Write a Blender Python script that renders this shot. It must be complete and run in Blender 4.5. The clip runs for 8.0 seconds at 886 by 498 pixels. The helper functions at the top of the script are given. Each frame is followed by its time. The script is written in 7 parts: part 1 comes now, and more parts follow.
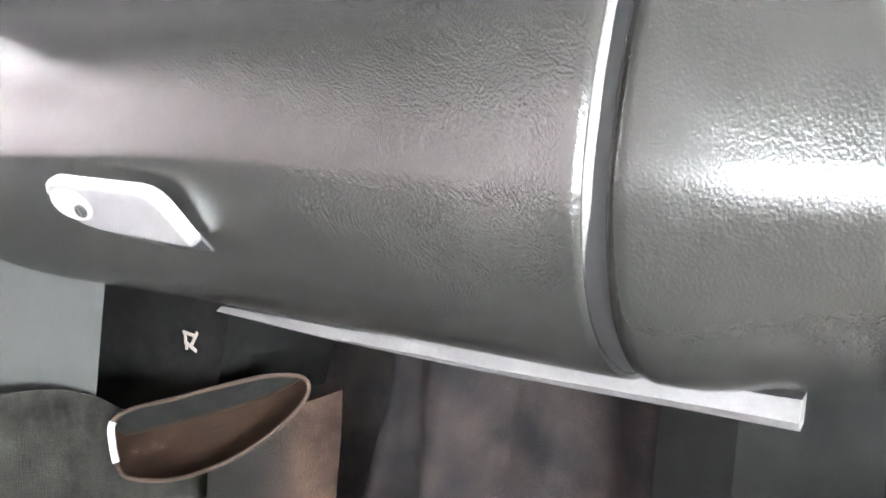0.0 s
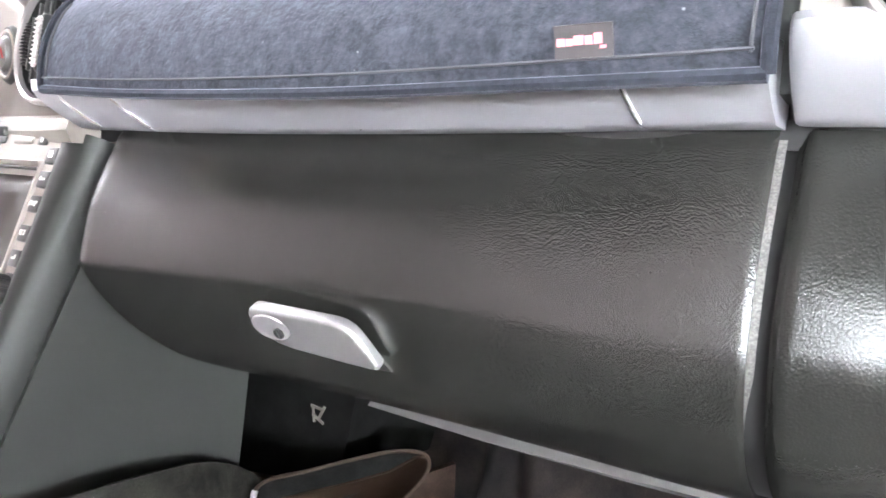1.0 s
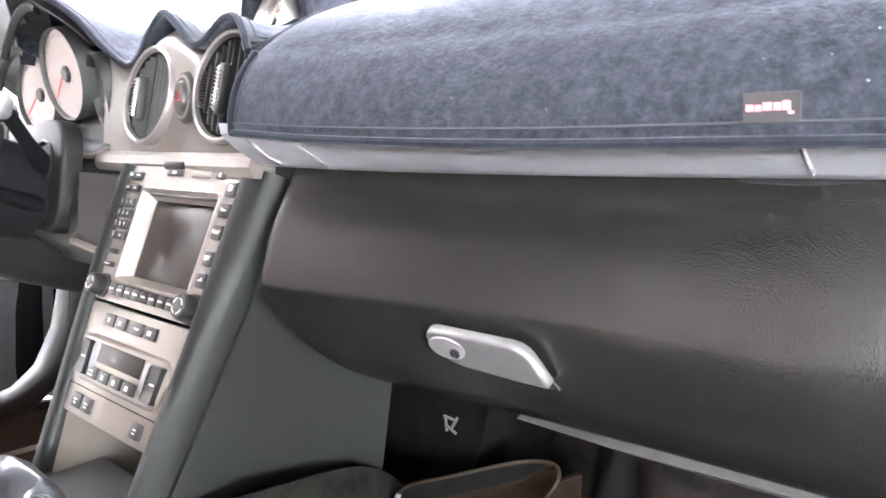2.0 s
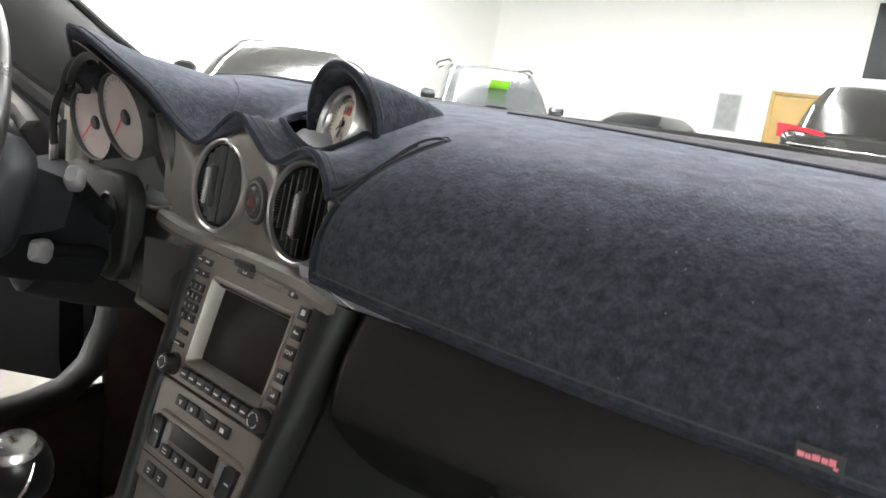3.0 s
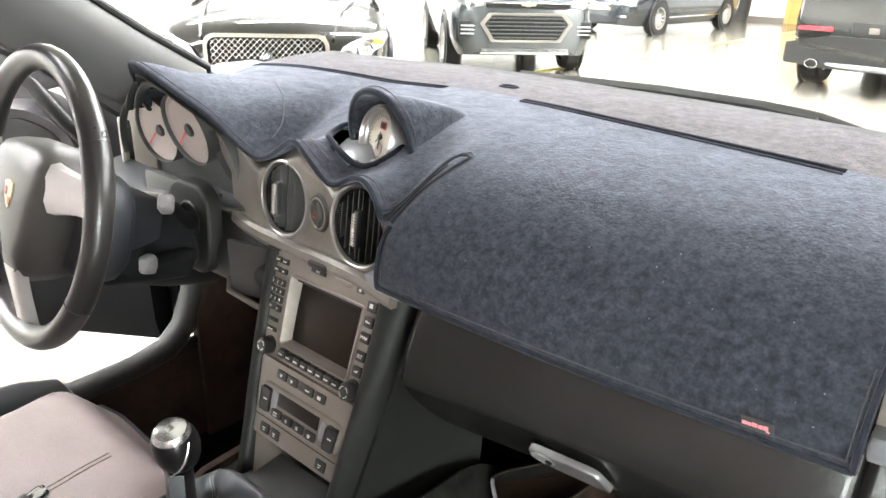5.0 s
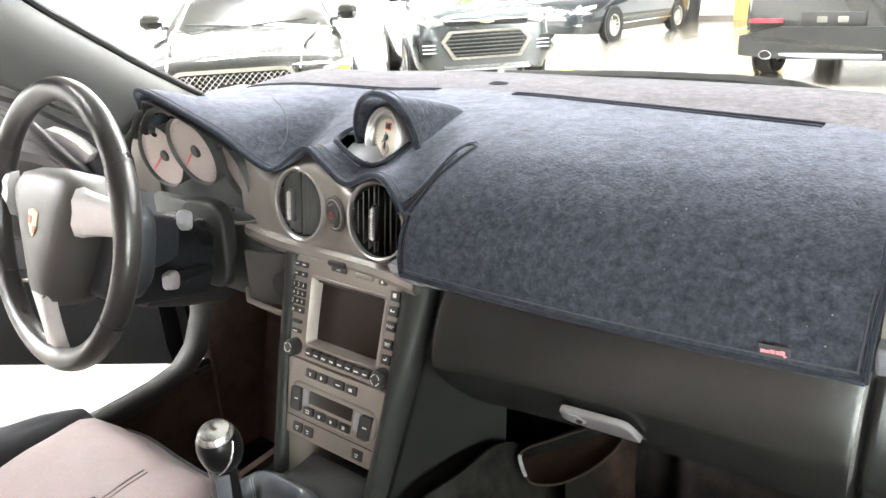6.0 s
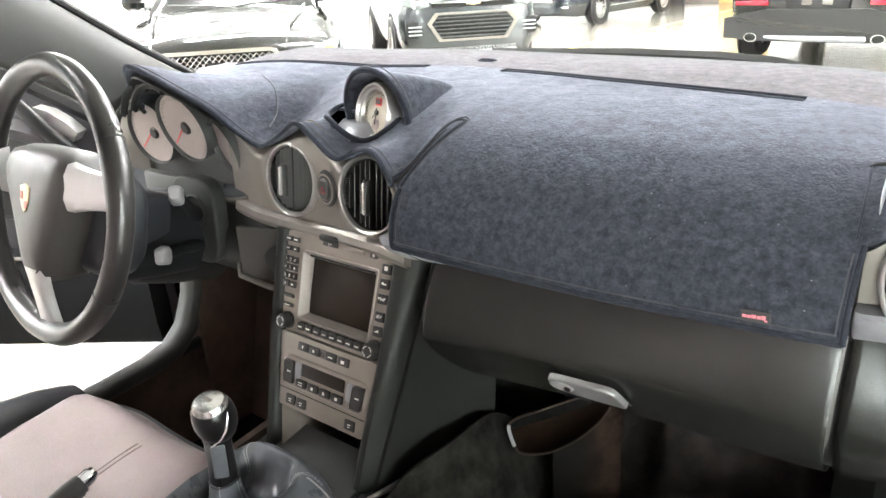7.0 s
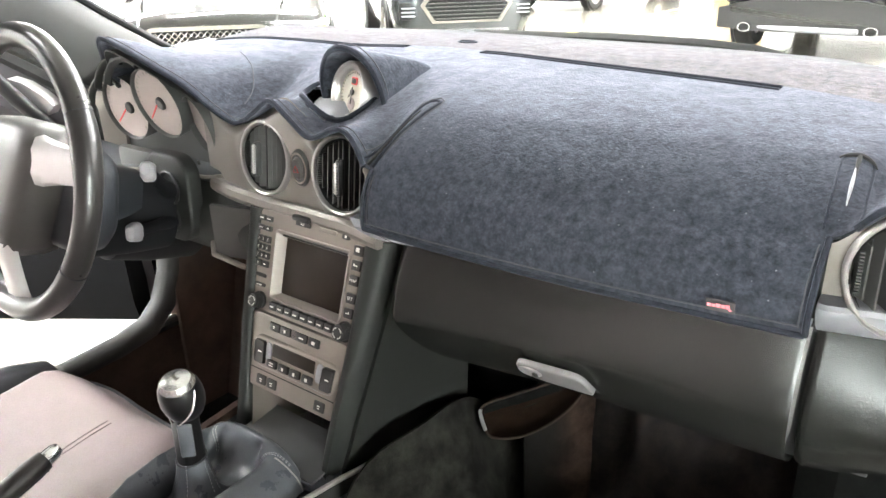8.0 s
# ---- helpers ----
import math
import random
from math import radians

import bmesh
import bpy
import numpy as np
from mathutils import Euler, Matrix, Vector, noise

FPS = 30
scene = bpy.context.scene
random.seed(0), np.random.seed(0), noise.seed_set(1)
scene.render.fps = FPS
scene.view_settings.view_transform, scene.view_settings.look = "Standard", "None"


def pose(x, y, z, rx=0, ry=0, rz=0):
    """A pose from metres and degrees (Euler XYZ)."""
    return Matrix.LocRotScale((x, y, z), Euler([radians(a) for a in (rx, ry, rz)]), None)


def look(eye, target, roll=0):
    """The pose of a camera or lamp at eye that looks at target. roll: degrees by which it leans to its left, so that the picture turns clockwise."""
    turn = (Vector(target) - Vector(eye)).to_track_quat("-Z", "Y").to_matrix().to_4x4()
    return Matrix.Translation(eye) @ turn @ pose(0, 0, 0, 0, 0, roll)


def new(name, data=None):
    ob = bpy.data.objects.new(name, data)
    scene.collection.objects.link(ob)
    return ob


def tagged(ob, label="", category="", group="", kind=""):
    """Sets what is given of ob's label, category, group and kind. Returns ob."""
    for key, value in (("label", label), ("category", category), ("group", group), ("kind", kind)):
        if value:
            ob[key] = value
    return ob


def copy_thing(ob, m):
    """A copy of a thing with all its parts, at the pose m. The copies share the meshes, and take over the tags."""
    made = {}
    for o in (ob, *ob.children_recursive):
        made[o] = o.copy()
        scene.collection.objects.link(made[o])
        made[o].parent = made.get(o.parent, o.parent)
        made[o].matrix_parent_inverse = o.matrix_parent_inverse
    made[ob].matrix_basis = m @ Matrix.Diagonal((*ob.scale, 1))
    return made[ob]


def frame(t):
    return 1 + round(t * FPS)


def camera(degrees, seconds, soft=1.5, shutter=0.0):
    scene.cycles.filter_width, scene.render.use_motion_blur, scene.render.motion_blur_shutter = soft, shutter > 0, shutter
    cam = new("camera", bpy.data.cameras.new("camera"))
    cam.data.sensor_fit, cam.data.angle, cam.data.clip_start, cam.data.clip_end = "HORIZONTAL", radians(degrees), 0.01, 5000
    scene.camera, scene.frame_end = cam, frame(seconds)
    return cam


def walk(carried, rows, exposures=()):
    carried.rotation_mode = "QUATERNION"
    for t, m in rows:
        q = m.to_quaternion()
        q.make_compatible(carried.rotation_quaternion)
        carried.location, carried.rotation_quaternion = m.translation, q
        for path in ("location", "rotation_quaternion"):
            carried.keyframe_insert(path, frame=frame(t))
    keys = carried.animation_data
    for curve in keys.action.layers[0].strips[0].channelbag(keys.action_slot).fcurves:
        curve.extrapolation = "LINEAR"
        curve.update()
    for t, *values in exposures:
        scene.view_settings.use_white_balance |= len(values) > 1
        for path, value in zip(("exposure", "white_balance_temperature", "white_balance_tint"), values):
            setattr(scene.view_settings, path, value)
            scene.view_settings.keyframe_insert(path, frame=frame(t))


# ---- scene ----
cam = camera(62.0, 8.0, soft=1.5, shutter=0.25)
PATH = [
    (0, (0.636, -0.191, 0.685), (-0.423, 1.492, 0.467), 3.4),
    (0.2, (0.632, -0.204, 0.698), (-0.441, 1.471, 0.495), 3.3),
    (0.5, (0.622, -0.231, 0.715), (-0.486, 1.424, 0.532), 3.8),
    (0.8, (0.617, -0.251, 0.733), (-0.529, 1.382, 0.586), 3.7),
    (1, (0.614, -0.265, 0.74), (-0.556, 1.35, 0.583), 3.9),
    (1.5, (0.605, -0.299, 0.741), (-0.619, 1.273, 0.568), 3.8),
    (2, (0.593, -0.339, 0.753), (-0.712, 1.169, 0.606), 3.7),
    (3.5, (0.545, -0.426, 1.04), (-0.654, 1.071, 0.473), 8.5),
    (4, (0.555, -0.438, 1.074), (-0.633, 1.018, 0.39), 5.9),
    (4.5, (0.604, -0.462, 1.109), (-0.619, 0.93, 0.357), 4.0),
    (6, (0.618, -0.572, 1.086), (-0.58, 0.878, 0.407), -3.1),
    (6.5, (0.617, -0.586, 1.078), (-0.567, 0.876, 0.398), -2.6),
    (7, (0.625, -0.589, 1.08), (-0.536, 0.87, 0.358), -2.9),
    (7.5, (0.63, -0.591, 1.072), (-0.495, 0.884, 0.325), -1.5),
    (8, (0.638, -0.572, 1.076), (-0.493, 0.889, 0.312), -1.4),
]
EXPOSURES = [(0.0, 3.64, 6300, 18), (0.5, 2.84, 6300, 18), (1.0, 2.38, 6300, 18), (2.2, 2.10, 6350, 17), (3.3, -0.50, 6700, 10), (3.6, -0.20, 6700, 10), (4.0, 0.90, 6700, 10), (4.5, 0.90, 6700, 10), (6.0, 1.20, 6650, 10), (6.8, 1.02, 6650, 10), (8.0, 1.30, 6650, 10)]
walk(cam, [(t, look(eye, target, roll)) for t, eye, target, roll in PATH], EXPOSURES)

# ---- world and showroom light ----
GROUND = -0.18
world = bpy.data.worlds.new("showroom_air")
scene.world = world
world.use_nodes = True
world.node_tree.nodes["Background"].inputs[0].default_value = (0.9, 0.95, 1.0, 1)
world.node_tree.nodes["Background"].inputs[1].default_value = 0.3
LAMP_STRENGTH = 97.0


# ---- materials ----
def nodes_of(name):
    m = bpy.data.materials.new(name)
    m.use_nodes = True
    nt = m.node_tree
    return m, nt, nt.nodes["Principled BSDF"]


def link(nt, a, b):
    nt.links.new(a, b)


def noise_node(nt, scale, detail=4.0, rough=0.6, kind="ShaderNodeTexNoise", coord=None):
    n = nt.nodes.new(kind)
    n.inputs["Scale"].default_value = scale
    if kind == "ShaderNodeTexNoise":
        n.inputs["Detail"].default_value = detail
        n.inputs["Roughness"].default_value = rough
    if coord is None:
        coord = nt.nodes.new("ShaderNodeTexCoord")
    link(nt, coord.outputs["Object"], n.inputs["Vector"])
    return n


def ramp(nt, src, stops):
    r = nt.nodes.new("ShaderNodeValToRGB")
    while len(r.color_ramp.elements) < len(stops):
        r.color_ramp.elements.new(0.5)
    for e, (p, c) in zip(r.color_ramp.elements, stops):
        e.position, e.color = p, (*c, 1) if len(c) == 3 else c
    link(nt, src, r.inputs["Fac"])
    return r


def shade(c, k):
    return tuple(min(1.0, v * k) for v in c)


def surface(name, base, rough=0.5, metal=0.0, vary=0.15, coarse=6.0, fine=180.0, bump=0.0, grain="noise",
            rough_vary=0.08, coat=0.0, sheen=0.0, spec=0.5, tint=None):
    """A painted, moulded or woven surface: colour varied at two scales, grain as bump, uneven gloss."""
    m, nt, p = nodes_of(name)
    coord = nt.nodes.new("ShaderNodeTexCoord")
    big = noise_node(nt, coarse, 5.0, 0.62, coord=coord)
    small = noise_node(nt, fine, 3.0, 0.6, coord=coord)
    other = tint if tint else base
    r1 = ramp(nt, big.outputs["Fac"], [(0.33, shade(base, 1 - vary)), (0.67, shade(other, 1 + vary))])
    r2 = ramp(nt, small.outputs["Fac"], [(0.3, (1 - vary * 0.7,) * 3), (0.7, (1 + vary * 0.35,) * 3)])
    mix = nt.nodes.new("ShaderNodeMix")
    mix.data_type, mix.blend_type = "RGBA", "MULTIPLY"
    mix.inputs["Factor"].default_value = 1.0
    link(nt, r1.outputs["Color"], mix.inputs["A"])
    link(nt, r2.outputs["Color"], mix.inputs["B"])
    link(nt, mix.outputs["Result"], p.inputs["Base Color"])
    rr = nt.nodes.new("ShaderNodeMapRange")
    rr.inputs["To Min"].default_value = max(0.02, rough - rough_vary)
    rr.inputs["To Max"].default_value = min(1.0, rough + rough_vary)
    link(nt, big.outputs["Fac"], rr.inputs["Value"])
    link(nt, rr.outputs["Result"], p.inputs["Roughness"])
    p.inputs["Metallic"].default_value = metal
    p.inputs["Specular IOR Level"].default_value = spec
    p.inputs["Coat Weight"].default_value = coat
    p.inputs["Coat Roughness"].default_value = 0.05
    if sheen:
        p.inputs["Sheen Weight"].default_value = sheen
        p.inputs["Sheen Roughness"].default_value = 0.45
        p.inputs["Sheen Tint"].default_value = (0.75, 0.8, 0.95, 1)
    if bump:
        b = nt.nodes.new("ShaderNodeBump")
        b.inputs["Strength"].default_value = bump
        b.inputs["Distance"].default_value = 0.0008
        if grain == "leather":
            v = noise_node(nt, fine, kind="ShaderNodeTexVoronoi", coord=coord)
            v.feature = "SMOOTH_F1"
            v.inputs["Randomness"].default_value = 1.0
            warp = noise_node(nt, fine * 0.4, 2.0, 0.5, coord=coord)
            push = nt.nodes.new("ShaderNodeVectorMath")
            push.operation = "MULTIPLY_ADD"
            push.inputs[1].default_value = (0.7 / fine,) * 3
            link(nt, warp.outputs["Color"], push.inputs[0])
            link(nt, coord.outputs["Object"], push.inputs[2])
            link(nt, push.outputs["Vector"], v.inputs["Vector"])
            link(nt, v.outputs["Distance"], b.inputs["Height"])
        else:
            link(nt, small.outputs["Fac"], b.inputs["Height"])
        link(nt, b.outputs["Normal"], p.inputs["Normal"])
    return m


def glow(name, colour, strength):
    m, nt, p = nodes_of(name)
    p.inputs["Base Color"].default_value = (*colour, 1)
    p.inputs["Emission Color"].default_value = (*colour, 1)
    p.inputs["Emission Strength"].default_value = strength
    return m


def pane_glass(name, tint=(0.93, 0.96, 0.94), dark=0.0):
    m, nt, p = nodes_of(name)
    nt.nodes.remove(p)
    out = nt.nodes["Material Output"]
    tr, gl, mx = (nt.nodes.new(k) for k in ("ShaderNodeBsdfTransparent", "ShaderNodeBsdfGlossy", "ShaderNodeMixShader"))
    tr.inputs["Color"].default_value = (*shade(tint, 1 - dark), 1)
    gl.inputs["Roughness"].default_value = 0.02
    mx.inputs[0].default_value = 0.03
    link(nt, tr.outputs[0], mx.inputs[1])
    link(nt, gl.outputs[0], mx.inputs[2])
    link(nt, mx.outputs[0], out.inputs["Surface"])
    return m


def suede(name, base, sheen):
    """Brushed suede: cloudy nap at two sizes, fine fibre relief and scattered pale lint."""
    m = surface(name, base, 0.95, vary=0.42, coarse=120, fine=330, bump=0.9, sheen=sheen, spec=0.03)
    nt = m.node_tree
    p = nt.nodes["Principled BSDF"]
    old = p.inputs["Base Color"].links[0].from_socket
    cells = noise_node(nt, 75, kind="ShaderNodeTexVoronoi")
    dots = ramp(nt, cells.outputs["Distance"], [(0.0, (1, 1, 1)), (0.035, (0.9, 0.9, 0.9)), (0.058, (0, 0, 0))])
    where = noise_node(nt, 21, 2.0)
    some = ramp(nt, where.outputs["Fac"], [(0.44, (0, 0, 0)), (0.56, (1, 1, 1))])
    cut = nt.nodes.new("ShaderNodeMath")
    cut.operation = "MULTIPLY"
    link(nt, dots.outputs["Color"], cut.inputs[0])
    link(nt, some.outputs["Color"], cut.inputs[1])
    mx = nt.nodes.new("ShaderNodeMix")
    mx.data_type = "RGBA"
    link(nt, cut.outputs[0], mx.inputs["Factor"])
    link(nt, old, mx.inputs["A"])
    mx.inputs["B"].default_value = (0.19, 0.195, 0.205, 1)
    link(nt, mx.outputs["Result"], p.inputs["Base Color"])
    # brushed patches, where the nap lies one way or the other
    stroke = nt.nodes.new("ShaderNodeMapping")
    stroke.inputs["Scale"].default_value = (1.0, 1.8, 1.8)
    link(nt, nt.nodes.new("ShaderNodeTexCoord").outputs["Object"], stroke.inputs["Vector"])
    nap = nt.nodes.new("ShaderNodeTexNoise")
    nap.inputs["Scale"].default_value, nap.inputs["Detail"].default_value, nap.inputs["Roughness"].default_value = 34.0, 8.0, 0.68
    nap.inputs["Distortion"].default_value = 0.6
    link(nt, stroke.outputs["Vector"], nap.inputs["Vector"])
    lie = nt.nodes.new("ShaderNodeMapRange")
    lie.inputs["From Min"].default_value, lie.inputs["From Max"].default_value = 0.30, 0.70
    lie.inputs["To Min"].default_value, lie.inputs["To Max"].default_value = sheen * 0.6, sheen * 1.4
    link(nt, nap.outputs["Fac"], lie.inputs["Value"])
    link(nt, lie.outputs["Result"], p.inputs["Sheen Weight"])
    return m


M_SUEDE = suede("navy_suede_felt", (0.0285, 0.0316, 0.0392), 0.30)
M_SUEDE_REAR = suede("taupe_rear_suede", (0.060, 0.051, 0.047), 0.16)
M_HEM = surface("navy_hem_binding", (0.0195, 0.0217, 0.0280), 0.95, vary=0.25, coarse=90, fine=500, bump=0.5, sheen=0.18, spec=0.05)
M_THREAD = surface("grey_thread", (0.034, 0.036, 0.042), 0.8, vary=0.1)
M_VINYL = surface("dark_grained_vinyl", (0.0115, 0.0120, 0.0106), 0.23, vary=0.10, coarse=9, fine=1150, bump=0.23, grain="leather", rough_vary=0.03, spec=0.46)
M_VINYL_SMOOTH = surface("dark_soft_plastic", (0.0076, 0.0088, 0.0073), 0.56, vary=0.08, coarse=9, fine=600, bump=0.12, spec=0.36)
M_BLACK = surface("black_plastic", (0.010, 0.010, 0.010), 0.5, vary=0.1, fine=300, bump=0.1)
M_DEEP = surface("black_recess", (0.004, 0.004, 0.004), 0.8, vary=0.1)
# near-black: the footwell's darkness put into the colour of flap, duct and pillar
M_VOID = surface("near_black_footwell_shade", (0.0042, 0.0044, 0.0040), 0.95, vary=0.5, coarse=60, fine=600, spec=0.05)
M_FASCIA = surface("warm_grey_metallic_plastic", (0.170, 0.153, 0.134), 0.45, metal=0.25, vary=0.07, coarse=14, fine=900, bump=0.06)
M_FACE = surface("titanium_grey_panel", (0.190, 0.167, 0.144), 0.42, metal=0.35, vary=0.06, coarse=14, fine=900, bump=0.05)
M_SILVER = surface("satin_silver", (0.44, 0.425, 0.41), 0.36, metal=0.85, vary=0.05, coarse=12, fine=800, bump=0.04)
M_SILVER_PAINT = surface("silver_painted_trim", (0.44, 0.445, 0.46), 0.40, metal=0.25, vary=0.05, coarse=12, fine=900, bump=0.03)
M_CHROME = surface("chrome", (0.72, 0.72, 0.73), 0.10, metal=1.0, vary=0.03, rough_vary=0.03)
M_RIM = surface("black_wheel_leather", (0.019, 0.018, 0.017), 0.30, vary=0.12, coarse=18, fine=900, bump=0.12, grain="leather")
M_SEAT = surface("brown_grey_leather", (0.285, 0.240, 0.230), 0.45, vary=0.12, coarse=12, fine=480, bump=0.35, grain="leather", tint=(0.26, 0.21, 0.21))
M_SEAM = surface("seat_seam_thread", (0.085, 0.065, 0.062), 0.7, vary=0.1)
M_PAD = surface("grey_black_pad_leather", (0.040, 0.038, 0.035), 0.42, vary=0.10, coarse=14, fine=650, bump=0.2, grain="leather")
M_STALK = surface("grey_stalk_end", (0.34, 0.34, 0.345), 0.36, metal=0.5, vary=0.05)
M_HANDLE = surface("worn_silver_handle", (0.25, 0.248, 0.245), 0.42, metal=0.7, vary=0.06, coarse=40, fine=900, bump=0.04)
M_CAP = surface("polished_cap", (0.80, 0.80, 0.80), 0.26, metal=0.9, vary=0.04)
M_SCREENFRAME = surface("brown_grey_bevel", (0.23, 0.205, 0.185), 0.45, metal=0.3, vary=0.05, coarse=14)
M_STRIP = surface("dull_silver_trim", (0.25, 0.254, 0.268), 0.42, metal=0.3, vary=0.05, coarse=12, fine=900, bump=0.03)
M_VINYL_END = surface("dark_fine_grained_vinyl", (0.0115, 0.0120, 0.0106), 0.24, vary=0.10, coarse=9, fine=1000, bump=0.15, grain="leather", rough_vary=0.03, spec=0.23)
M_SHIFT = surface("polished_black_leather", (0.009, 0.009, 0.0092), 0.30, vary=0.12, coarse=18, fine=650, bump=0.12, grain="leather", spec=0.4)
M_SHROUD = surface("matt_black_plastic", (0.0055, 0.006, 0.007), 0.75, vary=0.1, fine=500, bump=0.1, spec=0.2)
M_SPOKE = surface("bright_silver_spoke", (0.58, 0.57, 0.56), 0.38, metal=0.6, vary=0.04, coarse=12, fine=900, bump=0.03)
M_FOOT = surface("silver_painted_foot", (0.26, 0.265, 0.28), 0.42, metal=0.6, vary=0.05, coarse=20)
M_SEAT_DARK = surface("black_seat_leather", (0.036, 0.038, 0.042), 0.33, vary=0.12, coarse=12, fine=480, bump=0.3, grain="leather")
M_CARPET = surface("dark_footwell_carpet", (0.0150, 0.0150, 0.0128), 0.97, vary=0.6, coarse=32, fine=900, bump=0.9, spec=0.06)
M_CARPET_RED = surface("brown_footwell_carpet", (0.095, 0.068, 0.056), 0.97, vary=0.3, coarse=12, fine=900, bump=0.9, spec=0.1)
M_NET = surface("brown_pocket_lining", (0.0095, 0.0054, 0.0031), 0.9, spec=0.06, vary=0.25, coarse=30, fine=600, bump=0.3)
M_DIAL = surface("cream_dial_face", (0.27, 0.22, 0.205), 0.5, vary=0.05, coarse=20)
M_CLOCKFACE = surface("ivory_clock_face", (0.40, 0.37, 0.30), 0.5, vary=0.06, coarse=40)
M_RED = surface("red_marking", (0.55, 0.03, 0.03), 0.5, vary=0.05)
M_PALE = surface("pale_marking", (0.62, 0.60, 0.56), 0.5, vary=0.03)
M_SCREEN = surface("dark_display_glass", (0.014, 0.009, 0.006), 0.34, vary=0.1, coarse=5, rough_vary=0.02, spec=0.2)
M_LCD = surface("brown_display", (0.016, 0.012, 0.009), 0.38, vary=0.1, coarse=8, spec=0.2)
M_BUTTON = surface("charcoal_button", (0.018, 0.017, 0.016), 0.45, vary=0.08, fine=500, bump=0.06)
M_PILLAR = surface("grey_pillar_trim", (0.040, 0.041, 0.039), 0.6, vary=0.06, coarse=8, fine=700, bump=0.15)
M_DOORPANEL = surface("lavender_grey_door_trim", (0.060, 0.056, 0.062), 0.5, vary=0.06, coarse=8, fine=600, bump=0.15)
M_COWL = surface("blue_grey_column_plastic", (0.017, 0.020, 0.024), 0.50, vary=0.08, coarse=10, fine=600, bump=0.12)
M_LEATHER = surface("blue_black_tunnel_leather", (0.100, 0.110, 0.122), 0.29, vary=0.14, coarse=16, fine=620, bump=0.28, grain="leather")
M_FOLDS = surface("grey_felt_lining", (0.019, 0.019, 0.0205), 0.97, vary=0.45, coarse=22, fine=700, bump=0.6, spec=0.05, tint=(0.023, 0.0185, 0.017))
M_RUBBER = surface("black_rubber", (0.012, 0.012, 0.012), 0.65, vary=0.1, fine=200)
M_GOLD = surface("gold_badge", (0.56, 0.44, 0.27), 0.3, metal=0.7, vary=0.1, coarse=200)
M_TAG = surface("black_woven_tag", (0.035, 0.033, 0.034), 0.7, vary=0.1, fine=900, bump=0.3)
M_PINK = surface("pink_red_stitching", (0.75, 0.22, 0.25), 0.7, vary=0.15, fine=900)
M_WIND = pane_glass("windscreen_glass")
M_WALL = surface("white_showroom_paint", (0.82, 0.82, 0.80), 0.7, vary=0.02, coarse=0.6, fine=40)
M_FLOOR = surface("polished_beige_floor", (0.19, 0.174, 0.146), 0.18, vary=0.08, coarse=0.5, fine=25, rough_vary=0.06, coat=0.15)
M_LAMP = glow("lamp_diffuser", (0.98, 0.985, 1.0), LAMP_STRENGTH)
M_CEIL = surface("grey_ceiling_paint", (0.42, 0.42, 0.42), 0.8, vary=0.02, coarse=0.6)
M_OCHRE = surface("ochre_wood_door", (0.46, 0.30, 0.10), 0.45, vary=0.12, coarse=3, fine=60)
M_YELLOW = surface("yellow_line_paint", (0.75, 0.62, 0.12), 0.5, vary=0.15, coarse=6)
M_POSTER = surface("charcoal_panel", (0.045, 0.05, 0.055), 0.5, vary=0.3, coarse=1.2)
M_LINER = surface("black_headliner", (0.02, 0.02, 0.02), 0.95, vary=0.1)
M_BROWN_WALL = surface("brown_bulkhead_carpet", (0.17, 0.130, 0.115), 0.9, vary=0.15)


# ---- building helpers ----
ORIGIN = {}


def thing(name, label, category, at=(0, 0, 0), group="", kind=""):
    ob = new(name)
    ob.empty_display_size = 0.02
    ob.location = at
    ORIGIN[ob.name] = Vector(at)
    return tagged(ob, label, category, group, kind)


def root_of(ob):
    while ob.parent:
        ob = ob.parent
    return ob


def thicken(bm, depth):
    """Gives a skin its thickness, away from the side that it faces, with crisp cut edges."""
    bm.normal_update()
    border = {e for e in bm.edges if len(e.link_faces) == 1}
    sides = [(l.vert, l.link_loop_next.vert) for f in bm.faces for l in f.loops if l.edge in border]
    faces = list(bm.faces)
    inner = {v: bm.verts.new(v.co - v.normal * depth) for v in list(bm.verts)}
    for f in faces:
        bm.faces.new([inner[v] for v in reversed(f.verts)])
    for a, b in sides:
        bm.faces.new((b, a, inner[a], inner[b]))
    bm.normal_update()


def finish(bm, material, angle=35.0, out=None, solid=0.0):
    me = bpy.data.meshes.new("m")
    bmesh.ops.recalc_face_normals(bm, faces=bm.faces)
    if out is not None:
        total = Vector()
        for f in bm.faces:
            total += f.normal * f.calc_area()
        if total.dot(Vector(out)) < 0:
            bmesh.ops.reverse_faces(bm, faces=bm.faces)
    if solid:
        thicken(bm, solid)
    lim = radians(min(angle, 75.0) if solid else angle)
    for f in bm.faces:
        f.smooth = True
    for e in bm.edges:
        e.smooth = len(e.link_faces) != 2 or e.calc_face_angle(0.0) < lim
    bm.to_mesh(me)
    bm.free()
    me.materials.append(material)
    return me


def part(name, bm, material, parent=None, label="", angle=35.0, solid=0.0, out=None):
    if parent is not None:
        org = ORIGIN.get(root_of(parent).name, Vector())
        bmesh.ops.translate(bm, verts=bm.verts, vec=-org)
    me = finish(bm, material, angle, out, abs(solid))
    me.name = name
    ob = new(name, me)
    ob.parent = parent
    return tagged(ob, label)


def join(*bms):
    out = bmesh.new()
    for b in bms:
        me = bpy.data.meshes.new("j")
        b.to_mesh(me)
        b.free()
        out.from_mesh(me)
        bpy.data.meshes.remove(me)
    return out


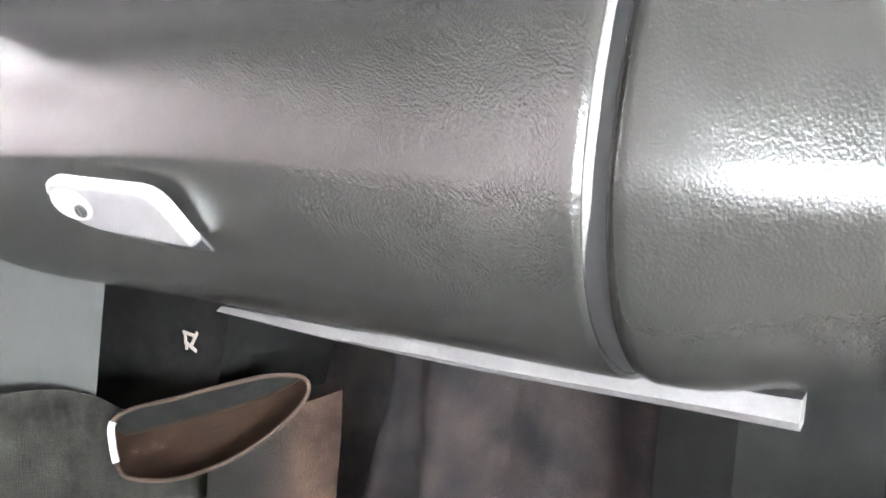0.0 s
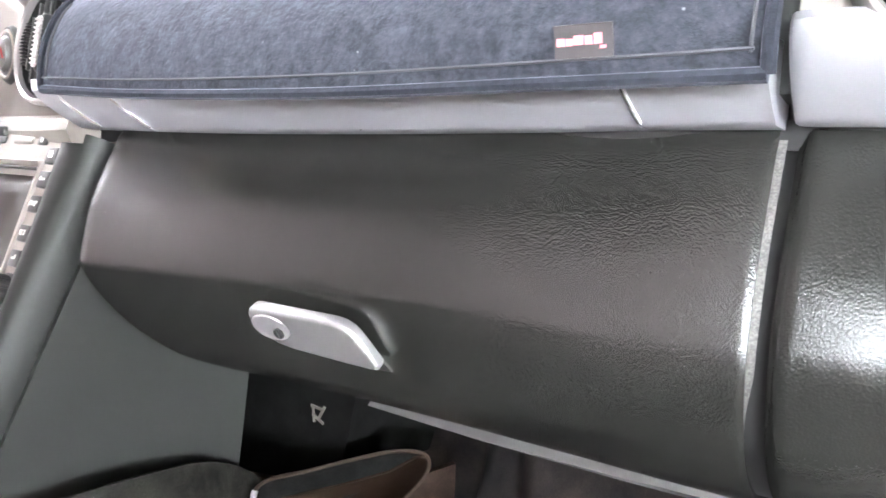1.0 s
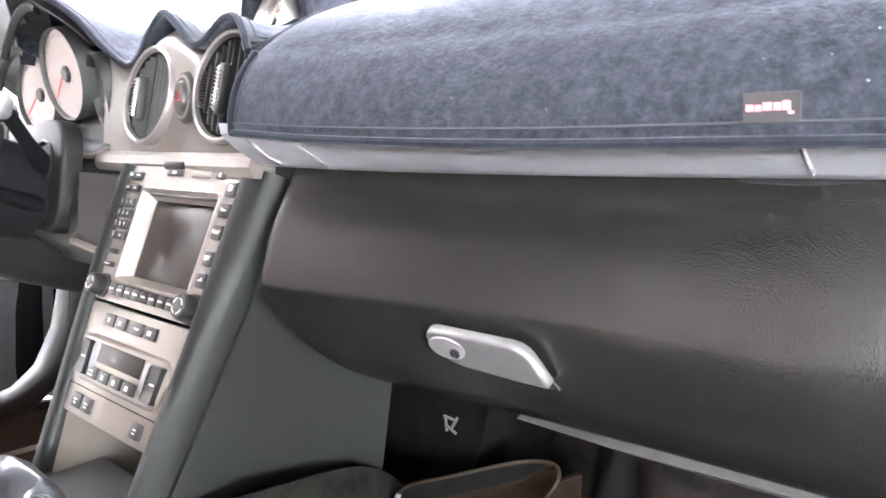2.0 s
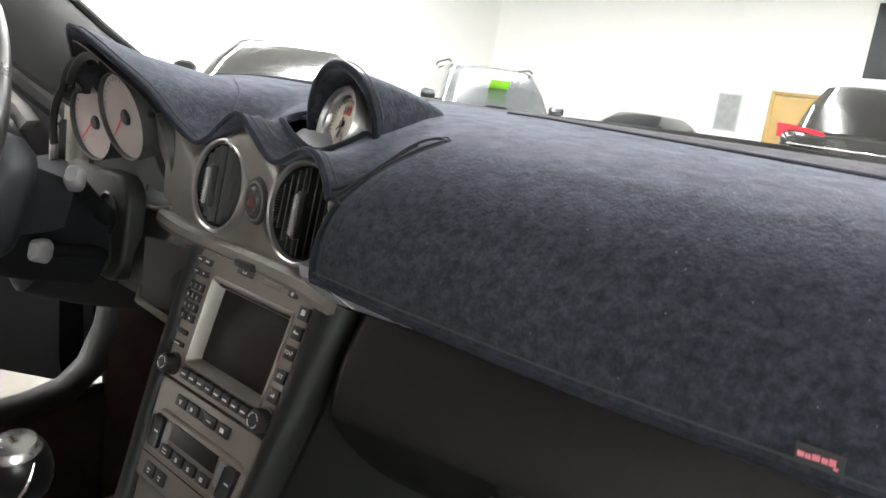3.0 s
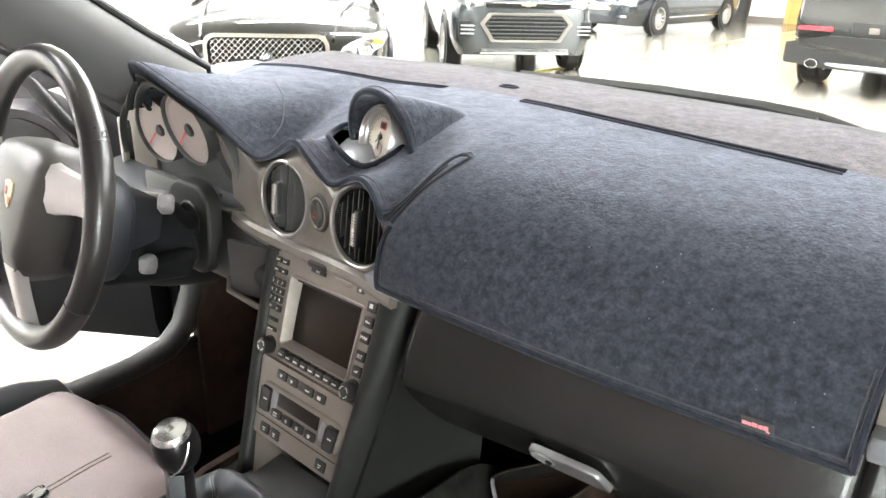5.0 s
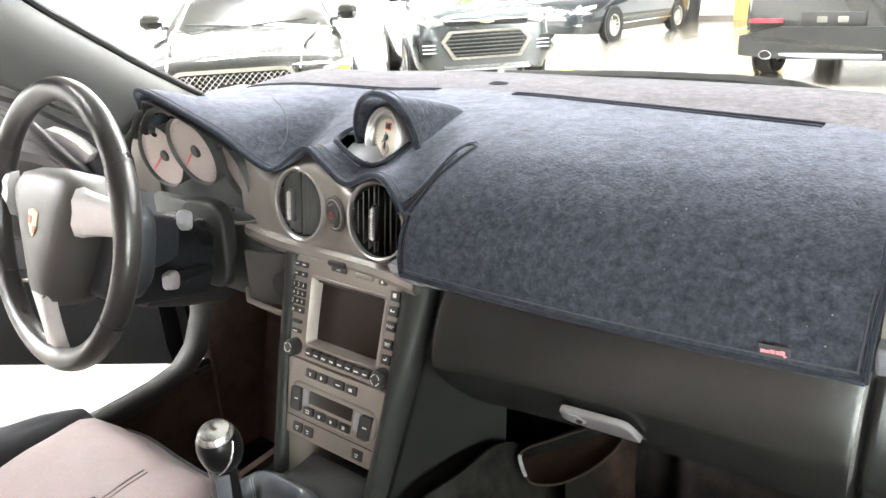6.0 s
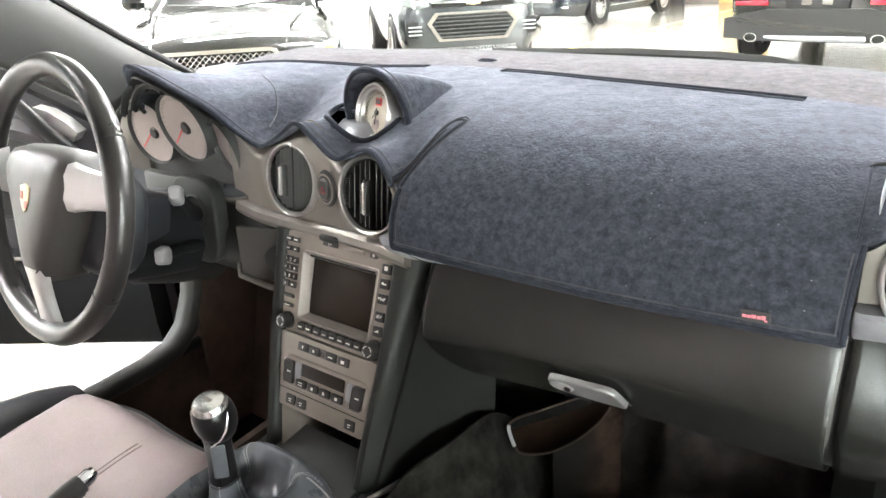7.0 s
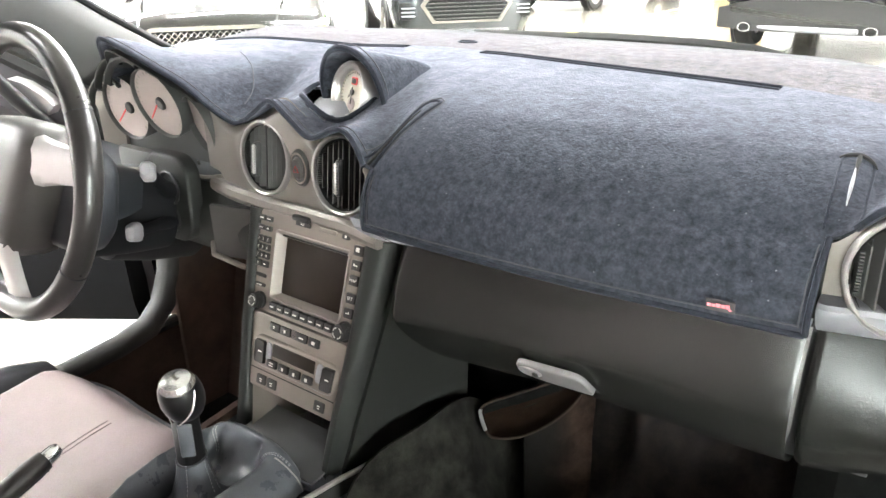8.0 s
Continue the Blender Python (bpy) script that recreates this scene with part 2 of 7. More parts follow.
def rbox(size, r=0.002, m=None, seg=2):
    """A box with rounded edges, centred, placed by m (a matrix or a point)."""
    bm = bmesh.new()
    bmesh.ops.create_cube(bm, size=1.0)
    bmesh.ops.scale(bm, verts=bm.verts, vec=size)
    if r > 0:
        bmesh.ops.bevel(bm, geom=bm.edges[:], offset=min(r, min(size) * 0.48), segments=seg, affect="EDGES", profile=0.5)
    return placed(bm, m)


def placed(bm, m):
    if m is not None:
        if not isinstance(m, Matrix):
            m = Matrix.Translation(m)
        bmesh.ops.transform(bm, matrix=m, verts=bm.verts)
    return bm


def prism(outline, depth, r=0.0, m=None, seg=2):
    """An outline in x, y pulled up by depth in z, with its edges rounded."""
    bm = bmesh.new()
    vs = [bm.verts.new((x, y, 0)) for x, y in outline]
    f = bm.faces.new(vs)
    g = bmesh.ops.extrude_face_region(bm, geom=[f])
    bmesh.ops.translate(bm, verts=[v for v in g["geom"] if isinstance(v, bmesh.types.BMVert)], vec=(0, 0, depth))
    if r > 0:
        top = [e for e in bm.edges if all(v.co.z > depth * 0.5 for v in e.verts) == (depth > 0) and abs(e.verts[0].co.z - e.verts[1].co.z) < 1e-6 and abs(e.verts[0].co.z - depth) < 1e-6]
        bmesh.ops.bevel(bm, geom=top, offset=r, segments=seg, affect="EDGES", profile=0.5)
    return placed(bm, m)


def lathe(profile, n=32, m=None, close=True):
    """Turns (radius, height) pairs about z."""
    bm = bmesh.new()
    rings = []
    for r, z in profile:
        if r < 1e-6:
            rings.append([bm.verts.new((0, 0, z))])
        else:
            rings.append([bm.verts.new((r * math.cos(2 * math.pi * i / n), r * math.sin(2 * math.pi * i / n), z)) for i in range(n)])
    for a, b in zip(rings, rings[1:]):
        for i in range(n):
            j = (i + 1) % n
            q = [a[i % len(a)], a[j % len(a)], b[j % len(b)], b[i % len(b)]]
            q = list(dict.fromkeys(q))
            if len(q) > 2:
                bm.faces.new(q)
    return placed(bm, m)


def tube(points, radius, n=10, closed=False, m=None, flat=1.0):
    """A rod along points; radius is a number or one for each point."""
    pts = [Vector(p) for p in points]
    k = len(pts)
    rad = [radius] * k if not isinstance(radius, (list, tuple)) else radius
    bm = bmesh.new()
    rings = []
    up = None
    for i in range(k):
        if closed:
            d = pts[(i + 1) % k] - pts[i - 1]
        else:
            d = pts[min(i + 1, k - 1)] - pts[max(i - 1, 0)]
        d.normalize()
        if up is None:
            up = d.orthogonal().normalized()
        up = (up - d * up.dot(d)).normalized()
        side = d.cross(up)
        rings.append([bm.verts.new(pts[i] + (up * math.cos(2 * math.pi * j / n) + side * math.sin(2 * math.pi * j / n) * flat) * rad[i]) for j in range(n)])
    for i in range(k if closed else k - 1):
        a, b = rings[i], rings[(i + 1) % k]
        off = 0
        if closed and i == k - 1:
            off = min(range(n), key=lambda o: (a[0].co - b[o].co).length)
        for j in range(n):
            bm.faces.new((a[j], a[(j + 1) % n], b[(j + 1 + off) % n], b[(j + off) % n]))
    if not closed:
        bm.faces.new(rings[0][::-1])
        bm.faces.new(rings[-1])
    return placed(bm, m)


def sheet(fn, us, vs, skip=None, m=None):
    """A skin of quads through fn(u, v); skip(u, v) leaves out the cell whose middle is there."""
    bm = bmesh.new()
    g = [[bm.verts.new(fn(u, v)) for v in vs] for u in us]
    for i in range(len(us) - 1):
        for j in range(len(vs) - 1):
            if skip and skip((us[i] + us[i + 1]) / 2, (vs[j] + vs[j + 1]) / 2):
                continue
            bm.faces.new((g[i][j], g[i + 1][j], g[i + 1][j + 1], g[i][j + 1]))
    for v in [v for v in bm.verts if not v.link_faces]:
        bm.verts.remove(v)
    return placed(bm, m)


def loft(rings, m=None, closed=True, caps=True):
    """Joins rings of equally many points, end to end."""
    bm = bmesh.new()
    rs = [[bm.verts.new(p) for p in ring] for ring in rings]
    n = len(rs[0])
    for a, b in zip(rs, rs[1:]):
        for j in range(n if closed else n - 1):
            bm.faces.new((a[j], a[(j + 1) % n], b[(j + 1) % n], b[j]))
    if caps and closed:
        bm.faces.new(rs[0][::-1])
        bm.faces.new(rs[-1])
    return placed(bm, m)


def curve_at(table, x):
    """Smooth reading between rows (x, a, b, ...) of a small table."""
    if x <= table[0][0]:
        return table[0][1:]
    if x >= table[-1][0]:
        return table[-1][1:]
    for i in range(len(table) - 1):
        if table[i][0] <= x <= table[i + 1][0]:
            p0, p1, p2, p3 = table[max(i - 1, 0)], table[i], table[i + 1], table[min(i + 2, len(table) - 1)]
            h = p2[0] - p1[0]
            t = (x - p1[0]) / h
            out = []
            for k in range(1, len(p1)):
                m1 = (p2[k] - p0[k]) / max(p2[0] - p0[0], 1e-6) * h
                m2 = (p3[k] - p1[k]) / max(p3[0] - p1[0], 1e-6) * h
                t2, t3 = t * t, t * t * t
                out.append((2 * t3 - 3 * t2 + 1) * p1[k] + (t3 - 2 * t2 + t) * m1 + (3 * t2 - 2 * t3) * p2[k] + (t3 - t2) * m2)
            return tuple(out)


def span(a, b, n):
    return [a + (b - a) * i / n for i in range(n + 1)]


def smooth(t):
    t = max(0.0, min(1.0, t))
    return t * t * (3 - 2 * t)


def rounded(w, h, r, n=5):
    """The outline of a rounded rectangle about the origin."""
    r = min(r, w / 2 - 1e-4, h / 2 - 1e-4)
    out = []
    for cx, cy, a in ((w / 2 - r, h / 2 - r, 0), (-w / 2 + r, h / 2 - r, 90), (-w / 2 + r, -h / 2 + r, 180), (w / 2 - r, -h / 2 + r, 270)):
        for i in range(n + 1):
            t = radians(a + 90 * i / n)
            out.append((cx + r * math.cos(t), cy + r * math.sin(t)))
    return out


def frame_ring(outer, inner, depth, m=None):
    """A flat ring between two outlines of equally many points, pulled to a depth."""
    bm = bmesh.new()
    rows = [[bm.verts.new((x, y, z)) for x, y in pts] for pts, z in ((outer, 0), (outer, depth), (inner, depth), (inner, 0))]
    n = len(outer)
    for k in range(4):
        a, b = rows[k], rows[(k + 1) % 4]
        for i in range(n):
            bm.faces.new((a[i], a[(i + 1) % n], b[(i + 1) % n], b[i]))
    return placed(bm, m)


def basis(origin, x, y, z):
    """The pose whose axes are x, y, z, at origin."""
    m = Matrix.Identity(4)
    for k, v in enumerate((x, y, z)):
        for r in range(3):
            m[r][k] = v[r]
    m.translation = origin
    return m


# ---- showroom ----
def slab(name, size, at, material, label, category, bevel=0.0):
    ob = part(name, rbox(size, bevel, at), material)
    return tagged(ob, label, category, kind="structure")


floor = slab("floor", (44, 44, 0.2), (0, 2, GROUND - 0.1), M_FLOOR, "polished beige showroom floor reflecting the lamps", "floor")
slab("wall_north", (44, 0.25, 5.4), (0, 19.5, GROUND + 2.7), M_WALL, "bright white painted showroom wall", "wall")
slab("wall_west", (0.25, 35.25, 5.4), (-15, 1.75, GROUND + 2.7), M_WALL, "bright white painted showroom wall", "wall")


def glazed_wall(name, number, start, along, length, a, b):
    """A wall from start along a direction, with a tall shop window between a and b metres of its length."""
    u = Vector(along)
    low, high = GROUND + 0.04, GROUND + 2.9

    def block(x0, x1, z0, z1, thick, bevel=0.0):
        size = (x1 - x0, thick, z1 - z0) if abs(u.x) > 0.5 else (thick, x1 - x0, z1 - z0)
        return rbox(size, bevel, Vector(start) + u * ((x0 + x1) / 2) + Vector((0, 0, (z0 + z1) / 2)))

    tagged(part(name, join(block(0, a, GROUND, GROUND + 5.4, 0.25), block(b, length, GROUND, GROUND + 5.4, 0.25), block(a, b, high, GROUND + 5.4, 0.25), block(a, b, GROUND, low, 0.25)), M_WALL),
           "bright white painted showroom wall with a shop window", "wall", kind="structure")
    shop = thing("window_%d" % number, "wide shop window with grey metal frame and daylight outside", "window", Vector(start) + u * ((a + b) / 2) + Vector((0, 0, low)), kind="structure")
    n = 5
    for k in range(n + 1):
        x = a + 0.04 + (b - a - 0.08) * k / n
        part("window_post", block(x - 0.035, x + 0.035, low + 0.06, high - 0.06, 0.12, 0.006), M_FASCIA, shop)
    for z in (low, high - 0.06):
        part("window_rail", block(a, b, z, z + 0.06, 0.10, 0.006), M_FASCIA, shop)
    w = (b - a - 0.08) / n
    for k in range(n):
        pane = part("pane", block(a + 0.04 + w * k + 0.035, a + 0.04 + w * (k + 1) - 0.035, low + 0.06, high - 0.06, 0.01), M_WIND, shop)
        pane.visible_shadow = False


glazed_wall("wall_south", 1, (-22, -16, 0), (1, 0, 0), 44, 23.5, 34.6)
glazed_wall("wall_east", 2, (13, -15.87, 0), (0, 1, 0), 35.24, 0.8, 12.6)
M_DAY = glow("bright_overcast_daylight", (0.95, 0.98, 1.0), 28.0)
tagged(part("backdrop", join(rbox((44, 0.05, 9.0), 0, (2, -24, GROUND + 4.2)), rbox((0.05, 20.0, 9.0), 0, (22, -13.9, GROUND + 4.2))), M_DAY), "bright overcast daylight outside the shop windows", "backdrop", kind="structure")
slab("ceiling", (44, 44, 0.2), (0, 2, GROUND + 5.5), M_CEIL, "grey painted showroom ceiling carrying rows of lamps", "ceiling")
slab("baseboard", (27.7, 0.03, 0.12), (-1, 19.355, GROUND + 0.06), M_FASCIA, "grey baseboard along the white wall", "baseboard")

strip = thing("ceiling_lamp", "long white ceiling lamp with glowing diffuser", "lamp", (0, 0, 0), "rows of ceiling lamps")
part("housing", rbox((0.44, 9.0, 0.10), 0.01, (0, 0, 0.0)), M_CEIL, strip)
part("diffuser", rbox((0.38, 8.9, 0.04), 0.005, (0, 0, -0.065)), M_LAMP, strip, "glowing white diffuser")
strip.matrix_basis = pose(-11.0, 8.5, GROUND + 5.34)
for ix in range(7):
    for iy in range(2):
        if (ix or iy) and not (iy and ix in (3, 4, 5, 6)):
            copy_thing(strip, pose(-11.0 + 3.6 * ix, 8.5 - 14.0 * iy, GROUND + 5.34))

# an ochre door, a wall panel, a bin, a floor line
door = thing("door_1", "ochre wooden door in the white wall, closed", "door", (-5.2, 19.37, GROUND), kind="structure")
part("door_leaf", rbox((1.1, 0.05, 2.3), 0.006, (-5.2, 19.33, GROUND + 1.15)), M_OCHRE, door)
part("door_frame", join(rbox((0.09, 0.09, 2.42), 0.006, (-5.8, 19.33, GROUND + 1.21)), rbox((0.09, 0.09, 2.42), 0.006, (-4.6, 19.33, GROUND + 1.21)),
                        rbox((1.11, 0.09, 0.09), 0.006, (-5.2, 19.33, GROUND + 2.365))), M_OCHRE, door)
part("door_handle", tube([(-4.8, 19.29, GROUND + 1.02), (-4.8, 19.24, GROUND + 1.02), (-4.93, 19.24, GROUND + 1.02)], 0.012), M_CHROME, door, "steel lever handle")
panel = thing("wall_panel", "large dark grey display panel with a pale border", "panel", (0.2, 19.3, GROUND + 4.0))
part("board", rbox((6.0, 0.06, 1.7), 0.01, (-0.9, 19.33, GROUND + 3.75)), M_POSTER, panel)
part("border", rbox((6.2, 0.03, 1.9), 0.01, (-0.9, 19.35, GROUND + 3.75)), M_WALL, panel, "pale border")
notice = thing("notice_board", "small grey notice board on the white wall", "board", (-6.87, 19.3, GROUND + 1.4))
part("board", rbox((0.55, 0.03, 0.9), 0.008, (-6.87, 19.35, GROUND + 1.75)), surface("grey_notice", (0.30, 0.31, 0.32), 0.6), notice)
part("frame", frame_ring(rounded(0.63, 0.98, 0.02), rounded(0.55, 0.9, 0.015), 0.03, basis((-6.87, 19.365, GROUND + 1.75), (1, 0, 0), (0, 0, 1), (0, -1, 0))), M_SILVER_PAINT, notice)
bin_ = thing("waste_bin", "black plastic waste bin standing by the wall", "bin", (-6.75, 18.7, GROUND))
part("body", lathe([(0.0, 0), (0.22, 0), (0.27, 0.72), (0.25, 0.72), (0.21, 0.03), (0, 0.03)], 20, (-6.75, 18.7, GROUND)), M_BLACK, bin_)
part("lid", lathe([(0.28, 0.72), (0.28, 0.76), (0.16, 0.84), (0, 0.85)], 20, (-6.75, 18.7, GROUND)), M_BLACK, bin_)
line = tagged(part("floor_line", rbox((0.09, 12.0, 0.008), 0.002, Matrix.Translation((-4.75, 13.0, GROUND + 0.004)))  , M_YELLOW), "worn yellow line painted on the floor", "line", kind="structure")


# ---- parked cars ----
M_PAINT_BLACK = surface("black_car_paint", (0.010, 0.010, 0.009), 0.16, vary=0.1, coarse=2, coat=1.0, rough_vary=0.02)
M_PAINT_GREY = surface("grey_blue_car_paint", (0.055, 0.062, 0.066), 0.25, metal=0.3, vary=0.08, coarse=2, coat=1.0, rough_vary=0.02)
M_PAINT_NIGHT = surface("dark_blue_car_paint", (0.018, 0.021, 0.025), 0.18, metal=0.2, vary=0.08, coarse=2, coat=1.0, rough_vary=0.02)
M_CARGLASS = surface("tinted_car_glass", (0.035, 0.042, 0.036), 0.05, vary=0.2, coarse=1.2, rough_vary=0.02, coat=0.5)
M_LENS = surface("clear_lamp_lens", (0.55, 0.56, 0.56), 0.12, metal=0.6, vary=0.1, coarse=14, coat=1.0)
M_AMBER = surface("amber_lamp", (0.75, 0.33, 0.08), 0.2, vary=0.1, coat=1.0)
M_TAIL = surface("red_tail_lamp", (0.62, 0.02, 0.035), 0.15, vary=0.15, coarse=8, coat=1.0)
M_TYRE = surface("tyre_rubber", (0.014, 0.014, 0.014), 0.75, vary=0.15, fine=80, bump=0.3)
M_LIME = surface("lime_green_card", (0.35, 0.85, 0.04), 0.5, vary=0.05)


def body_ring(y, w, low, mid, top, crown):
    """One cross-section of a car body, from sill to sill over the top."""
    half = [(0.0, top + crown), (w * 0.30, top + crown * 0.93), (w * 0.62, top + crown * 0.62), (w * 0.86, top + crown * 0.12), (w * 0.955, top - 0.05), (w, mid + 0.08), (w * 0.995, mid - 0.08), (w * 0.96, low + 0.10), (w * 0.90, low)]
    right = [(x, y, z) for x, z in half]
    left = [(-x, y, z) for x, z in half[1:]]
    return left[::-1] + right


def wheel_bm(r, width, spokes):
    tyre = lathe([(r * 0.66, -width / 2), (r * 0.93, -width / 2), (r, -width * 0.36), (r, width * 0.36), (r * 0.93, width / 2), (r * 0.66, width / 2), (r * 0.66, -width / 2)], 36, pose(0, 0, 0, 0, 90, 0))
    rim = [lathe([(r * 0.66, -width * 0.46), (r * 0.69, width * 0.44), (r * 0.66, width * 0.50), (r * 0.61, width * 0.46), (r * 0.60, -width * 0.4)], 36, pose(0, 0, 0, 0, 90, 0)),
           lathe([(0, width * 0.44), (r * 0.13, width * 0.42), (r * 0.16, width * 0.30), (r * 0.16, 0)], 16, pose(0, 0, 0, 0, 90, 0))]
    for k in range(spokes):
        rim.append(rbox((width * 0.12, r * 0.10, r * 0.52), r * 0.02, pose(0, 0, 0, 360 * k / spokes, 0, 0) @ pose(width * 0.32, 0, r * 0.38), 1))
    return tyre, join(*rim), lathe([(0, 0), (r * 0.6, 0)], 20, pose(-width * 0.1, 0, 0, 0, 90, 0))


def car_shell(root, paint, L, W, stations, base, roof, wheels, r_tyre, spokes, sill):
    """Body, glasshouse, glass, mirrors and wheels of a car whose nose points to +y."""
    part("body", loft([body_ring(*s) for s in stations]), paint, root, angle=50)
    # glasshouse from the belt line up: rows are (y front, y back, half width, z)
    (f0, b0, w0, z0), (f1, b1, w1, z1) = base, roof

    def ring(f, b, w, z):
        return [(w * 0.72, f, z), (w * 0.93, f - 0.10, z), (w, f - 0.35, z), (w, b + 0.35, z), (w * 0.93, b + 0.08, z), (w * 0.72, b, z),
                (-w * 0.72, b, z), (-w * 0.93, b + 0.08, z), (-w, b + 0.35, z), (-w, f - 0.35, z), (-w * 0.93, f - 0.10, z), (-w * 0.72, f, z)]

    mid = [(a + (b - a) * 0.5 + c) for a, b, c in zip(base, roof, (0.03, -0.03, 0.02, 0.02))]
    top = (f1 - 0.10, b1 + 0.12, w1 - 0.08, z1 + 0.035)
    cab = part("cabin", loft([ring(*base), ring(*mid), ring(*roof), ring(*top), ring(f1 - 0.4, b1 + 0.4, w1 - 0.3, z1 + 0.05)]), paint, root, angle=50)

    def pane(name, c):
        n = (Vector(c[1]) - Vector(c[0])).cross(Vector(c[3]) - Vector(c[0])).normalized() * 0.012

        def at(u, v):
            a, b = Vector(c[0]).lerp(Vector(c[1]), u), Vector(c[3]).lerp(Vector(c[2]), u)
            p = a.lerp(b, v)
            return p + n * (1.0 + 2.2 * (1 - (2 * u - 1) ** 2))

        part(name, sheet(at, span(0, 1, 10), span(0, 1, 4)), M_CARGLASS, root, "tinted reflecting glass", solid=0.008)

    k0, k1 = 0.05, 0.95

    def on(ringa, ringb, i, t):
        return Vector(ringa[i]).lerp(Vector(ringb[i]), t)

    ra, rb = ring(*base), ring(*roof)
    pane("windscreen", [on(ra, rb, 11, 0.06), on(ra, rb, 0, 0.06), on(ra, rb, 0, 0.94), on(ra, rb, 11, 0.94)])
    pane("rear_window", [on(ra, rb, 5, 0.10), on(ra, rb, 6, 0.10), on(ra, rb, 6, 0.92), on(ra, rb, 5, 0.92)])
    for i, j, s in ((2, 3, 1), (9, 8, -1)):
        a, b, c, d = on(ra, rb, i, 0.1), on(ra, rb, j, 0.1), on(ra, rb, j, 0.88), on(ra, rb, i, 0.88)
        for u0, u1 in ((0.0, 0.47), (0.52, 1.0)):
            q = [a.lerp(b, u0), a.lerp(b, u1), d.lerp(c, u1), d.lerp(c, u0)]
            pane("side_window", q if s > 0 else [q[1], q[0], q[3], q[2]])
    for s in (1, -1):
        mx = part("door_mirror", join(loft([[(s * (w0 + 0.04 + 0.20 * t), f0 - 0.50 + 0.08 * math.sin(a) * k, z0 + 0.11 + 0.075 * math.cos(a) * k) for a in span(0, 5.5, 7)] for t, k in ((0, 0.5), (0.25, 0.95), (0.8, 1.0), (1.0, 0.6))]),
                                        rbox((0.12, 0.05, 0.04), 0.01, (s * (w0 + 0.0), f0 - 0.50, z0 + 0.05))), paint, root)
        part("mirror_glass", rbox((0.16, 0.006, 0.10), 0.002, (s * (w0 + 0.15), f0 - 0.585, z0 + 0.11)), M_CHROME, mx)
    for yy in wheels:
        for s in (1, -1):
            t, r, disc = wheel_bm(r_tyre, 0.225, spokes)
            mm = pose(s * (W / 2 - 0.10), yy, r_tyre, 0, 0, 0 if s > 0 else 180)
            w = part("wheel", placed(t, mm), M_TYRE, root, "black tyre")
            part("rim", placed(r, mm), M_SILVER, w, "bright multi-spoke alloy rim")
            part("brake_disc", placed(disc, mm), M_DEEP, w)
            part("wheel_arch", lathe([(r_tyre * 1.03, 0.0), (r_tyre * 1.16, 0.0), (r_tyre * 1.16, 0.02), (r_tyre * 1.03, 0.02), (r_tyre * 1.03, 0.0)], 30, pose(s * (W / 2 - 0.02), yy, r_tyre, 0, 90 * s, 0)), M_BLACK, root)


def at_heading(x, y, hx, hy, k=1.0):
    """Stands a car at (x, y) on the floor, its nose towards (hx, hy), k times its size."""
    n = math.hypot(hx, hy)
    return Matrix.Translation((x, y, GROUND)) @ Matrix.Rotation(math.atan2(-hx / n, hy / n), 4, "Z") @ Matrix.Scale(k, 4)


# black saloon with a mesh grille
saloon = thing("black_saloon", "glossy black saloon car with chrome mesh grille, facing out", "car")
car_shell(saloon, M_PAINT_BLACK, 5.1, 1.9,
          [(0.03, 0.60, 0.25, 0.50, 0.66, 0.04), (-0.03, 0.74, 0.22, 0.48, 0.72, 0.08), (-0.22, 0.86, 0.21, 0.5, 0.78, 0.09), (-0.6, 0.92, 0.21, 0.52, 0.84, 0.10), (-1.1, 0.945, 0.21, 0.54, 0.90, 0.10), (-1.6, 0.95, 0.21, 0.55, 0.95, 0.08), (-2.6, 0.95, 0.21, 0.56, 0.97, 0.02), (-3.8, 0.95, 0.21, 0.58, 0.98, 0.02), (-4.6, 0.92, 0.24, 0.6, 0.98, 0.03), (-5.05, 0.80, 0.3, 0.6, 0.92, 0.03), (-5.1, 0.6, 0.35, 0.6, 0.85, 0.02)],
          (-1.45, -4.5, 0.80, 0.97), (-2.35, -3.75, 0.60, 1.43), (-0.9, -3.95), 0.34, 12, 0.2)
grille = part("grille", frame_ring(rounded(0.92, 0.36, 0.09, 6), rounded(0.86, 0.30, 0.07, 6), 0.035, basis((0, 0.035, 0.60), (-1, 0, 0), (0, 0.10, 1), (0, 1, 0))), M_CHROME, saloon, "chrome framed mesh grille")
part("grille_back", rbox((0.86, 0.01, 0.30), 0.003, (0, 0.036, 0.60)), M_DEEP, grille)
mesh = []
for k in range(-19, 20):
    for s in (1, -1):
        x0 = 0.046 * k
        lo, hi = (x0 - 0.14, 0.46), (x0 + 0.14, 0.74)
        a = (max(-0.41, min(0.41, lo[0])), max(-0.41, min(0.41, hi[0])))
        if a[1] - a[0] > 0.03:
            z = [0.46 + (v - lo[0]) for v in a]
            mesh.append(tube([(s * a[0], 0.055, z[0]), (s * a[1], 0.055, z[1])], 0.0055, 5))
part("mesh_bar", join(*mesh), M_CHROME, grille, "crossing chrome bars")
part("badge", lathe([(0, 0.03), (0.045, 0.028), (0.05, 0.0)], 20, basis((0, 0.055, 0.61), (1, 0, 0), (0, 0, -1), (0, 1, 0))), M_CHROME, grille, "round chrome badge")
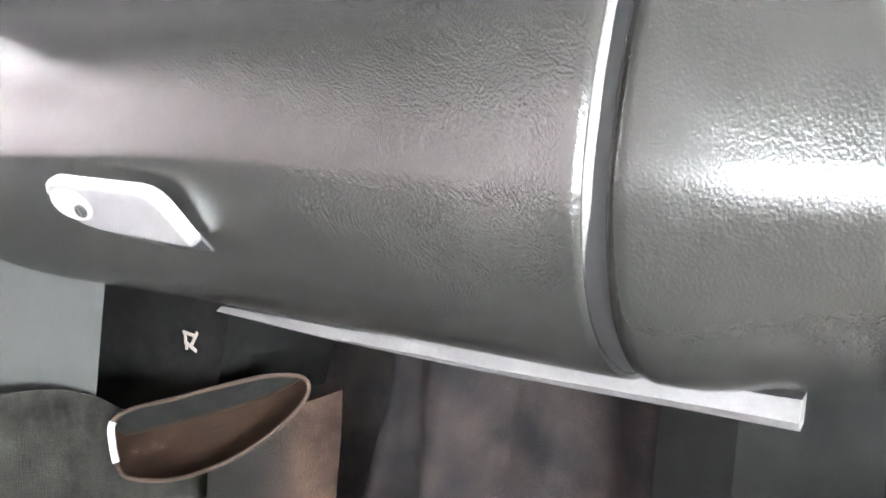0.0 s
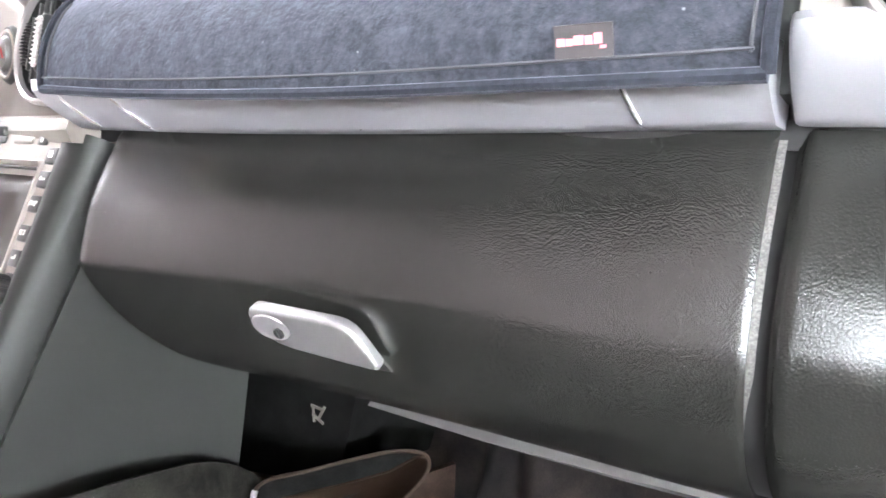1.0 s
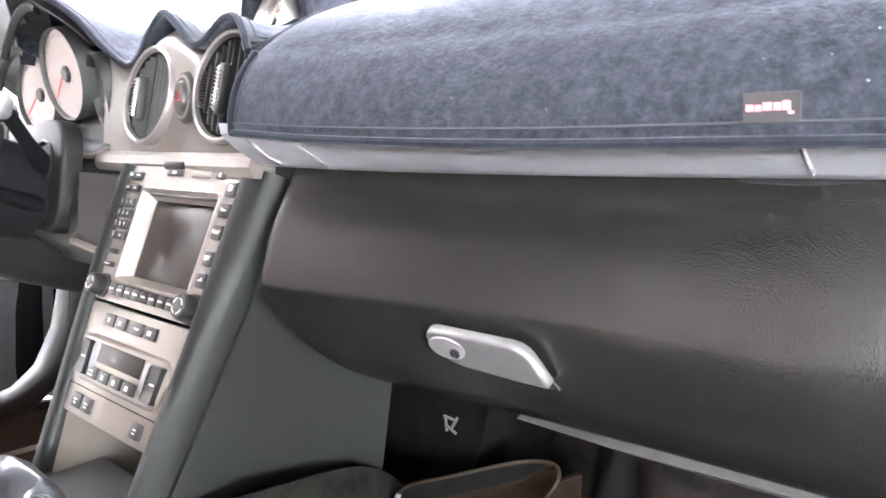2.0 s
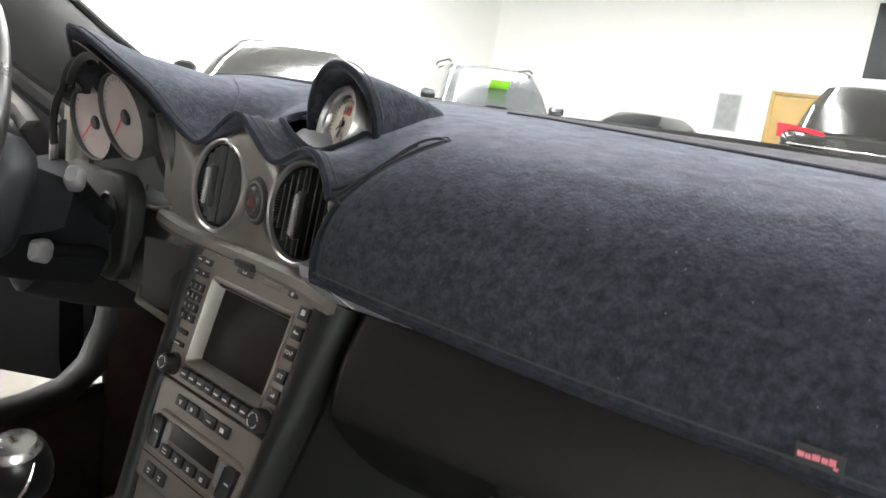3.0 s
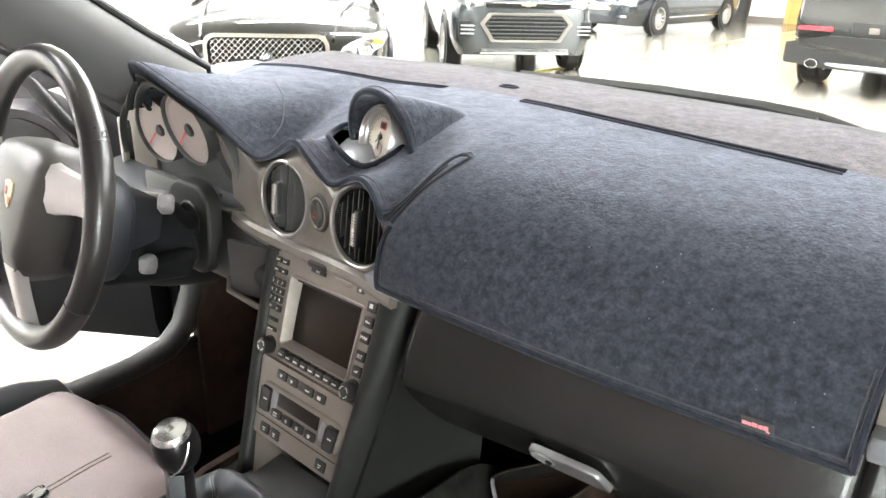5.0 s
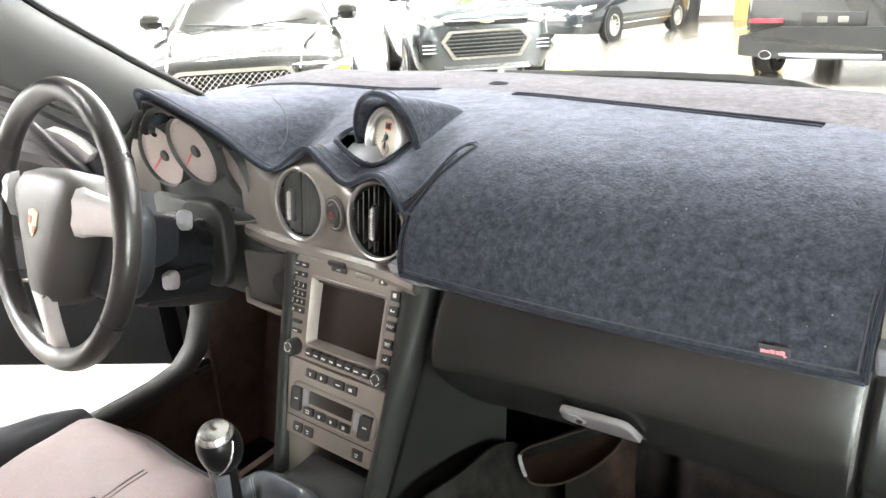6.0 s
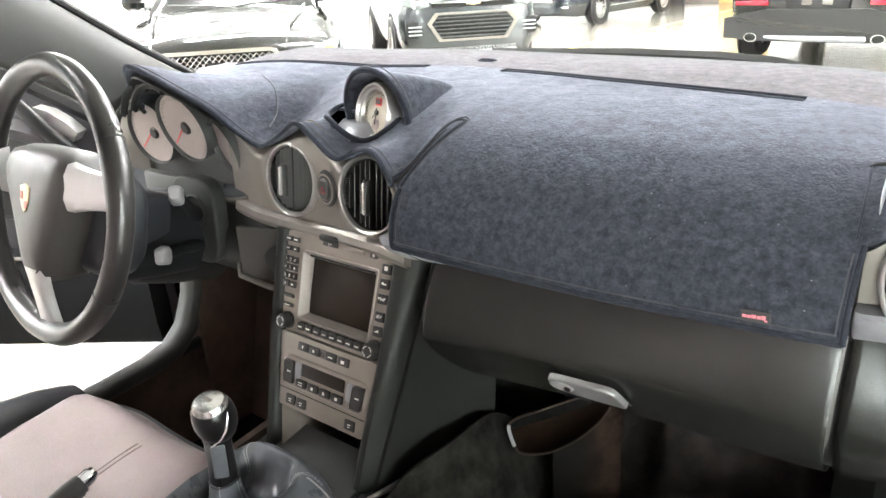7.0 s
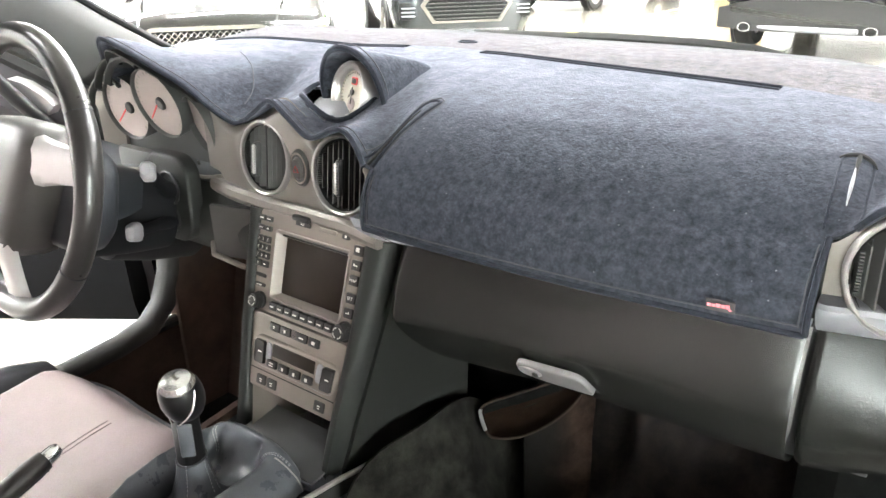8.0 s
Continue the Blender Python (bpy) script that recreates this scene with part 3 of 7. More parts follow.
for s in (1, -1):
    out = [(0.50, 0.585), (0.56, 0.56), (0.72, 0.60), (0.86, 0.68), (0.90, 0.76), (0.84, 0.78), (0.70, 0.74), (0.56, 0.69)]
    lamp = part("headlight", loft([[(s * x, 0.05 - 1.5 * max(0, x - 0.55) ** 2 * 1.6 + d, z * k + (1 - k) * 0.67) for x, z in out] for d, k in ((-0.12, 1.0), (0.0, 1.0), (0.02, 0.88))]), M_LENS, saloon, "clear slanting headlight")
    for x, z, r in ((0.60, 0.625, 0.045), (0.73, 0.675, 0.06)):
        yy = 0.075 - 2.4 * max(0, x - 0.55) ** 2
        part("lamp_bowl", join(lathe([(r, 0), (r * 1.1, 0.012), (r * 0.9, 0.016), (r * 0.55, 0.0), (0, 0.012)], 20, basis((s * x, yy, z), (1, 0, 0), (0, 0, -1), (0, 1, 0)))), M_CHROME, lamp)
    part("indicator", rbox((0.09, 0.03, 0.05), 0.012, (s * 0.825, -0.085, 0.72)), M_AMBER, lamp, "amber indicator")
    part("hood_crease", tube([(s * 0.49, 0.02, 0.745), (s * 0.52, -0.35, 0.885), (s * 0.60, -0.9, 0.955), (s * 0.66, -1.4, 1.0)], 0.010, 6), M_PAINT_BLACK, saloon)
part("hood_bulge", loft([[(w * math.sin(a), y, z + h * math.cos(a)) for a in span(-1.57, 1.57, 10)] for y, w, z, h in ((0.02, 0.25, 0.70, 0.06), (-0.3, 0.30, 0.84, 0.065), (-0.8, 0.33, 0.91, 0.06), (-1.35, 0.36, 0.98, 0.02))], closed=False), M_PAINT_BLACK, saloon, angle=60)
part("air_intake", rbox((1.0, 0.03, 0.12), 0.02, (0, 0.045, 0.33)), M_DEEP, saloon)
for s in (1, -1):
    part("wiper", tube([(s * 0.05, -1.42, 1.02), (s * 0.55, -1.50, 1.05)], 0.008, 6), M_BLACK, saloon)
part("steering_wheel", placed(tube([(0.17 * math.cos(a), 0, 0.17 * math.sin(a)) for a in span(0, 2 * math.pi * 31 / 32, 31)], 0.014, 6, True), (0.36, -2.02, 1.06)), M_BLACK, saloon)
saloon.matrix_basis = at_heading(-4.03, 2.77, 0.738, -0.675, 0.974)

# small grey off-roader with a lime card in its windscreen
suv = thing("grey_compact_suv", "grey compact off-road car with lime card in windscreen", "car")
car_shell(suv, M_PAINT_GREY, 4.25, 1.78,
          [(0.03, 0.62, 0.30, 0.5, 0.80, 0.05), (-0.05, 0.78, 0.26, 0.5, 0.90, 0.07), (-0.25, 0.86, 0.24, 0.55, 0.98, 0.07), (-0.7, 0.885, 0.24, 0.6, 1.03, 0.06), (-1.15, 0.89, 0.24, 0.62, 1.07, 0.05), (-2.2, 0.89, 0.24, 0.65, 1.08, 0.02), (-3.4, 0.89, 0.24, 0.66, 1.08, 0.02), (-4.1, 0.85, 0.3, 0.66, 1.05, 0.02), (-4.25, 0.7, 0.4, 0.66, 1.0, 0.02)],
          (-0.95, -4.15, 0.78, 1.06), (-1.75, -3.9, 0.62, 1.62), (-0.85, -3.41), 0.34, 10, 0.24)
gr = part("lower_grille", frame_ring([(x, z) for x, z in ((-0.46, 0.17), (0.46, 0.17), (0.56, 0.05), (0.42, -0.16), (-0.42, -0.16), (-0.56, 0.05))], [(x, z) for x, z in ((-0.42, 0.145), (0.42, 0.145), (0.51, 0.045), (0.385, -0.135), (-0.385, -0.135), (-0.51, 0.045))], 0.03, basis((0, 0.03, 0.58), (1, 0, 0), (0, 0, 1), (0, -1, 0)) @ pose(0, 0, -0.03)), M_FASCIA, suv, "grey edged lower grille")
part("grille_back", rbox((0.9, 0.015, 0.28), 0.004, (0, 0.035, 0.575)), M_DEEP, gr)
for k in range(6):
    part("grille_bar", rbox((0.98 - 0.05 * abs(k - 3.2), 0.03, 0.014), 0.004, (0, 0.05, 0.47 + 0.044 * k)), M_PILLAR, gr)
part("upper_grille", rbox((1.0, 0.03, 0.07), 0.012, (0, 0.045, 0.845)), M_DEEP, suv)
part("chrome_bar", rbox((1.04, 0.025, 0.014), 0.004, (0, 0.065, 0.865)), M_CHROME, suv)
part("emblem", join(rbox((0.17, 0.02, 0.035), 0.006, (0, 0.08, 0.85)), rbox((0.06, 0.022, 0.055), 0.006, (0, 0.08, 0.85))), M_GOLD, suv, "gold emblem")
for s in (1, -1):
    hl = part("headlight", loft([[(s * x, 0.03 + d - 1.4 * max(0, x - 0.55) ** 2, z) for x, z in ((0.52, 0.83), (0.68, 0.80), (0.83, 0.86), (0.86, 0.96), (0.70, 0.94), (0.54, 0.89))] for d in (-0.1, 0.02)]), M_LENS, suv, "clear headlight")
    part("lamp_bowl", lathe([(0.06, 0), (0.065, 0.012), (0.03, 0.0), (0, 0.01)], 18, basis((s * 0.68, 0.035, 0.875), (1, 0, 0), (0, 0, -1), (0, 1, 0))), M_CHROME, hl)
    fog = part("fog_recess", rbox((0.22, 0.04, 0.20), 0.03, (s * 0.70, -0.015, 0.56)), M_DEEP, suv)
    for k in range(3):
        part("fog_slat", rbox((0.17, 0.03, 0.014), 0.004, (s * 0.70, 0.012, 0.51 + 0.045 * k)), M_SILVER_PAINT, fog)
part("skid_plate", rbox((1.1, 0.06, 0.09), 0.02, (0, 0.0, 0.32)), M_SILVER_PAINT, suv, "silver skid plate")
part("windscreen_card", rbox((0.27, 0.006, 0.27), 0.002, pose(-0.02, -1.30, 1.395, -55, 0, 0)), M_LIME, suv, "lime green price card")
part("roof_rail", join(tube([(0.60, -1.9, 1.66), (0.60, -2.1, 1.70), (0.60, -3.5, 1.70), (0.60, -3.7, 1.66)], 0.014, 6), tube([(-0.60, -1.9, 1.66), (-0.60, -2.1, 1.70), (-0.60, -3.5, 1.70), (-0.60, -3.7, 1.66)], 0.014, 6)), M_BLACK, suv)
suv.matrix_basis = at_heading(-4.60, 6.745, 0.748, -0.663, 0.97)

# long dark saloon seen along its side
limo = thing("dark_blue_saloon", "long dark blue saloon car with bright alloy wheels", "car")
car_shell(limo, M_PAINT_NIGHT, 5.1, 1.88,
          [(0.03, 0.60, 0.25, 0.50, 0.66, 0.04), (-0.05, 0.74, 0.22, 0.48, 0.74, 0.06), (-0.25, 0.86, 0.2, 0.5, 0.82, 0.07), (-0.9, 0.93, 0.2, 0.54, 0.91, 0.07), (-1.5, 0.94, 0.2, 0.55, 0.95, 0.05), (-2.6, 0.94, 0.2, 0.56, 0.97, 0.02), (-3.9, 0.94, 0.2, 0.58, 0.99, 0.02), (-4.7, 0.90, 0.24, 0.6, 0.99, 0.03), (-5.1, 0.75, 0.3, 0.6, 0.9, 0.02)],
          (-1.35, -4.55, 0.80, 0.97), (-2.2, -3.75, 0.60, 1.46), (-0.95, -4.05), 0.345, 14, 0.2)
for s in (1, -1):
    part("side_trim", rbox((0.02, 2.3, 0.03), 0.006, (s * 0.945, -2.5, 0.36)), M_CHROME, limo, "bright sill trim")
for s in (1, -1):
    part("headlight", loft([[(s * x, 0.02 + d - 1.3 * max(0, x - 0.5) ** 2, z) for x, z in ((0.50, 0.62), (0.72, 0.62), (0.88, 0.72), (0.90, 0.80), (0.72, 0.76), (0.52, 0.70))] for d in (-0.12, 0.02)]), M_LENS, limo, "clear headlight")
    part("fog_lamp", rbox((0.22, 0.03, 0.05), 0.015, (s * 0.62, 0.015, 0.40)), M_LENS, limo)
    for yd in (-2.0, -3.2):
        part("door_handle", rbox((0.03, 0.2, 0.03), 0.01, (s * 0.955, yd - 0.3, 0.83)), M_CHROME, limo)
part("grille", rbox((0.75, 0.03, 0.16), 0.03, (0, 0.045, 0.58)), M_CHROME, limo)
limo.matrix_basis = at_heading(-7.07, 12.45, -0.053, -0.999, 0.91)

# big black off-roader seen from behind
big = thing("black_suv", "large black off-road car seen from behind, red lamps", "car")
car_shell(big, M_PAINT_BLACK, 4.6, 1.92,
          [(0.0, 0.7, 0.3, 0.55, 1.0, 0.05), (-0.25, 0.9, 0.25, 0.6, 1.12, 0.06), (-1.0, 0.95, 0.25, 0.62, 1.2, 0.05), (-2.2, 0.96, 0.25, 0.65, 1.26, 0.02), (-3.6, 0.96, 0.25, 0.66, 1.28, 0.02), (-4.3, 0.94, 0.30, 0.66, 1.28, 0.02), (-4.52, 0.90, 0.34, 0.66, 1.27, 0.02), (-4.6, 0.84, 0.36, 0.66, 1.22, 0.02)],
          (-1.0, -4.5, 0.82, 1.27), (-1.8, -4.15, 0.66, 1.78), (-0.9, -3.70), 0.36, 10, 0.25)
part("rear_bumper", loft([[(x, -4.60 - d + 0.10 * (x / 0.95) ** 4, z) for x, z in ([(-0.95, zz) for zz in (0.29, 0.50)] + [(-0.5, 0.60), (0.5, 0.60)] + [(0.95, zz) for zz in (0.50, 0.29)] + [(0.5, 0.27), (-0.5, 0.27)])] for d in (-0.1, 0.05, 0.09)]), M_BLACK, big, "black bumper")
part("skid_plate", rbox((1.0, 0.05, 0.06), 0.02, (0, -4.64, 0.30)), M_FOOT, big, "silver lower bumper trim")
for s in (1, -1):
    part("tail_lamp", loft([[(s * x, -4.56 - d + 0.16 * (x / 0.95) ** 4, z) for x, z in ((0.38, 1.23), (0.62, 1.16), (0.93, 1.18), (0.95, 1.33), (0.72, 1.32), (0.42, 1.28))] for d in (-0.06, 0.04)]), M_TAIL, big, "red tail lamp")
    part("reflector", rbox((0.34, 0.03, 0.045), 0.008, (s * 0.66, -4.615, 0.66)), M_TAIL, big, "red reflector strip")
    part("exhaust", join(lathe([(0.045, 0), (0.055, 0.0), (0.06, 0.02), (0.055, 0.12), (0.045, 0.12), (0.045, 0)], 22, basis((s * 0.62, -4.70, 0.31), (1.25, 0, 0), (0, 0, 0.9), (0, 1, 0)))), M_CHROME, big, "oval chrome exhaust tip")
part("plate_recess", rbox((0.62, 0.02, 0.17), 0.02, (0, -4.615, 0.66)), M_BLACK, big)
for s in (1, -1):
    part("plate_lamp", rbox((0.10, 0.03, 0.06), 0.01, (s * 0.1, -4.62, 0.67)), M_FASCIA, big)
part("chrome_strip", rbox((1.5, 0.02, 0.02), 0.006, (0, -4.62, 1.12)), M_CHROME, big)
for k, w in enumerate((0.05, 0.03, 0.05, 0.05, 0.04, 0.05, 0.05)):
    part("lettering", rbox((w * 0.6, 0.012, 0.032), 0.003, (-0.74 + 0.046 * k, -4.605, 0.99)), M_SILVER, big, "plain silver bar")
big.matrix_basis = at_heading(-1.13, 13.14, 0.027, 1.0, 1.03)


# ---- the sports car's cabin: shared lines ----
XC = -0.016                                   # middle of the centre stack
TRIM = [(0.09, -0.010), (0.12, -0.008), (0.20, 0.0), (0.35, 0.012), (0.48, 0.026), (0.54, 0.036), (0.65, 0.06), (0.78, 0.10)]
FRONT = [(-0.485, 0.045, 0.835), (-0.475, 0.036, 0.872), (-0.455, 0.022, 0.906), (-0.42, 0.0, 0.940), (-0.385, -0.020, 0.962), (-0.35, -0.032, 0.969), (-0.31, -0.028, 0.957), (-0.27, -0.018, 0.938), (-0.23, -0.002, 0.914),
         (-0.195, 0.014, 0.882), (-0.168, 0.024, 0.866), (-0.145, 0.024, 0.872), (-0.11, 0.016, 0.889), (-0.074, 0.012, 0.906), (-0.045, 0.010, 0.892), (-0.012, 0.008, 0.872), (0.005, 0.008, 0.872), (0.040, 0.005, 0.887),
         (0.064, 0.002, 0.885), (0.082, -0.002, 0.870), (0.096, -0.006, 0.853), (0.13, -0.006, 0.851), (0.20, 0.002, 0.851), (0.35, 0.012, 0.851), (0.48, 0.022, 0.853), (0.552, 0.032, 0.858), (0.566, 0.030, 0.868), (0.585, 0.030, 0.888), (0.62, 0.036, 0.896),
         (0.66, 0.052, 0.885), (0.70, 0.075, 0.865)]
RISE = [(0.0, 0.851), (0.006, 0.8590), (0.0175, 0.8705), (0.0365, 0.8845), (0.0565, 0.8955), (0.084, 0.9085), (0.15, 0.925), (0.25, 0.939), (0.35, 0.944), (0.55, 0.935)]
LIFT = [(0.10, 0.0065), (0.2, 0.0065), (0.35, 0.009), (0.54, 0.013), (0.78, 0.017)]


def trim_y(x):
    return curve_at(TRIM, x)[0]


BULGE = [(0.09, -0.014), (0.12, -0.011), (0.20, 0.001), (0.285, 0.012), (0.37, 0.020), (0.45, 0.026), (0.55, 0.032), (0.65, 0.052), (0.78, 0.092)]
INSET = [(0.09, 0.018), (0.18, 0.024), (0.30, 0.026), (0.45, 0.022), (0.55, 0.018), (0.65, 0.026), (0.78, 0.030)]
STRIP = [(0.09, 0.014), (0.18, 0.017), (0.30, 0.017), (0.40, 0.013), (0.495, 0.006), (0.55, 0.007), (0.78, 0.012)]


def bulge_y(x):
    """How far forward the glovebox swells."""
    return curve_at(BULGE, x)[0]


def strip_y(x):
    """Face of the trim strip, set back under the cover."""
    return bulge_y(x) + curve_at(STRIP, x)[0] + 0.004


def lift(x):
    """How far the trim line rises towards the door."""
    return curve_at(LIFT, x)[0]


def screen_foot(x):
    """Where the windscreen meets the dashboard."""
    return 0.475 - 0.34 * (x - XC) ** 2 - 0.25 * max(0.0, abs(x - XC) - 0.5)


def cover_z(x, y):
    """Height of the suede cover over the dashboard."""
    yf, zf = curve_at(FRONT, x)
    d = y - yf
    low = curve_at(RISE, max(0.0, d))[0]
    reach = 0.12 + 0.09 * smooth((-0.10 - x) / 0.16)
    s = smooth(d / reach)
    fall = 0.012 * smooth((abs(x - XC) - 0.45) / 0.3) * smooth(d / 0.2)
    hood = zf + (low - zf) * s
    flat = low + (zf - 0.851) * (1 - s)
    w = smooth((x - 0.07) / 0.05) * (1 - smooth((x - 0.55) / 0.03))
    return hood + (flat - hood) * w - fall


# ---- suede dashboard cover ----
cover = thing("dashboard_cover", "navy blue suede dashboard cover with stitched hems", "cover", (0.1, 0.2, 0.93))
STEP = [0.0, 0.003, 0.008, 0.015, 0.026, 0.040, 0.054, 0.070, 0.085]
NR = len(STEP) + 10


def slot_y(x):
    return 0.272 - 0.108 * (abs(x - XC) - 0.075)


def cover_row(x, r):
    """Depth of row r of the cover: from its front edge to the windscreen."""
    yf = curve_at(FRONT, x)[0]
    if r < len(STEP):
        return yf + STEP[r]
    far = [0.150, 0.190, slot_y(x) - 0.006, slot_y(x) + 0.006, 0.292, 0.306, 0.322, 0.332, 0.38, screen_foot(x)]
    return min(far[r - len(STEP)], screen_foot(x) - 0.004 * (NR - 1 - r))


def in_clock_hole(x, y):
    return ((x + 0.033) / 0.056) ** 2 + ((y - 0.089) / 0.034) ** 2 < 1


def cover_gap(x, r):
    k = int(r)
    if k > len(STEP) + 2:
        return True
    y = (cover_row(x, k) + cover_row(x, k + 1)) / 2
    if in_clock_hole(x, y):
        return True
    return k == len(STEP) + 2 and (0.060 < x < 0.456 or -0.46 < x < -0.070)


def rear_gap(x, r):
    return int(r) < len(STEP) + 3 or (int(r) == len(STEP) + 6 and abs(x + 0.003) < 0.013)


XS = span(-0.467, 0.70, 233)
AP = [(0.104, 0.789), (0.20, 0.7845), (0.35, 0.7825), (0.48, 0.7845), (0.553, 0.786)]
HANG = [(0.104, -0.026), (0.20, -0.021), (0.35, -0.014), (0.48, -0.007), (0.553, -0.002)]


def apron(x, v):
    """The cover's hanging front over the passenger's side: v from its upper bend to its hem."""
    yf, zf = curve_at(FRONT, x)
    zb = curve_at(AP, x)[0]
    ym = curve_at(HANG, x)[0]
    dy, t = curve_at([(0.0, 0.0, 0.0), (0.08, 0.23, 0.08), (0.16, 0.42, 0.16), (0.28, 0.62, 0.28), (0.42, 0.80, 0.42), (0.56, 0.92, 0.56), (0.70, 0.99, 0.70), (0.85, 1.02, 0.85), (1.0, 0.97, 1.0)], v)
    return (x, yf + (ym - yf) * dy, zf + (zb - zf) * t)


cloth = join(sheet(lambda x, r: (x, cover_row(x, int(r)), cover_z(x, cover_row(x, int(r)))), XS, list(range(NR)), cover_gap),
             sheet(apron, [x for x in XS if 0.103 < x < 0.553], span(0, 1, 14)))
bmesh.ops.remove_doubles(cloth, verts=cloth.verts, dist=0.00005)
part("cloth", cloth, M_SUEDE, cover, angle=80, solid=0.004, out=(0, -0.3, 1))
# the cover turns taupe behind the slot
part("rear_cloth", sheet(lambda x, r: (x, cover_row(x, int(r)), cover_z(x, cover_row(x, int(r)))), XS, list(range(NR)), rear_gap), M_SUEDE_REAR, cover, "taupe suede below the windscreen", angle=80, solid=0.004, out=(0, 0, 1))


def hem(name, pts, r=0.0033, closed=False):
    part(name, tube(pts, r, 8, closed), M_HEM, cover, "darker folded hem")


def on_cover(x, y, lift=0.001):
    """A point on the cloth itself, which is straight between its rows."""
    ys = [cover_row(x, r) for r in range(NR)]
    for a, b in zip(ys, ys[1:]):
        if a <= y <= b and b > a:
            t = (y - a) / (b - a)
            return (x, y, cover_z(x, a) * (1 - t) + cover_z(x, b) * t + lift)
    return (x, y, cover_z(x, y) + lift)


hem("front_hem", [(x, *(a - b for a, b in zip(curve_at(FRONT, x), (0.001, 0.001)))) for x in span(-0.467, 0.094, 150)], 0.0034)
hem("front_hem", [(x, *curve_at(FRONT, x)) for x in span(0.568, 0.70, 30)], 0.0034)
hem("side_hem", [apron(0.105, v) for v in span(0, 1, 16)], 0.0028)
hem("side_hem", [apron(0.5515, v) for v in span(0, 1, 16)], 0.0028)
hem("lower_hem", [apron(x, 1.0) for x in span(0.105, 0.5515, 60)], 0.0030)
hem("clock_hem", [on_cover(-0.033 + 0.057 * math.cos(a), 0.089 + 0.035 * math.sin(a)) for a in span(0, 2 * math.pi * 47 / 48, 47)], 0.0038, True)
for a, b in ((0.062, 0.454), (-0.46, -0.072)):
    hem("slot_hem", [on_cover(x, slot_y(x) - 0.0068, 0.0) for x in span(a, b, 40)], 0.0019)
    hem("slot_hem", [on_cover(x, slot_y(x) + 0.0062, -0.0008) for x in span(a, b, 40)], 0.0016)
hem("sensor_hem", [on_cover(-0.003 + 0.014 * math.cos(a), 0.327 + 0.008 * math.sin(a), 0.0) for a in span(0, 6.0, 20)], 0.0022, True)
slit = [(0.097 - 0.0080 + (y + 0.002) * 0.30, y) for y in span(-0.004, 0.080, 14)] + [(0.1165, 0.087), (0.1238, 0.0905), (0.1302, 0.087)] + [(0.097 + 0.0080 + (y + 0.002) * 0.30, y) for y in span(0.080, -0.004, 14)]
hem("slit_hem", [on_cover(x, y, -0.0006) for x, y in slit], 0.0024)
# the cloth is uncut: a black strip stands in for the slit's dark
part("slit_gap", tube([on_cover(0.097 + (y + 0.002) * 0.30, y, 0.0008) for y in span(-0.004, 0.066, 14)], [0.0026 - 0.0018 * k / 14 for k in range(15)], 6), M_DEEP, cover)


def end_slit(y):
    """Middle line of the slit beside the end vent."""
    return 0.558 - 0.085 * (y - 0.03)


slit = [(end_slit(y) - 0.0125, y) for y in span(0.036, 0.098, 12)] + [(end_slit(0.104) + 0.0125 * math.sin(a), 0.100 + 0.0085 * math.cos(a)) for a in span(-1.3, 1.3, 8)] + [(end_slit(y) + 0.0125, y) for y in span(0.098, 0.040, 12)]
hem("slit_hem", [on_cover(x, y, -0.0006) for x, y in slit], 0.0014)
# black strips laid on the whole cloth where the slit would fall dark
part("slit_gap", tube([on_cover(end_slit(0.104) + 0.0150 * math.sin(a), 0.0985 + 0.0095 * math.cos(a), 0.0003) for a in span(-1.25, 1.25, 12)], [0.0008 + 0.0018 * math.sin(math.pi * k / 12) for k in range(13)], 8), M_DEEP, cover, "black strip for the dark of the slit")
part("slit_gap", tube([on_cover(end_slit(y), y, 0.0003) for y in span(0.052, 0.107, 12)], [0.0005 + 0.0018 * k / 12 for k in range(13)], 8), M_DEEP, cover)
# added pale strip: the glint of the silver trim under the slit
part("slit_glint", tube([on_cover(end_slit(y) - 0.0006, y, 0.0012) for y in span(0.052, 0.092, 12)], [0.0004 + 0.0011 * math.sin(math.pi * k / 12) for k in range(13)], 8), M_STRIP, cover, "pale strip for the bright trim glinting in the slit")


def stitch(pts):
    part("stitching", tube(pts, 0.00075, 5), M_THREAD, cover, "fine grey stitching")


def apron_out(x, v, k=0.0008):
    p = apron(x, v)
    return (p[0], p[1] - k, p[2])


stitch([apron_out(x, 0.88) for x in span(0.108, 0.547, 60)])
stitch([apron_out(0.112, v) for v in span(0.05, 0.90, 14)])
stitch([apron_out(0.546, v) for v in span(0.05, 0.90, 14)])
stitch([on_cover(x, curve_at(FRONT, x)[0] + 0.009, 0.0006) for x in span(-0.46, 0.090, 120)])
stitch([on_cover(*curve_at([(0.0, -0.300, 0.152), (0.25, -0.265, 0.134), (0.5, -0.231, 0.116), (0.75, -0.202, 0.090), (1.0, -0.189, 0.062)], t), 0.0005) for t in span(0, 1, 30)])
slit = [(0.097 - 0.0125 + (y + 0.002) * 0.30, y) for y in span(0.004, 0.08, 12)] + [(0.1150, 0.091), (0.1240, 0.0965), (0.1325, 0.091)] + [(0.097 + 0.0125 + (y + 0.002) * 0.30, y) for y in span(0.08, 0.004, 12)]
stitch([on_cover(x, y, 0.0006) for x, y in slit])

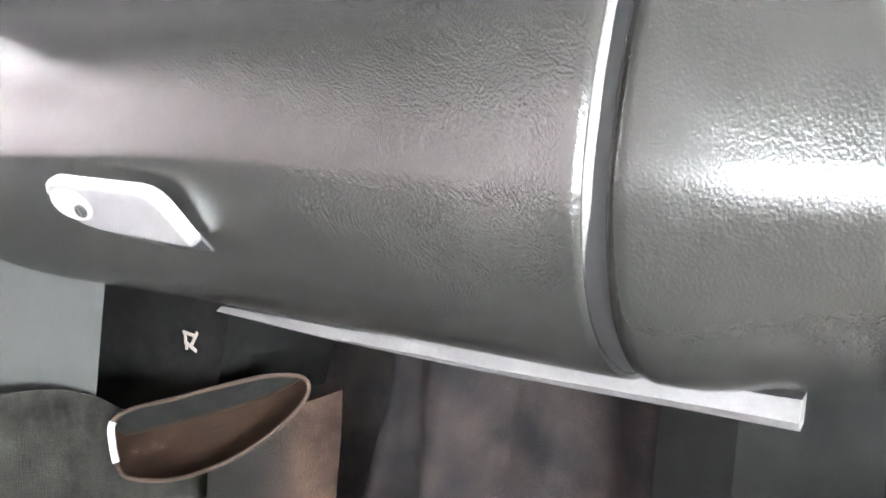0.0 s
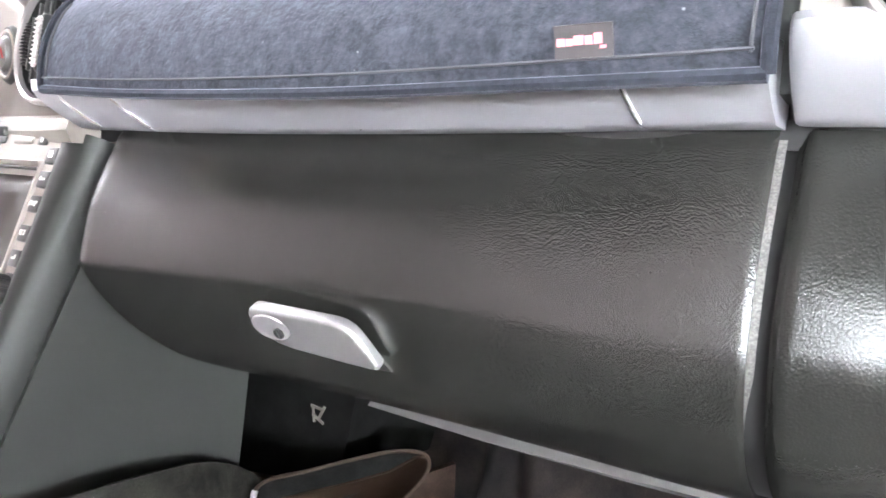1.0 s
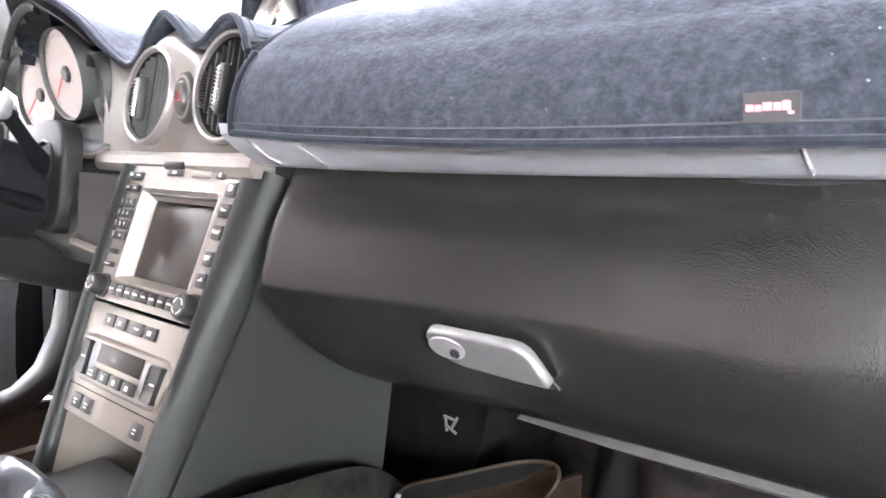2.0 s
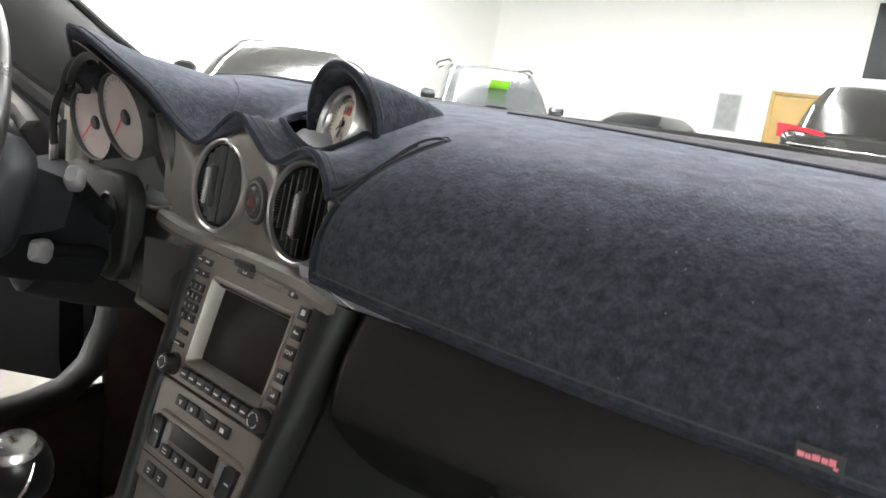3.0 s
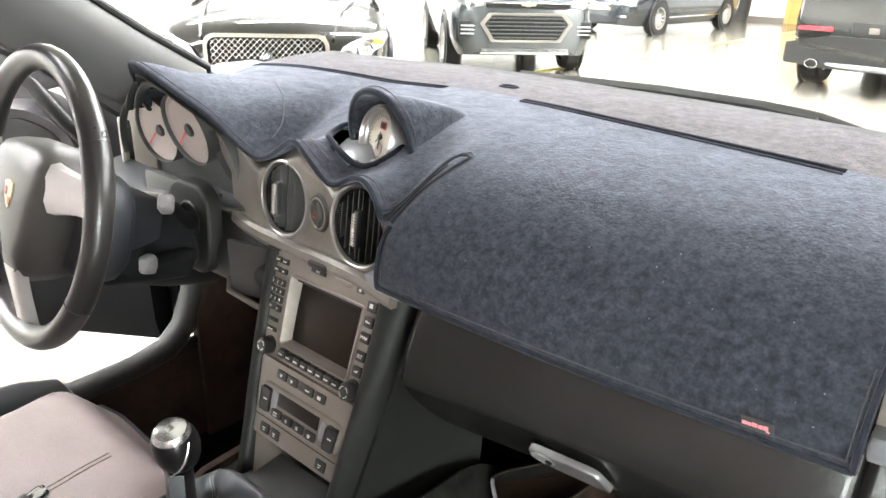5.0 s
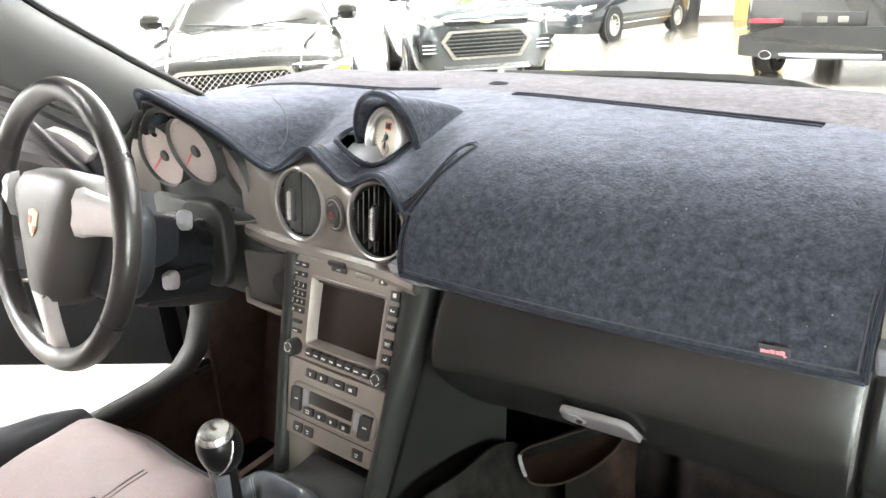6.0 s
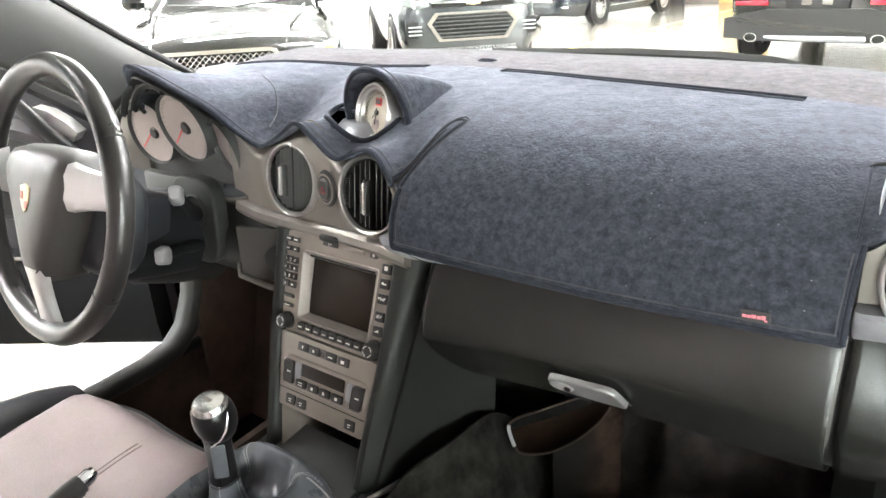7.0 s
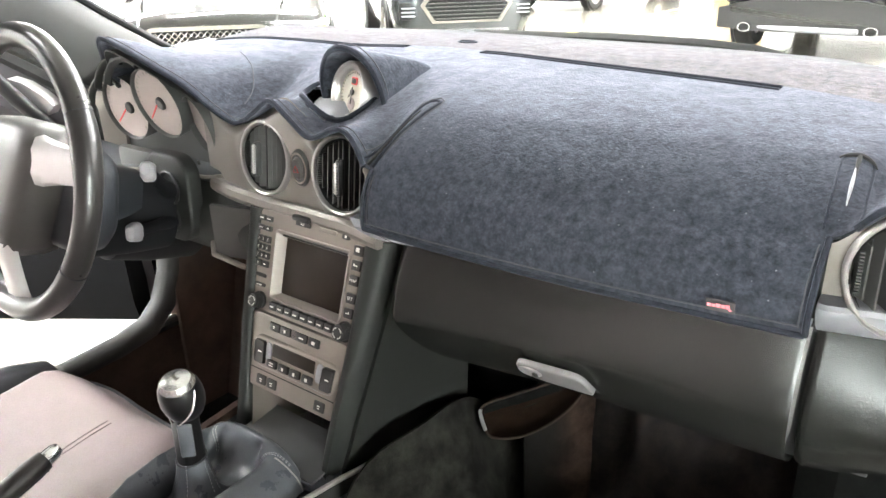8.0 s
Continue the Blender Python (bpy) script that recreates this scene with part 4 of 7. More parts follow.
# hood over the clock: arches that shrink into the cover
arch = []
for k in range(13):
    t = k / 12
    cx, y, r = -0.007 + 0.043 * t, 0.084 + 0.109 * t, 0.0510 * (1 - t) ** 0.7 + 0.002
    base = 0.904 + (cover_z(0.037, 0.194) - 0.008 - 0.904) * t
    arch.append([(cx + r * math.cos(a) - 0.007 * smooth(-math.cos(a)) * (1 - t), y - 0.010 * math.sin(a) * (1 - t) + 0.012 * smooth(-math.cos(a)) * (1 - t), base + (r * 1.14) * math.sin(a)) for a in span(math.pi * 1.06, -0.25 * (1 - t), 26)])
part("clock_hood", loft(arch, closed=False), M_SUEDE, cover, angle=80, solid=0.004)
part("clock_hood_hem", tube(arch[0], 0.0042, 8), M_HEM, cover, "darker folded hem")
stitch([Vector(p) + Vector((0, 0.009, 0.0045)) for p in arch[0][2:-2]])

tag = thing("cover_tag", "small black woven tag with pink red stitching", "tag", (0.485, 0.0, 0.79))


def tag_at(u, v):
    x = 0.4765 + 0.023 * u
    p = Vector(apron(x, 0.88 - 0.17 * v))
    return (p.x, p.y - 0.0035 - 0.004 * v * v, p.z)


part("cloth", sheet(tag_at, span(0, 1, 6), span(0, 1, 4)), M_TAG, tag, solid=0.0008)
for a, b, lo, hi in ((0.06, 0.20, 0.36, 0.60), (0.22, 0.34, 0.36, 0.58), (0.36, 0.52, 0.38, 0.66), (0.55, 0.68, 0.38, 0.64), (0.70, 0.84, 0.38, 0.70), (0.80, 0.90, 0.24, 0.34)):
    part("stitched_bar", sheet(lambda u, v: (tag_at(u, v)[0], tag_at(u, v)[1] - 0.0012, tag_at(u, v)[2]), span(a, b, 2), span(lo, hi, 2)), M_PINK, tag, solid=0.0006)

# ---- dashboard ----
dash = thing("dashboard", "dark dashboard with silver trim and round air vents", "dashboard", (0.0, 0.2, 0.80))


def dash_skin(x, v):
    """The dashboard under the cover, as a strip from the windscreen round to the underside."""
    yf, zf = curve_at(FRONT, x)
    rows = [(screen_foot(x) + 0.02, 0.905), (0.33, 0.918), (0.25, 0.915), (yf + 0.12, cover_z(x, yf + 0.12) - 0.012), (yf + 0.06, cover_z(x, yf + 0.06) - 0.012), (yf + 0.03, cover_z(x, yf + 0.03) - 0.012), (yf + 0.009, zf - 0.012), (trim_y(x) - 0.004, 0.82), (trim_y(x) - 0.002, 0.785), (strip_y(x) + 0.008, 0.783)]
    return (x, *rows[int(v)])


part("top_shell", sheet(dash_skin, span(0.094, 0.78, 100), list(range(10))), M_VINYL_SMOOTH, dash, angle=60)
part("top_shell", sheet(lambda x, v: (x, *[(screen_foot(x) + 0.02, 0.905), (0.33, 0.918), (0.25, 0.915), (curve_at(FRONT, x)[0] + 0.13, cover_z(x, curve_at(FRONT, x)[0] + 0.13) - 0.012), (curve_at(FRONT, x)[0] + 0.07, cover_z(x, curve_at(FRONT, x)[0] + 0.07) - 0.045)][int(v)]), span(-0.62, 0.094, 90), list(range(5))), M_VINYL, dash, angle=60)

# silver trim strip in separate lengths


def slant(x, z):
    """The strip's joints lean: its lower edge stands further towards the door."""
    return x + (0.7615 - z) * (0.80 - 0.62 * smooth((x - 0.2) / 0.25)) * (1 - smooth((x - 0.50) / 0.03))


for a, b in ((0.106, 0.1285), (0.130, 0.1745), (0.176, 0.4945), (0.496, 0.5475)):
    part("trim_strip", loft([[(slant(x, z), strip_y(x) + dy, z + lift(x)) for dy, z in ((0.012, 0.7600), (-0.0055, 0.7600), (-0.0085, 0.7615), (-0.0150, 0.7655), (-0.0230, 0.7715), (-0.0290, 0.7775), (-0.0310, 0.7820), (-0.0290, 0.7900), (0.012, 0.7920))] for x in span(a, b, max(2, int((b - a) / 0.02)))]), M_STRIP, dash, "silver painted trim strip")
# polished beads modelled in place of the highlights on the slanting joints
for x in (0.1302, 0.1762, 0.4962):
    part("joint_glint", tube([(slant(x, z), strip_y(x) + dy - 0.0002, z + lift(x)) for dy, z in ((-0.0290, 0.7775), (-0.0230, 0.7715), (-0.0150, 0.7655), (-0.0085, 0.7615))], 0.0012, 6), M_CAP, dash, "bright bead for the highlight along a joint")
part("trim_strip", loft([[(x, trim_y(x) + dy * (0.80 + 0.20 * smooth((x - 0.5530) / 0.004)), z + lift(x) - 0.0135) for dy, z in ((0.012, 0.7745), (0.001, 0.7745), (-0.003, 0.7765), (-0.014, 0.7835), (-0.0240, 0.7925), (-0.0300, 0.8015), (-0.0305, 0.8065), (-0.0275, 0.8100), (-0.018, 0.8115), (0.012, 0.8115))] for x in [0.5535, 0.5540, 0.5550] + span(0.560, 0.74, 12)]), M_STRIP, dash, "silver painted trim strip")
part("trim_screw", lathe([(0, 0.002), (0.002, 0.0015), (0.0025, 0)], 10, basis((0.340, strip_y(0.340) - 0.006, 0.7715), (1, 0, 0), (0, 0, -1), (0, -1, 0))), M_CHROME, dash)
part("shadow_gap", sheet(lambda x, z: (x, strip_y(x) + 0.010, z + lift(x)), span(0.10, 0.74, 40), [0.752, 0.764]), M_DEEP, dash, solid=0.002, out=(0, -1, 0))

# fascia round the middle vents
FX = [(-0.27, 0.046), (-0.22, 0.034), (-0.17, 0.024), (-0.10, 0.020), (XC, 0.018), (0.05, 0.014), (0.10, 0.004), (0.106, 0.004)]


def fascia_y(x):
    return curve_at(FX, x)[0]


VENTS = [(-0.097, 0.830), (0.043, 0.831)]
RV = 0.0465


def fascia(x, t):
    zt = curve_at(FRONT, x)[1] - 0.001 - 0.014 * smooth((-0.16 - x) / 0.06)
    z = 0.772 + (zt - 0.772) * t
    bulge = 0.0
    for vx, vz in VENTS:
        d = math.hypot(x - vx, z - vz)
        bulge = max(bulge, 0.006 * (1 - smooth((d - RV) / 0.030)))
    back = 0.016 * smooth((t - 0.80) / 0.2)
    return (x, fascia_y(x) - bulge * (1 - smooth((t - 0.85) / 0.15)) + back, z)


def in_vent(x, t):
    z = fascia(x, t)[2]
    return any(math.hypot(x - vx, z - vz) < RV - 0.003 for vx, vz in VENTS)


part("centre_fascia", sheet(fascia, span(-0.262, 0.105, 120), span(0, 1, 48), in_vent), M_FASCIA, dash, "warm grey centre panel", angle=60)
part("centre_trim", loft([[(x, fascia_y(x) + dy, z) for dy, z in ((0.02, 0.776), (-0.006, 0.776), (-0.011, 0.772), (-0.013, 0.764), (-0.009, 0.756), (0.02, 0.755))] for x in span(-0.245, 0.105, 24)]), M_FASCIA, dash, "grey metallic trim bar")
part("release_button", rbox((0.032, 0.010, 0.008), 0.003, (-0.030, fascia_y(-0.03) - 0.012, 0.7635)), M_BLACK, dash)


def air_vent(cx, cy, cz, turn, r, swing=28, slide=0.0, lean=7):
    """A round vent: bright ring, dark throat, upright slats, a middle slider and a side wheel."""
    m = Matrix.Translation((cx, cy, cz)) @ Matrix.Rotation(radians(turn), 4, "Z") @ Matrix.Rotation(radians(-lean), 4, "X") @ basis((0, 0, 0), (1, 0, 0), (0, 0, 1), (0, -1, 0))
    v = part("air_vent", lathe([(r * 1.02, -0.012), (r * 1.045, 0.000), (r * 1.02, 0.0035), (r * 0.985, 0.0045), (r * 0.950, 0.0030), (r * 0.935, -0.010), (r * 1.02, -0.012)], 48, m), M_SILVER, dash, "round air vent with satin silver ring")
    part("throat", lathe([(r * 0.905, 0.0), (r * 0.88, -0.035), (0, -0.036)], 40, m), M_DEEP, v)
    for k in range(-4, 5):
        x = k * r * 0.19
        h = math.sqrt(max(0.0, (r * 0.89) ** 2 - x * x)) - 0.001
        if h > 0.006 and k != 0:
            part("slat", rbox((0.0016, 2 * h, 0.016), 0.0006, m @ pose(x, 0, -0.007, 0, swing, 0), 1), M_PILLAR, v)
    h = r * 0.88
    part("slat", rbox((0.0016, 2 * h, 0.016), 0.0006, m @ pose(0, 0, -0.009), 1), M_BLACK, v)
    s = part("slider", rbox((0.0075, r * 0.95, 0.010), 0.003, m @ pose(slide - 0.001, -0.003, 0.002)), M_PILLAR if slide else M_BLACK, v)
    part("slider_grip", join(rbox((0.0045, r * 0.82, 0.004), 0.0018, m @ pose(slide - 0.001, -0.003, 0.0075)), *[rbox((0.0056, 0.0011, 0.0042), 0.0004, m @ pose(slide - 0.001, -0.003 + r * 0.07 * k, 0.0082), 1) for k in range(-5, 6)]), M_SILVER, s, "ribbed silver slider")
    part("side_wheel", join(*[rbox((0.004, 0.0016, 0.006), 0.0005, m @ pose(-r * 0.80, 0.0026 * k, -0.002 + 0.003 * math.cos(k * 0.25)), 1) for k in range(-6, 7)]), M_BLACK, v)
    return v


air_vent(VENTS[0][0], fascia_y(VENTS[0][0]) - 0.007, VENTS[0][1], -2, RV, -48, -0.012)
air_vent(VENTS[1][0], fascia_y(VENTS[1][0]) - 0.007, VENTS[1][1], -1, RV)
air_vent(0.615, 0.030, 0.839, 14, 0.049)
def end_face(x, t):
    z = 0.8125 + (min(0.892, curve_at(FRONT, x)[1] - 0.003) - 0.8125) * t
    return (x, trim_y(x) - 0.012 + 0.12 * max(0, z - 0.86), z)


part("end_fascia", sheet(end_face, span(0.5535, 0.75, 60), span(0, 1, 30), lambda x, t: math.hypot(x - 0.615, end_face(x, t)[2] - 0.839) < 0.046), M_FASCIA, dash, "warm grey end panel", angle=60)
m = basis((-0.035, fascia_y(-0.035) - 0.003, 0.826), (1, 0, 0), (0, 0, 1), (0, -1, 0))
hz = part("hazard_switch", placed(lathe([(0.0, 0.004), (0.0125, 0.004), (0.0145, 0.0035), (0.016, 0.0)], 32), m @ Matrix.Diagonal((1.05, 1.5, 1, 1))), M_PILLAR, dash, "oval hazard switch")
part("hazard_button", placed(lathe([(0, 0.008), (0.0075, 0.0075), (0.009, 0.005), (0.009, 0.002)], 28), m @ Matrix.Diagonal((1.05, 1.6, 1, 1))), M_PAD, hz, "charcoal button")
part("hazard_rim", placed(tube([(0.0125 * math.cos(a), 0.0125 * math.sin(a), 0.0040) for a in span(0, 2 * math.pi * 27 / 28, 27)], 0.0009, 6, True), m @ Matrix.Diagonal((1.05, 1.5, 1, 1))), M_FACE, hz, "grey rim")
part("hazard_triangle", join(*[tube([(0.0052 * math.cos(radians(a)), 0.0052 * math.sin(radians(a)) - 0.001, 0.0083), (0.0052 * math.cos(radians(a + 120)), 0.0052 * math.sin(radians(a + 120)) - 0.001, 0.0083)], 0.0007, 6, m=m) for a in (90, 210, 330)]), surface("dull_red_marking", (0.22, 0.02, 0.02), 0.5), hz, "red triangle")

# ---- glovebox and knee panels ----
# rows: share of the upper inset, depth behind the swell, height
SECT = [(1.0, 0.016, 0.7630), (1.0, 0.004, 0.7625), (0.94, 0.001, 0.757), (0.66, 0.0, 0.738), (0.31, 0.0, 0.715), (0.09, 0.0, 0.690), (0.01, 0.0, 0.6725), (0.0, 0.0025, 0.6665), (0.0, 0.009, 0.655), (0.0, 0.018, 0.641), (0.0, 0.030, 0.625), (0.0, 0.048, 0.610), (0.0, 0.074, 0.600), (0.0, 0.10, 0.596)]
SOFT = [(1.0, 0.016, 0.7630), (1.0, 0.004, 0.7625), (0.94, 0.001, 0.757), (0.68, 0.0, 0.738), (0.36, 0.0, 0.715), (0.15, 0.0, 0.694), (0.04, 0.0, 0.675), (0.0, 0.0003, 0.664), (0.0, 0.0028, 0.652), (0.0, 0.0085, 0.639), (0.0, 0.020, 0.624), (0.0, 0.040, 0.610), (0.0, 0.068, 0.600), (0.0, 0.10, 0.596)]
TILT = [(0, 0.0), (2, 0.0), (3, 0.25), (4, 0.55), (5, 0.85), (6, 1.0), (7, 1.0), (8, 0.85), (9, 0.6), (10, 0.35), (11, 0.15), (12, 0.0), (14, 0.0)]
LEFT = [0.132, 0.130, 0.128, 0.1255, 0.123, 0.1215, 0.121, 0.1215, 0.124, 0.131, 0.145, 0.163, 0.185, 0.2]


def skin(x, v):
    """Depth and height of the glovebox front at x, v rows down its section."""
    hard, soft = curve_at([(i, *r) for i, r in enumerate(SECT)], v), curve_at([(i, *r) for i, r in enumerate(SOFT)], v)
    w = smooth((x - 0.30) / 0.22)
    k, d, z = (a + (b - a) * w for a, b in zip(hard, soft))
    crease = 0.026 * (min(x, 0.62) - 0.105) * curve_at(TILT, v)[0]
    return bulge_y(x) + k * curve_at(INSET, x)[0] + d, z + lift(x) * (1 - 0.06 * v) + crease


EDGE = 0.5460


def box_front(u, v):
    x0 = curve_at(list(enumerate(LEFT)), v)[0]
    x = x0 + (EDGE - x0) * u
    edge = 0.006 * smooth((0.008 - (x - x0)) / 0.008) + 0.0006 * smooth((0.003 - (EDGE - x)) / 0.003)
    y, z = skin(x, v)
    return (x, y + edge, z)


glove = thing("glovebox", "dark grained glovebox lid, closed, with silver handle", "glovebox", (0.32, 0.02, 0.69))
US = [0, 0.006, 0.014, 0.022] + span(0.04, 0.96, 46) + [0.972, 0.980, 0.986, 0.9905, 0.993, 0.9955, 0.998, 1.0]
part("lid", sheet(box_front, US, span(0, 13, 52)), M_VINYL, glove, angle=70, solid=0.0025, out=(0, -1, 0))
# seam strip


def seam(x, v, d):
    y, z = skin(x, v)
    return (x, y + d, z)


part("seam_strip", sheet(lambda u, v: seam(0.5457 + 0.0032 * u * (1 - smooth((v - 7.2) / 1.9)), v, 0.0028), span(0, 1, 3), span(1, 9.0, 30)), surface("speckled_grey_strip", (0.105, 0.103, 0.098), 0.5, metal=0.3, vary=0.45, coarse=900, fine=1400), dash, "speckled grey seam strip")
part("seam_shadow", sheet(lambda x, v: seam(x, v, 0.012), span(0.541, 0.562, 2), span(0, 13, 26)), M_DEEP, dash)


def end_panel(x, v):
    y, z = skin(x, v)
    edge = 0.004 * smooth((0.005 - (x - 0.5530)) / 0.005)
    return (x, y + edge, z + 0.010 * smooth((x - 0.568) / 0.06) * smooth((v - 7) / 4))


part("end_panel", sheet(end_panel, [0.5530, 0.5540, 0.5555, 0.558, 0.5615] + span(0.568, 0.78, 24), span(0, 13, 52)), M_VINYL_END, dash, "dark grained end panel", angle=70, solid=0.010, out=(0, -1, 0))
part("lower_lip", loft([[(x, y - 0.001, z), (x, y - 0.005, z - 0.002 - h * 0.6), (x, y + 0.002, z - 0.003 - h), (x, y + 0.035, z - 0.003 - h), (x, y + 0.035, z)] for x, y, z, h in ((0.290, 0.112, 0.594, 0.001), (0.37, 0.114, 0.595, 0.005), (0.47, 0.117, 0.5985, 0.008), (0.55, 0.121, 0.6015, 0.0095), (0.608, 0.125, 0.603, 0.0105))]), surface("pale_felt_edge", (0.052, 0.051, 0.0495), 0.8, vary=0.12, coarse=60, fine=500, bump=0.3), dash, "pale grey lower lip")

# handle: a leaning plate with a rounded left end and a lock
hx = Vector((1, 0.125, -0.005)).normalized()
hz_ = Vector((0, -0.86, -0.51))
hz_ = (hz_ - hx * hx.dot(hz_)).normalized()
hm = basis((0.283, 0.0085, 0.6715), hx, hz_.cross(hx), hz_)
shape = [(0.009, 0.0), (0.062, -0.0008), (0.0675, -0.0018), (0.0720, -0.0042), (0.0752, -0.0080), (0.0792, -0.0160), (0.0840, -0.0265), (0.0828, -0.0298), (0.0780, -0.0300), (0.050, -0.0285), (0.026, -0.0268), (0.016, -0.0246), (0.0085, -0.0208), (0.0035, -0.0155), (0.0008, -0.0105), (0.0006, -0.0062), (0.0026, -0.0026), (0.0055, -0.0007)]
handle = part("handle", prism(shape, 0.007, 0.0028, hm, 4), M_HANDLE, glove, "satin silver pull handle", angle=28)
# an oval bowl with the lock at its end
OVAL = [(1.10, 0.0071), (1.0, 0.0078), (0.90, 0.0073), (0.72, 0.0071), (0.0, 0.00705)]
part("lock_recess", loft([[hm @ pose(0.0160, -0.0122, 0, 0, 0, radians(-30)) @ Vector((0.0125 * k * math.cos(a), 0.0080 * k * math.sin(a), w)) for a in span(0, 2 * math.pi * 27 / 28, 27)] for k, w in OVAL], caps=False), M_CAP, handle, "bright oval lock recess", angle=60)
part("lock", join(lathe([(0.0036, 0.0070), (0.0036, 0.0082), (0.0030, 0.0087), (0, 0.0087)], 20, hm @ pose(0.0215, -0.0152, 0)), rbox((0.0012, 0.0046, 0.001), 0.0002, hm @ pose(0.0215, -0.0152, 0.0089))), M_BLACK, handle, "dark key lock")
part("handle_lip", prism([(0.008, -0.021), (0.030, -0.0265), (0.080, -0.0280), (0.086, -0.037), (0.055, -0.038), (0.022, -0.034)], 0.002, 0.0008, hm @ pose(0, 0, -0.0035)), M_BLACK, handle)


# ---- centre stack ----
CS = basis((XC + 0.002, -0.0288, 0.6336), (1, 0, 0), (0, 0.2924, 0.9563), (0, -0.9563, 0.2924))
TAPER = [(-0.21, 0.795), (-0.15, 0.810), (-0.10, 0.850), (-0.05, 0.910), (0.0, 0.960), (0.067, 1.0), (0.14, 1.030)]


def narrow(v):
    """The controls grow narrower downwards."""
    return curve_at(TAPER, v)[0]


def cs(u, v, w=0.0):
    k = narrow(v)
    return CS @ Matrix.Translation((u * k, v, w)) @ Matrix.Diagonal((k, 1, 1, 1))


def cp(u, v, w=0.0):
    return CS @ Vector((u * narrow(v), v, w))


def tapered(bm, v0):
    """A plate that was built at height v0 with straight sides, drawn in below and let out above."""
    inv = CS.inverted()
    for q in bm.verts:
        p = inv @ q.co
        q.co = CS @ Vector((p.x * narrow(p.y) / narrow(v0), p.y, p.z))
    return bm


stack = thing("centre_console", "dark grey centre console with open storage pocket", "console", (XC, -0.05, 0.50))


def rail(s):
    """A rounded upright rail beside the controls: wide at the top, narrower below, then into the side wall."""
    rings = []
    for v in span(0.133, -0.205, 26):
        t = (0.133 - v) / 0.338
        inner = 0.0905 * narrow(v)
        outer = 0.128 - 0.042 * t if s > 0 else 0.122 - 0.034 * t
        rings.append([CS @ Vector((s * u, v, w)) for u, w in ((inner, -0.03), (inner, 0.002), (inner + 0.002, 0.0075), (inner + 0.007, 0.0100), (inner + 0.014, 0.0098), (outer - 0.006, 0.0045), (outer - 0.001, -0.004), (outer, -0.018), (outer, -0.05))])
    return loft(rings)


part("rail", rail(1), M_VINYL_SMOOTH, stack, "dark soft rail", angle=60)
part("rail", rail(-1), M_VINYL_SMOOTH, stack, "dark soft rail", angle=60)


def side_wall(u, v):
    """The console's side towards the passenger, from the rail to its front edge."""
    low = 0.452 + 0.036 * smooth(u)
    z = 0.752 + (low - 0.752) * v
    y0 = -0.031 + (z - 0.631) * 0.347 + 0.020
    y = y0 + (0.152 - 0.02 * v - y0) * u
    return (0.1185 - 0.0375 * v * (1 - u) + 0.010 * u, y, z)


part("side_wall", sheet(side_wall, span(0, 1, 14), span(0, 1, 18)), M_VINYL_SMOOTH, stack, "dark green grey side panel", angle=60, solid=0.008, out=(1, 0, 0))
part("side_wall", sheet(lambda u, v: (-0.143 + 0.02 * v, side_wall(u, v)[1], side_wall(u, v)[2]), span(0, 1, 8), span(0, 1, 8)), M_VINYL_SMOOTH, stack, angle=60, solid=0.008, out=(-1, 0, 0))
# pocket under the controls
part("pocket", join(
    sheet(lambda w, v: cp(-0.088 + 0.010 * v, -0.102 - 0.085 * v, w), [0.0, -0.04, -0.09, -0.13], span(0, 1, 4)),
    sheet(lambda w, v: cp(0.088, -0.102 - 0.085 * v, w), [0.0, -0.04, -0.09, -0.13], span(0, 1, 4)),
    sheet(lambda u, w: cp(u, -0.102 - 0.001, w), span(-0.088, 0.088, 4), [-0.001, -0.13]),
    sheet(lambda u, v: cp(u, -0.102 - 0.085 * v, -0.13), span(-0.088, 0.088, 4), span(0, 1, 3))), M_FACE, stack, "open grey storage pocket")
part("pocket_floor", sheet(lambda u, w: cp(u, -0.168, w), span(-0.088, 0.088, 4), [0.004, -0.06, -0.13]), M_PAD, stack, solid=0.004)

# radio and navigation unit
radio = thing("radio_unit", "titanium grey radio and navigation unit with dark screen", "radio", cp(0, 0.06))
FR_O, FR_I = rounded(0.133, 0.095, 0.004), rounded(0.1165, 0.074, 0.0015)
face_outer = rounded(0.180, 0.131, 0.004)
part("faceplate", tapered(frame_ring(face_outer, [(x * 0.129 / 0.133 + 0.0065, y * 0.091 / 0.095 - 0.0005) for x, y in FR_O], 0.010, cs(0, 0.0675, -0.006)), 0.0675), M_FACE, radio, "titanium grey faceplate", angle=30)
part("screen_frame", loft([[cp(x + 0.0065, y + 0.067, w) for x, y in pts] for pts, w in ((rounded(0.130, 0.092, 0.004), 0.002), (rounded(0.129, 0.091, 0.004), 0.0065), (rounded(0.126, 0.088, 0.004), 0.007), ([(x * 1.0 + 0.0013, y - 0.001) for x, y in FR_I], -0.006), ([(x + 0.0013, y - 0.001) for x, y in FR_I], -0.012))], caps=False), M_SCREENFRAME, radio, "brown grey sloping screen frame", angle=25)
part("screen", rbox((0.1165, 0.074, 0.003), 0.0005, cs(0.0078, 0.066, -0.0085)), M_SCREEN, radio, "dark glossy screen")
part("disc_slot", rbox((0.112, 0.0028, 0.003), 0.001, cs(0.0075, 0.1065, 0.0015)), M_BLACK, radio)


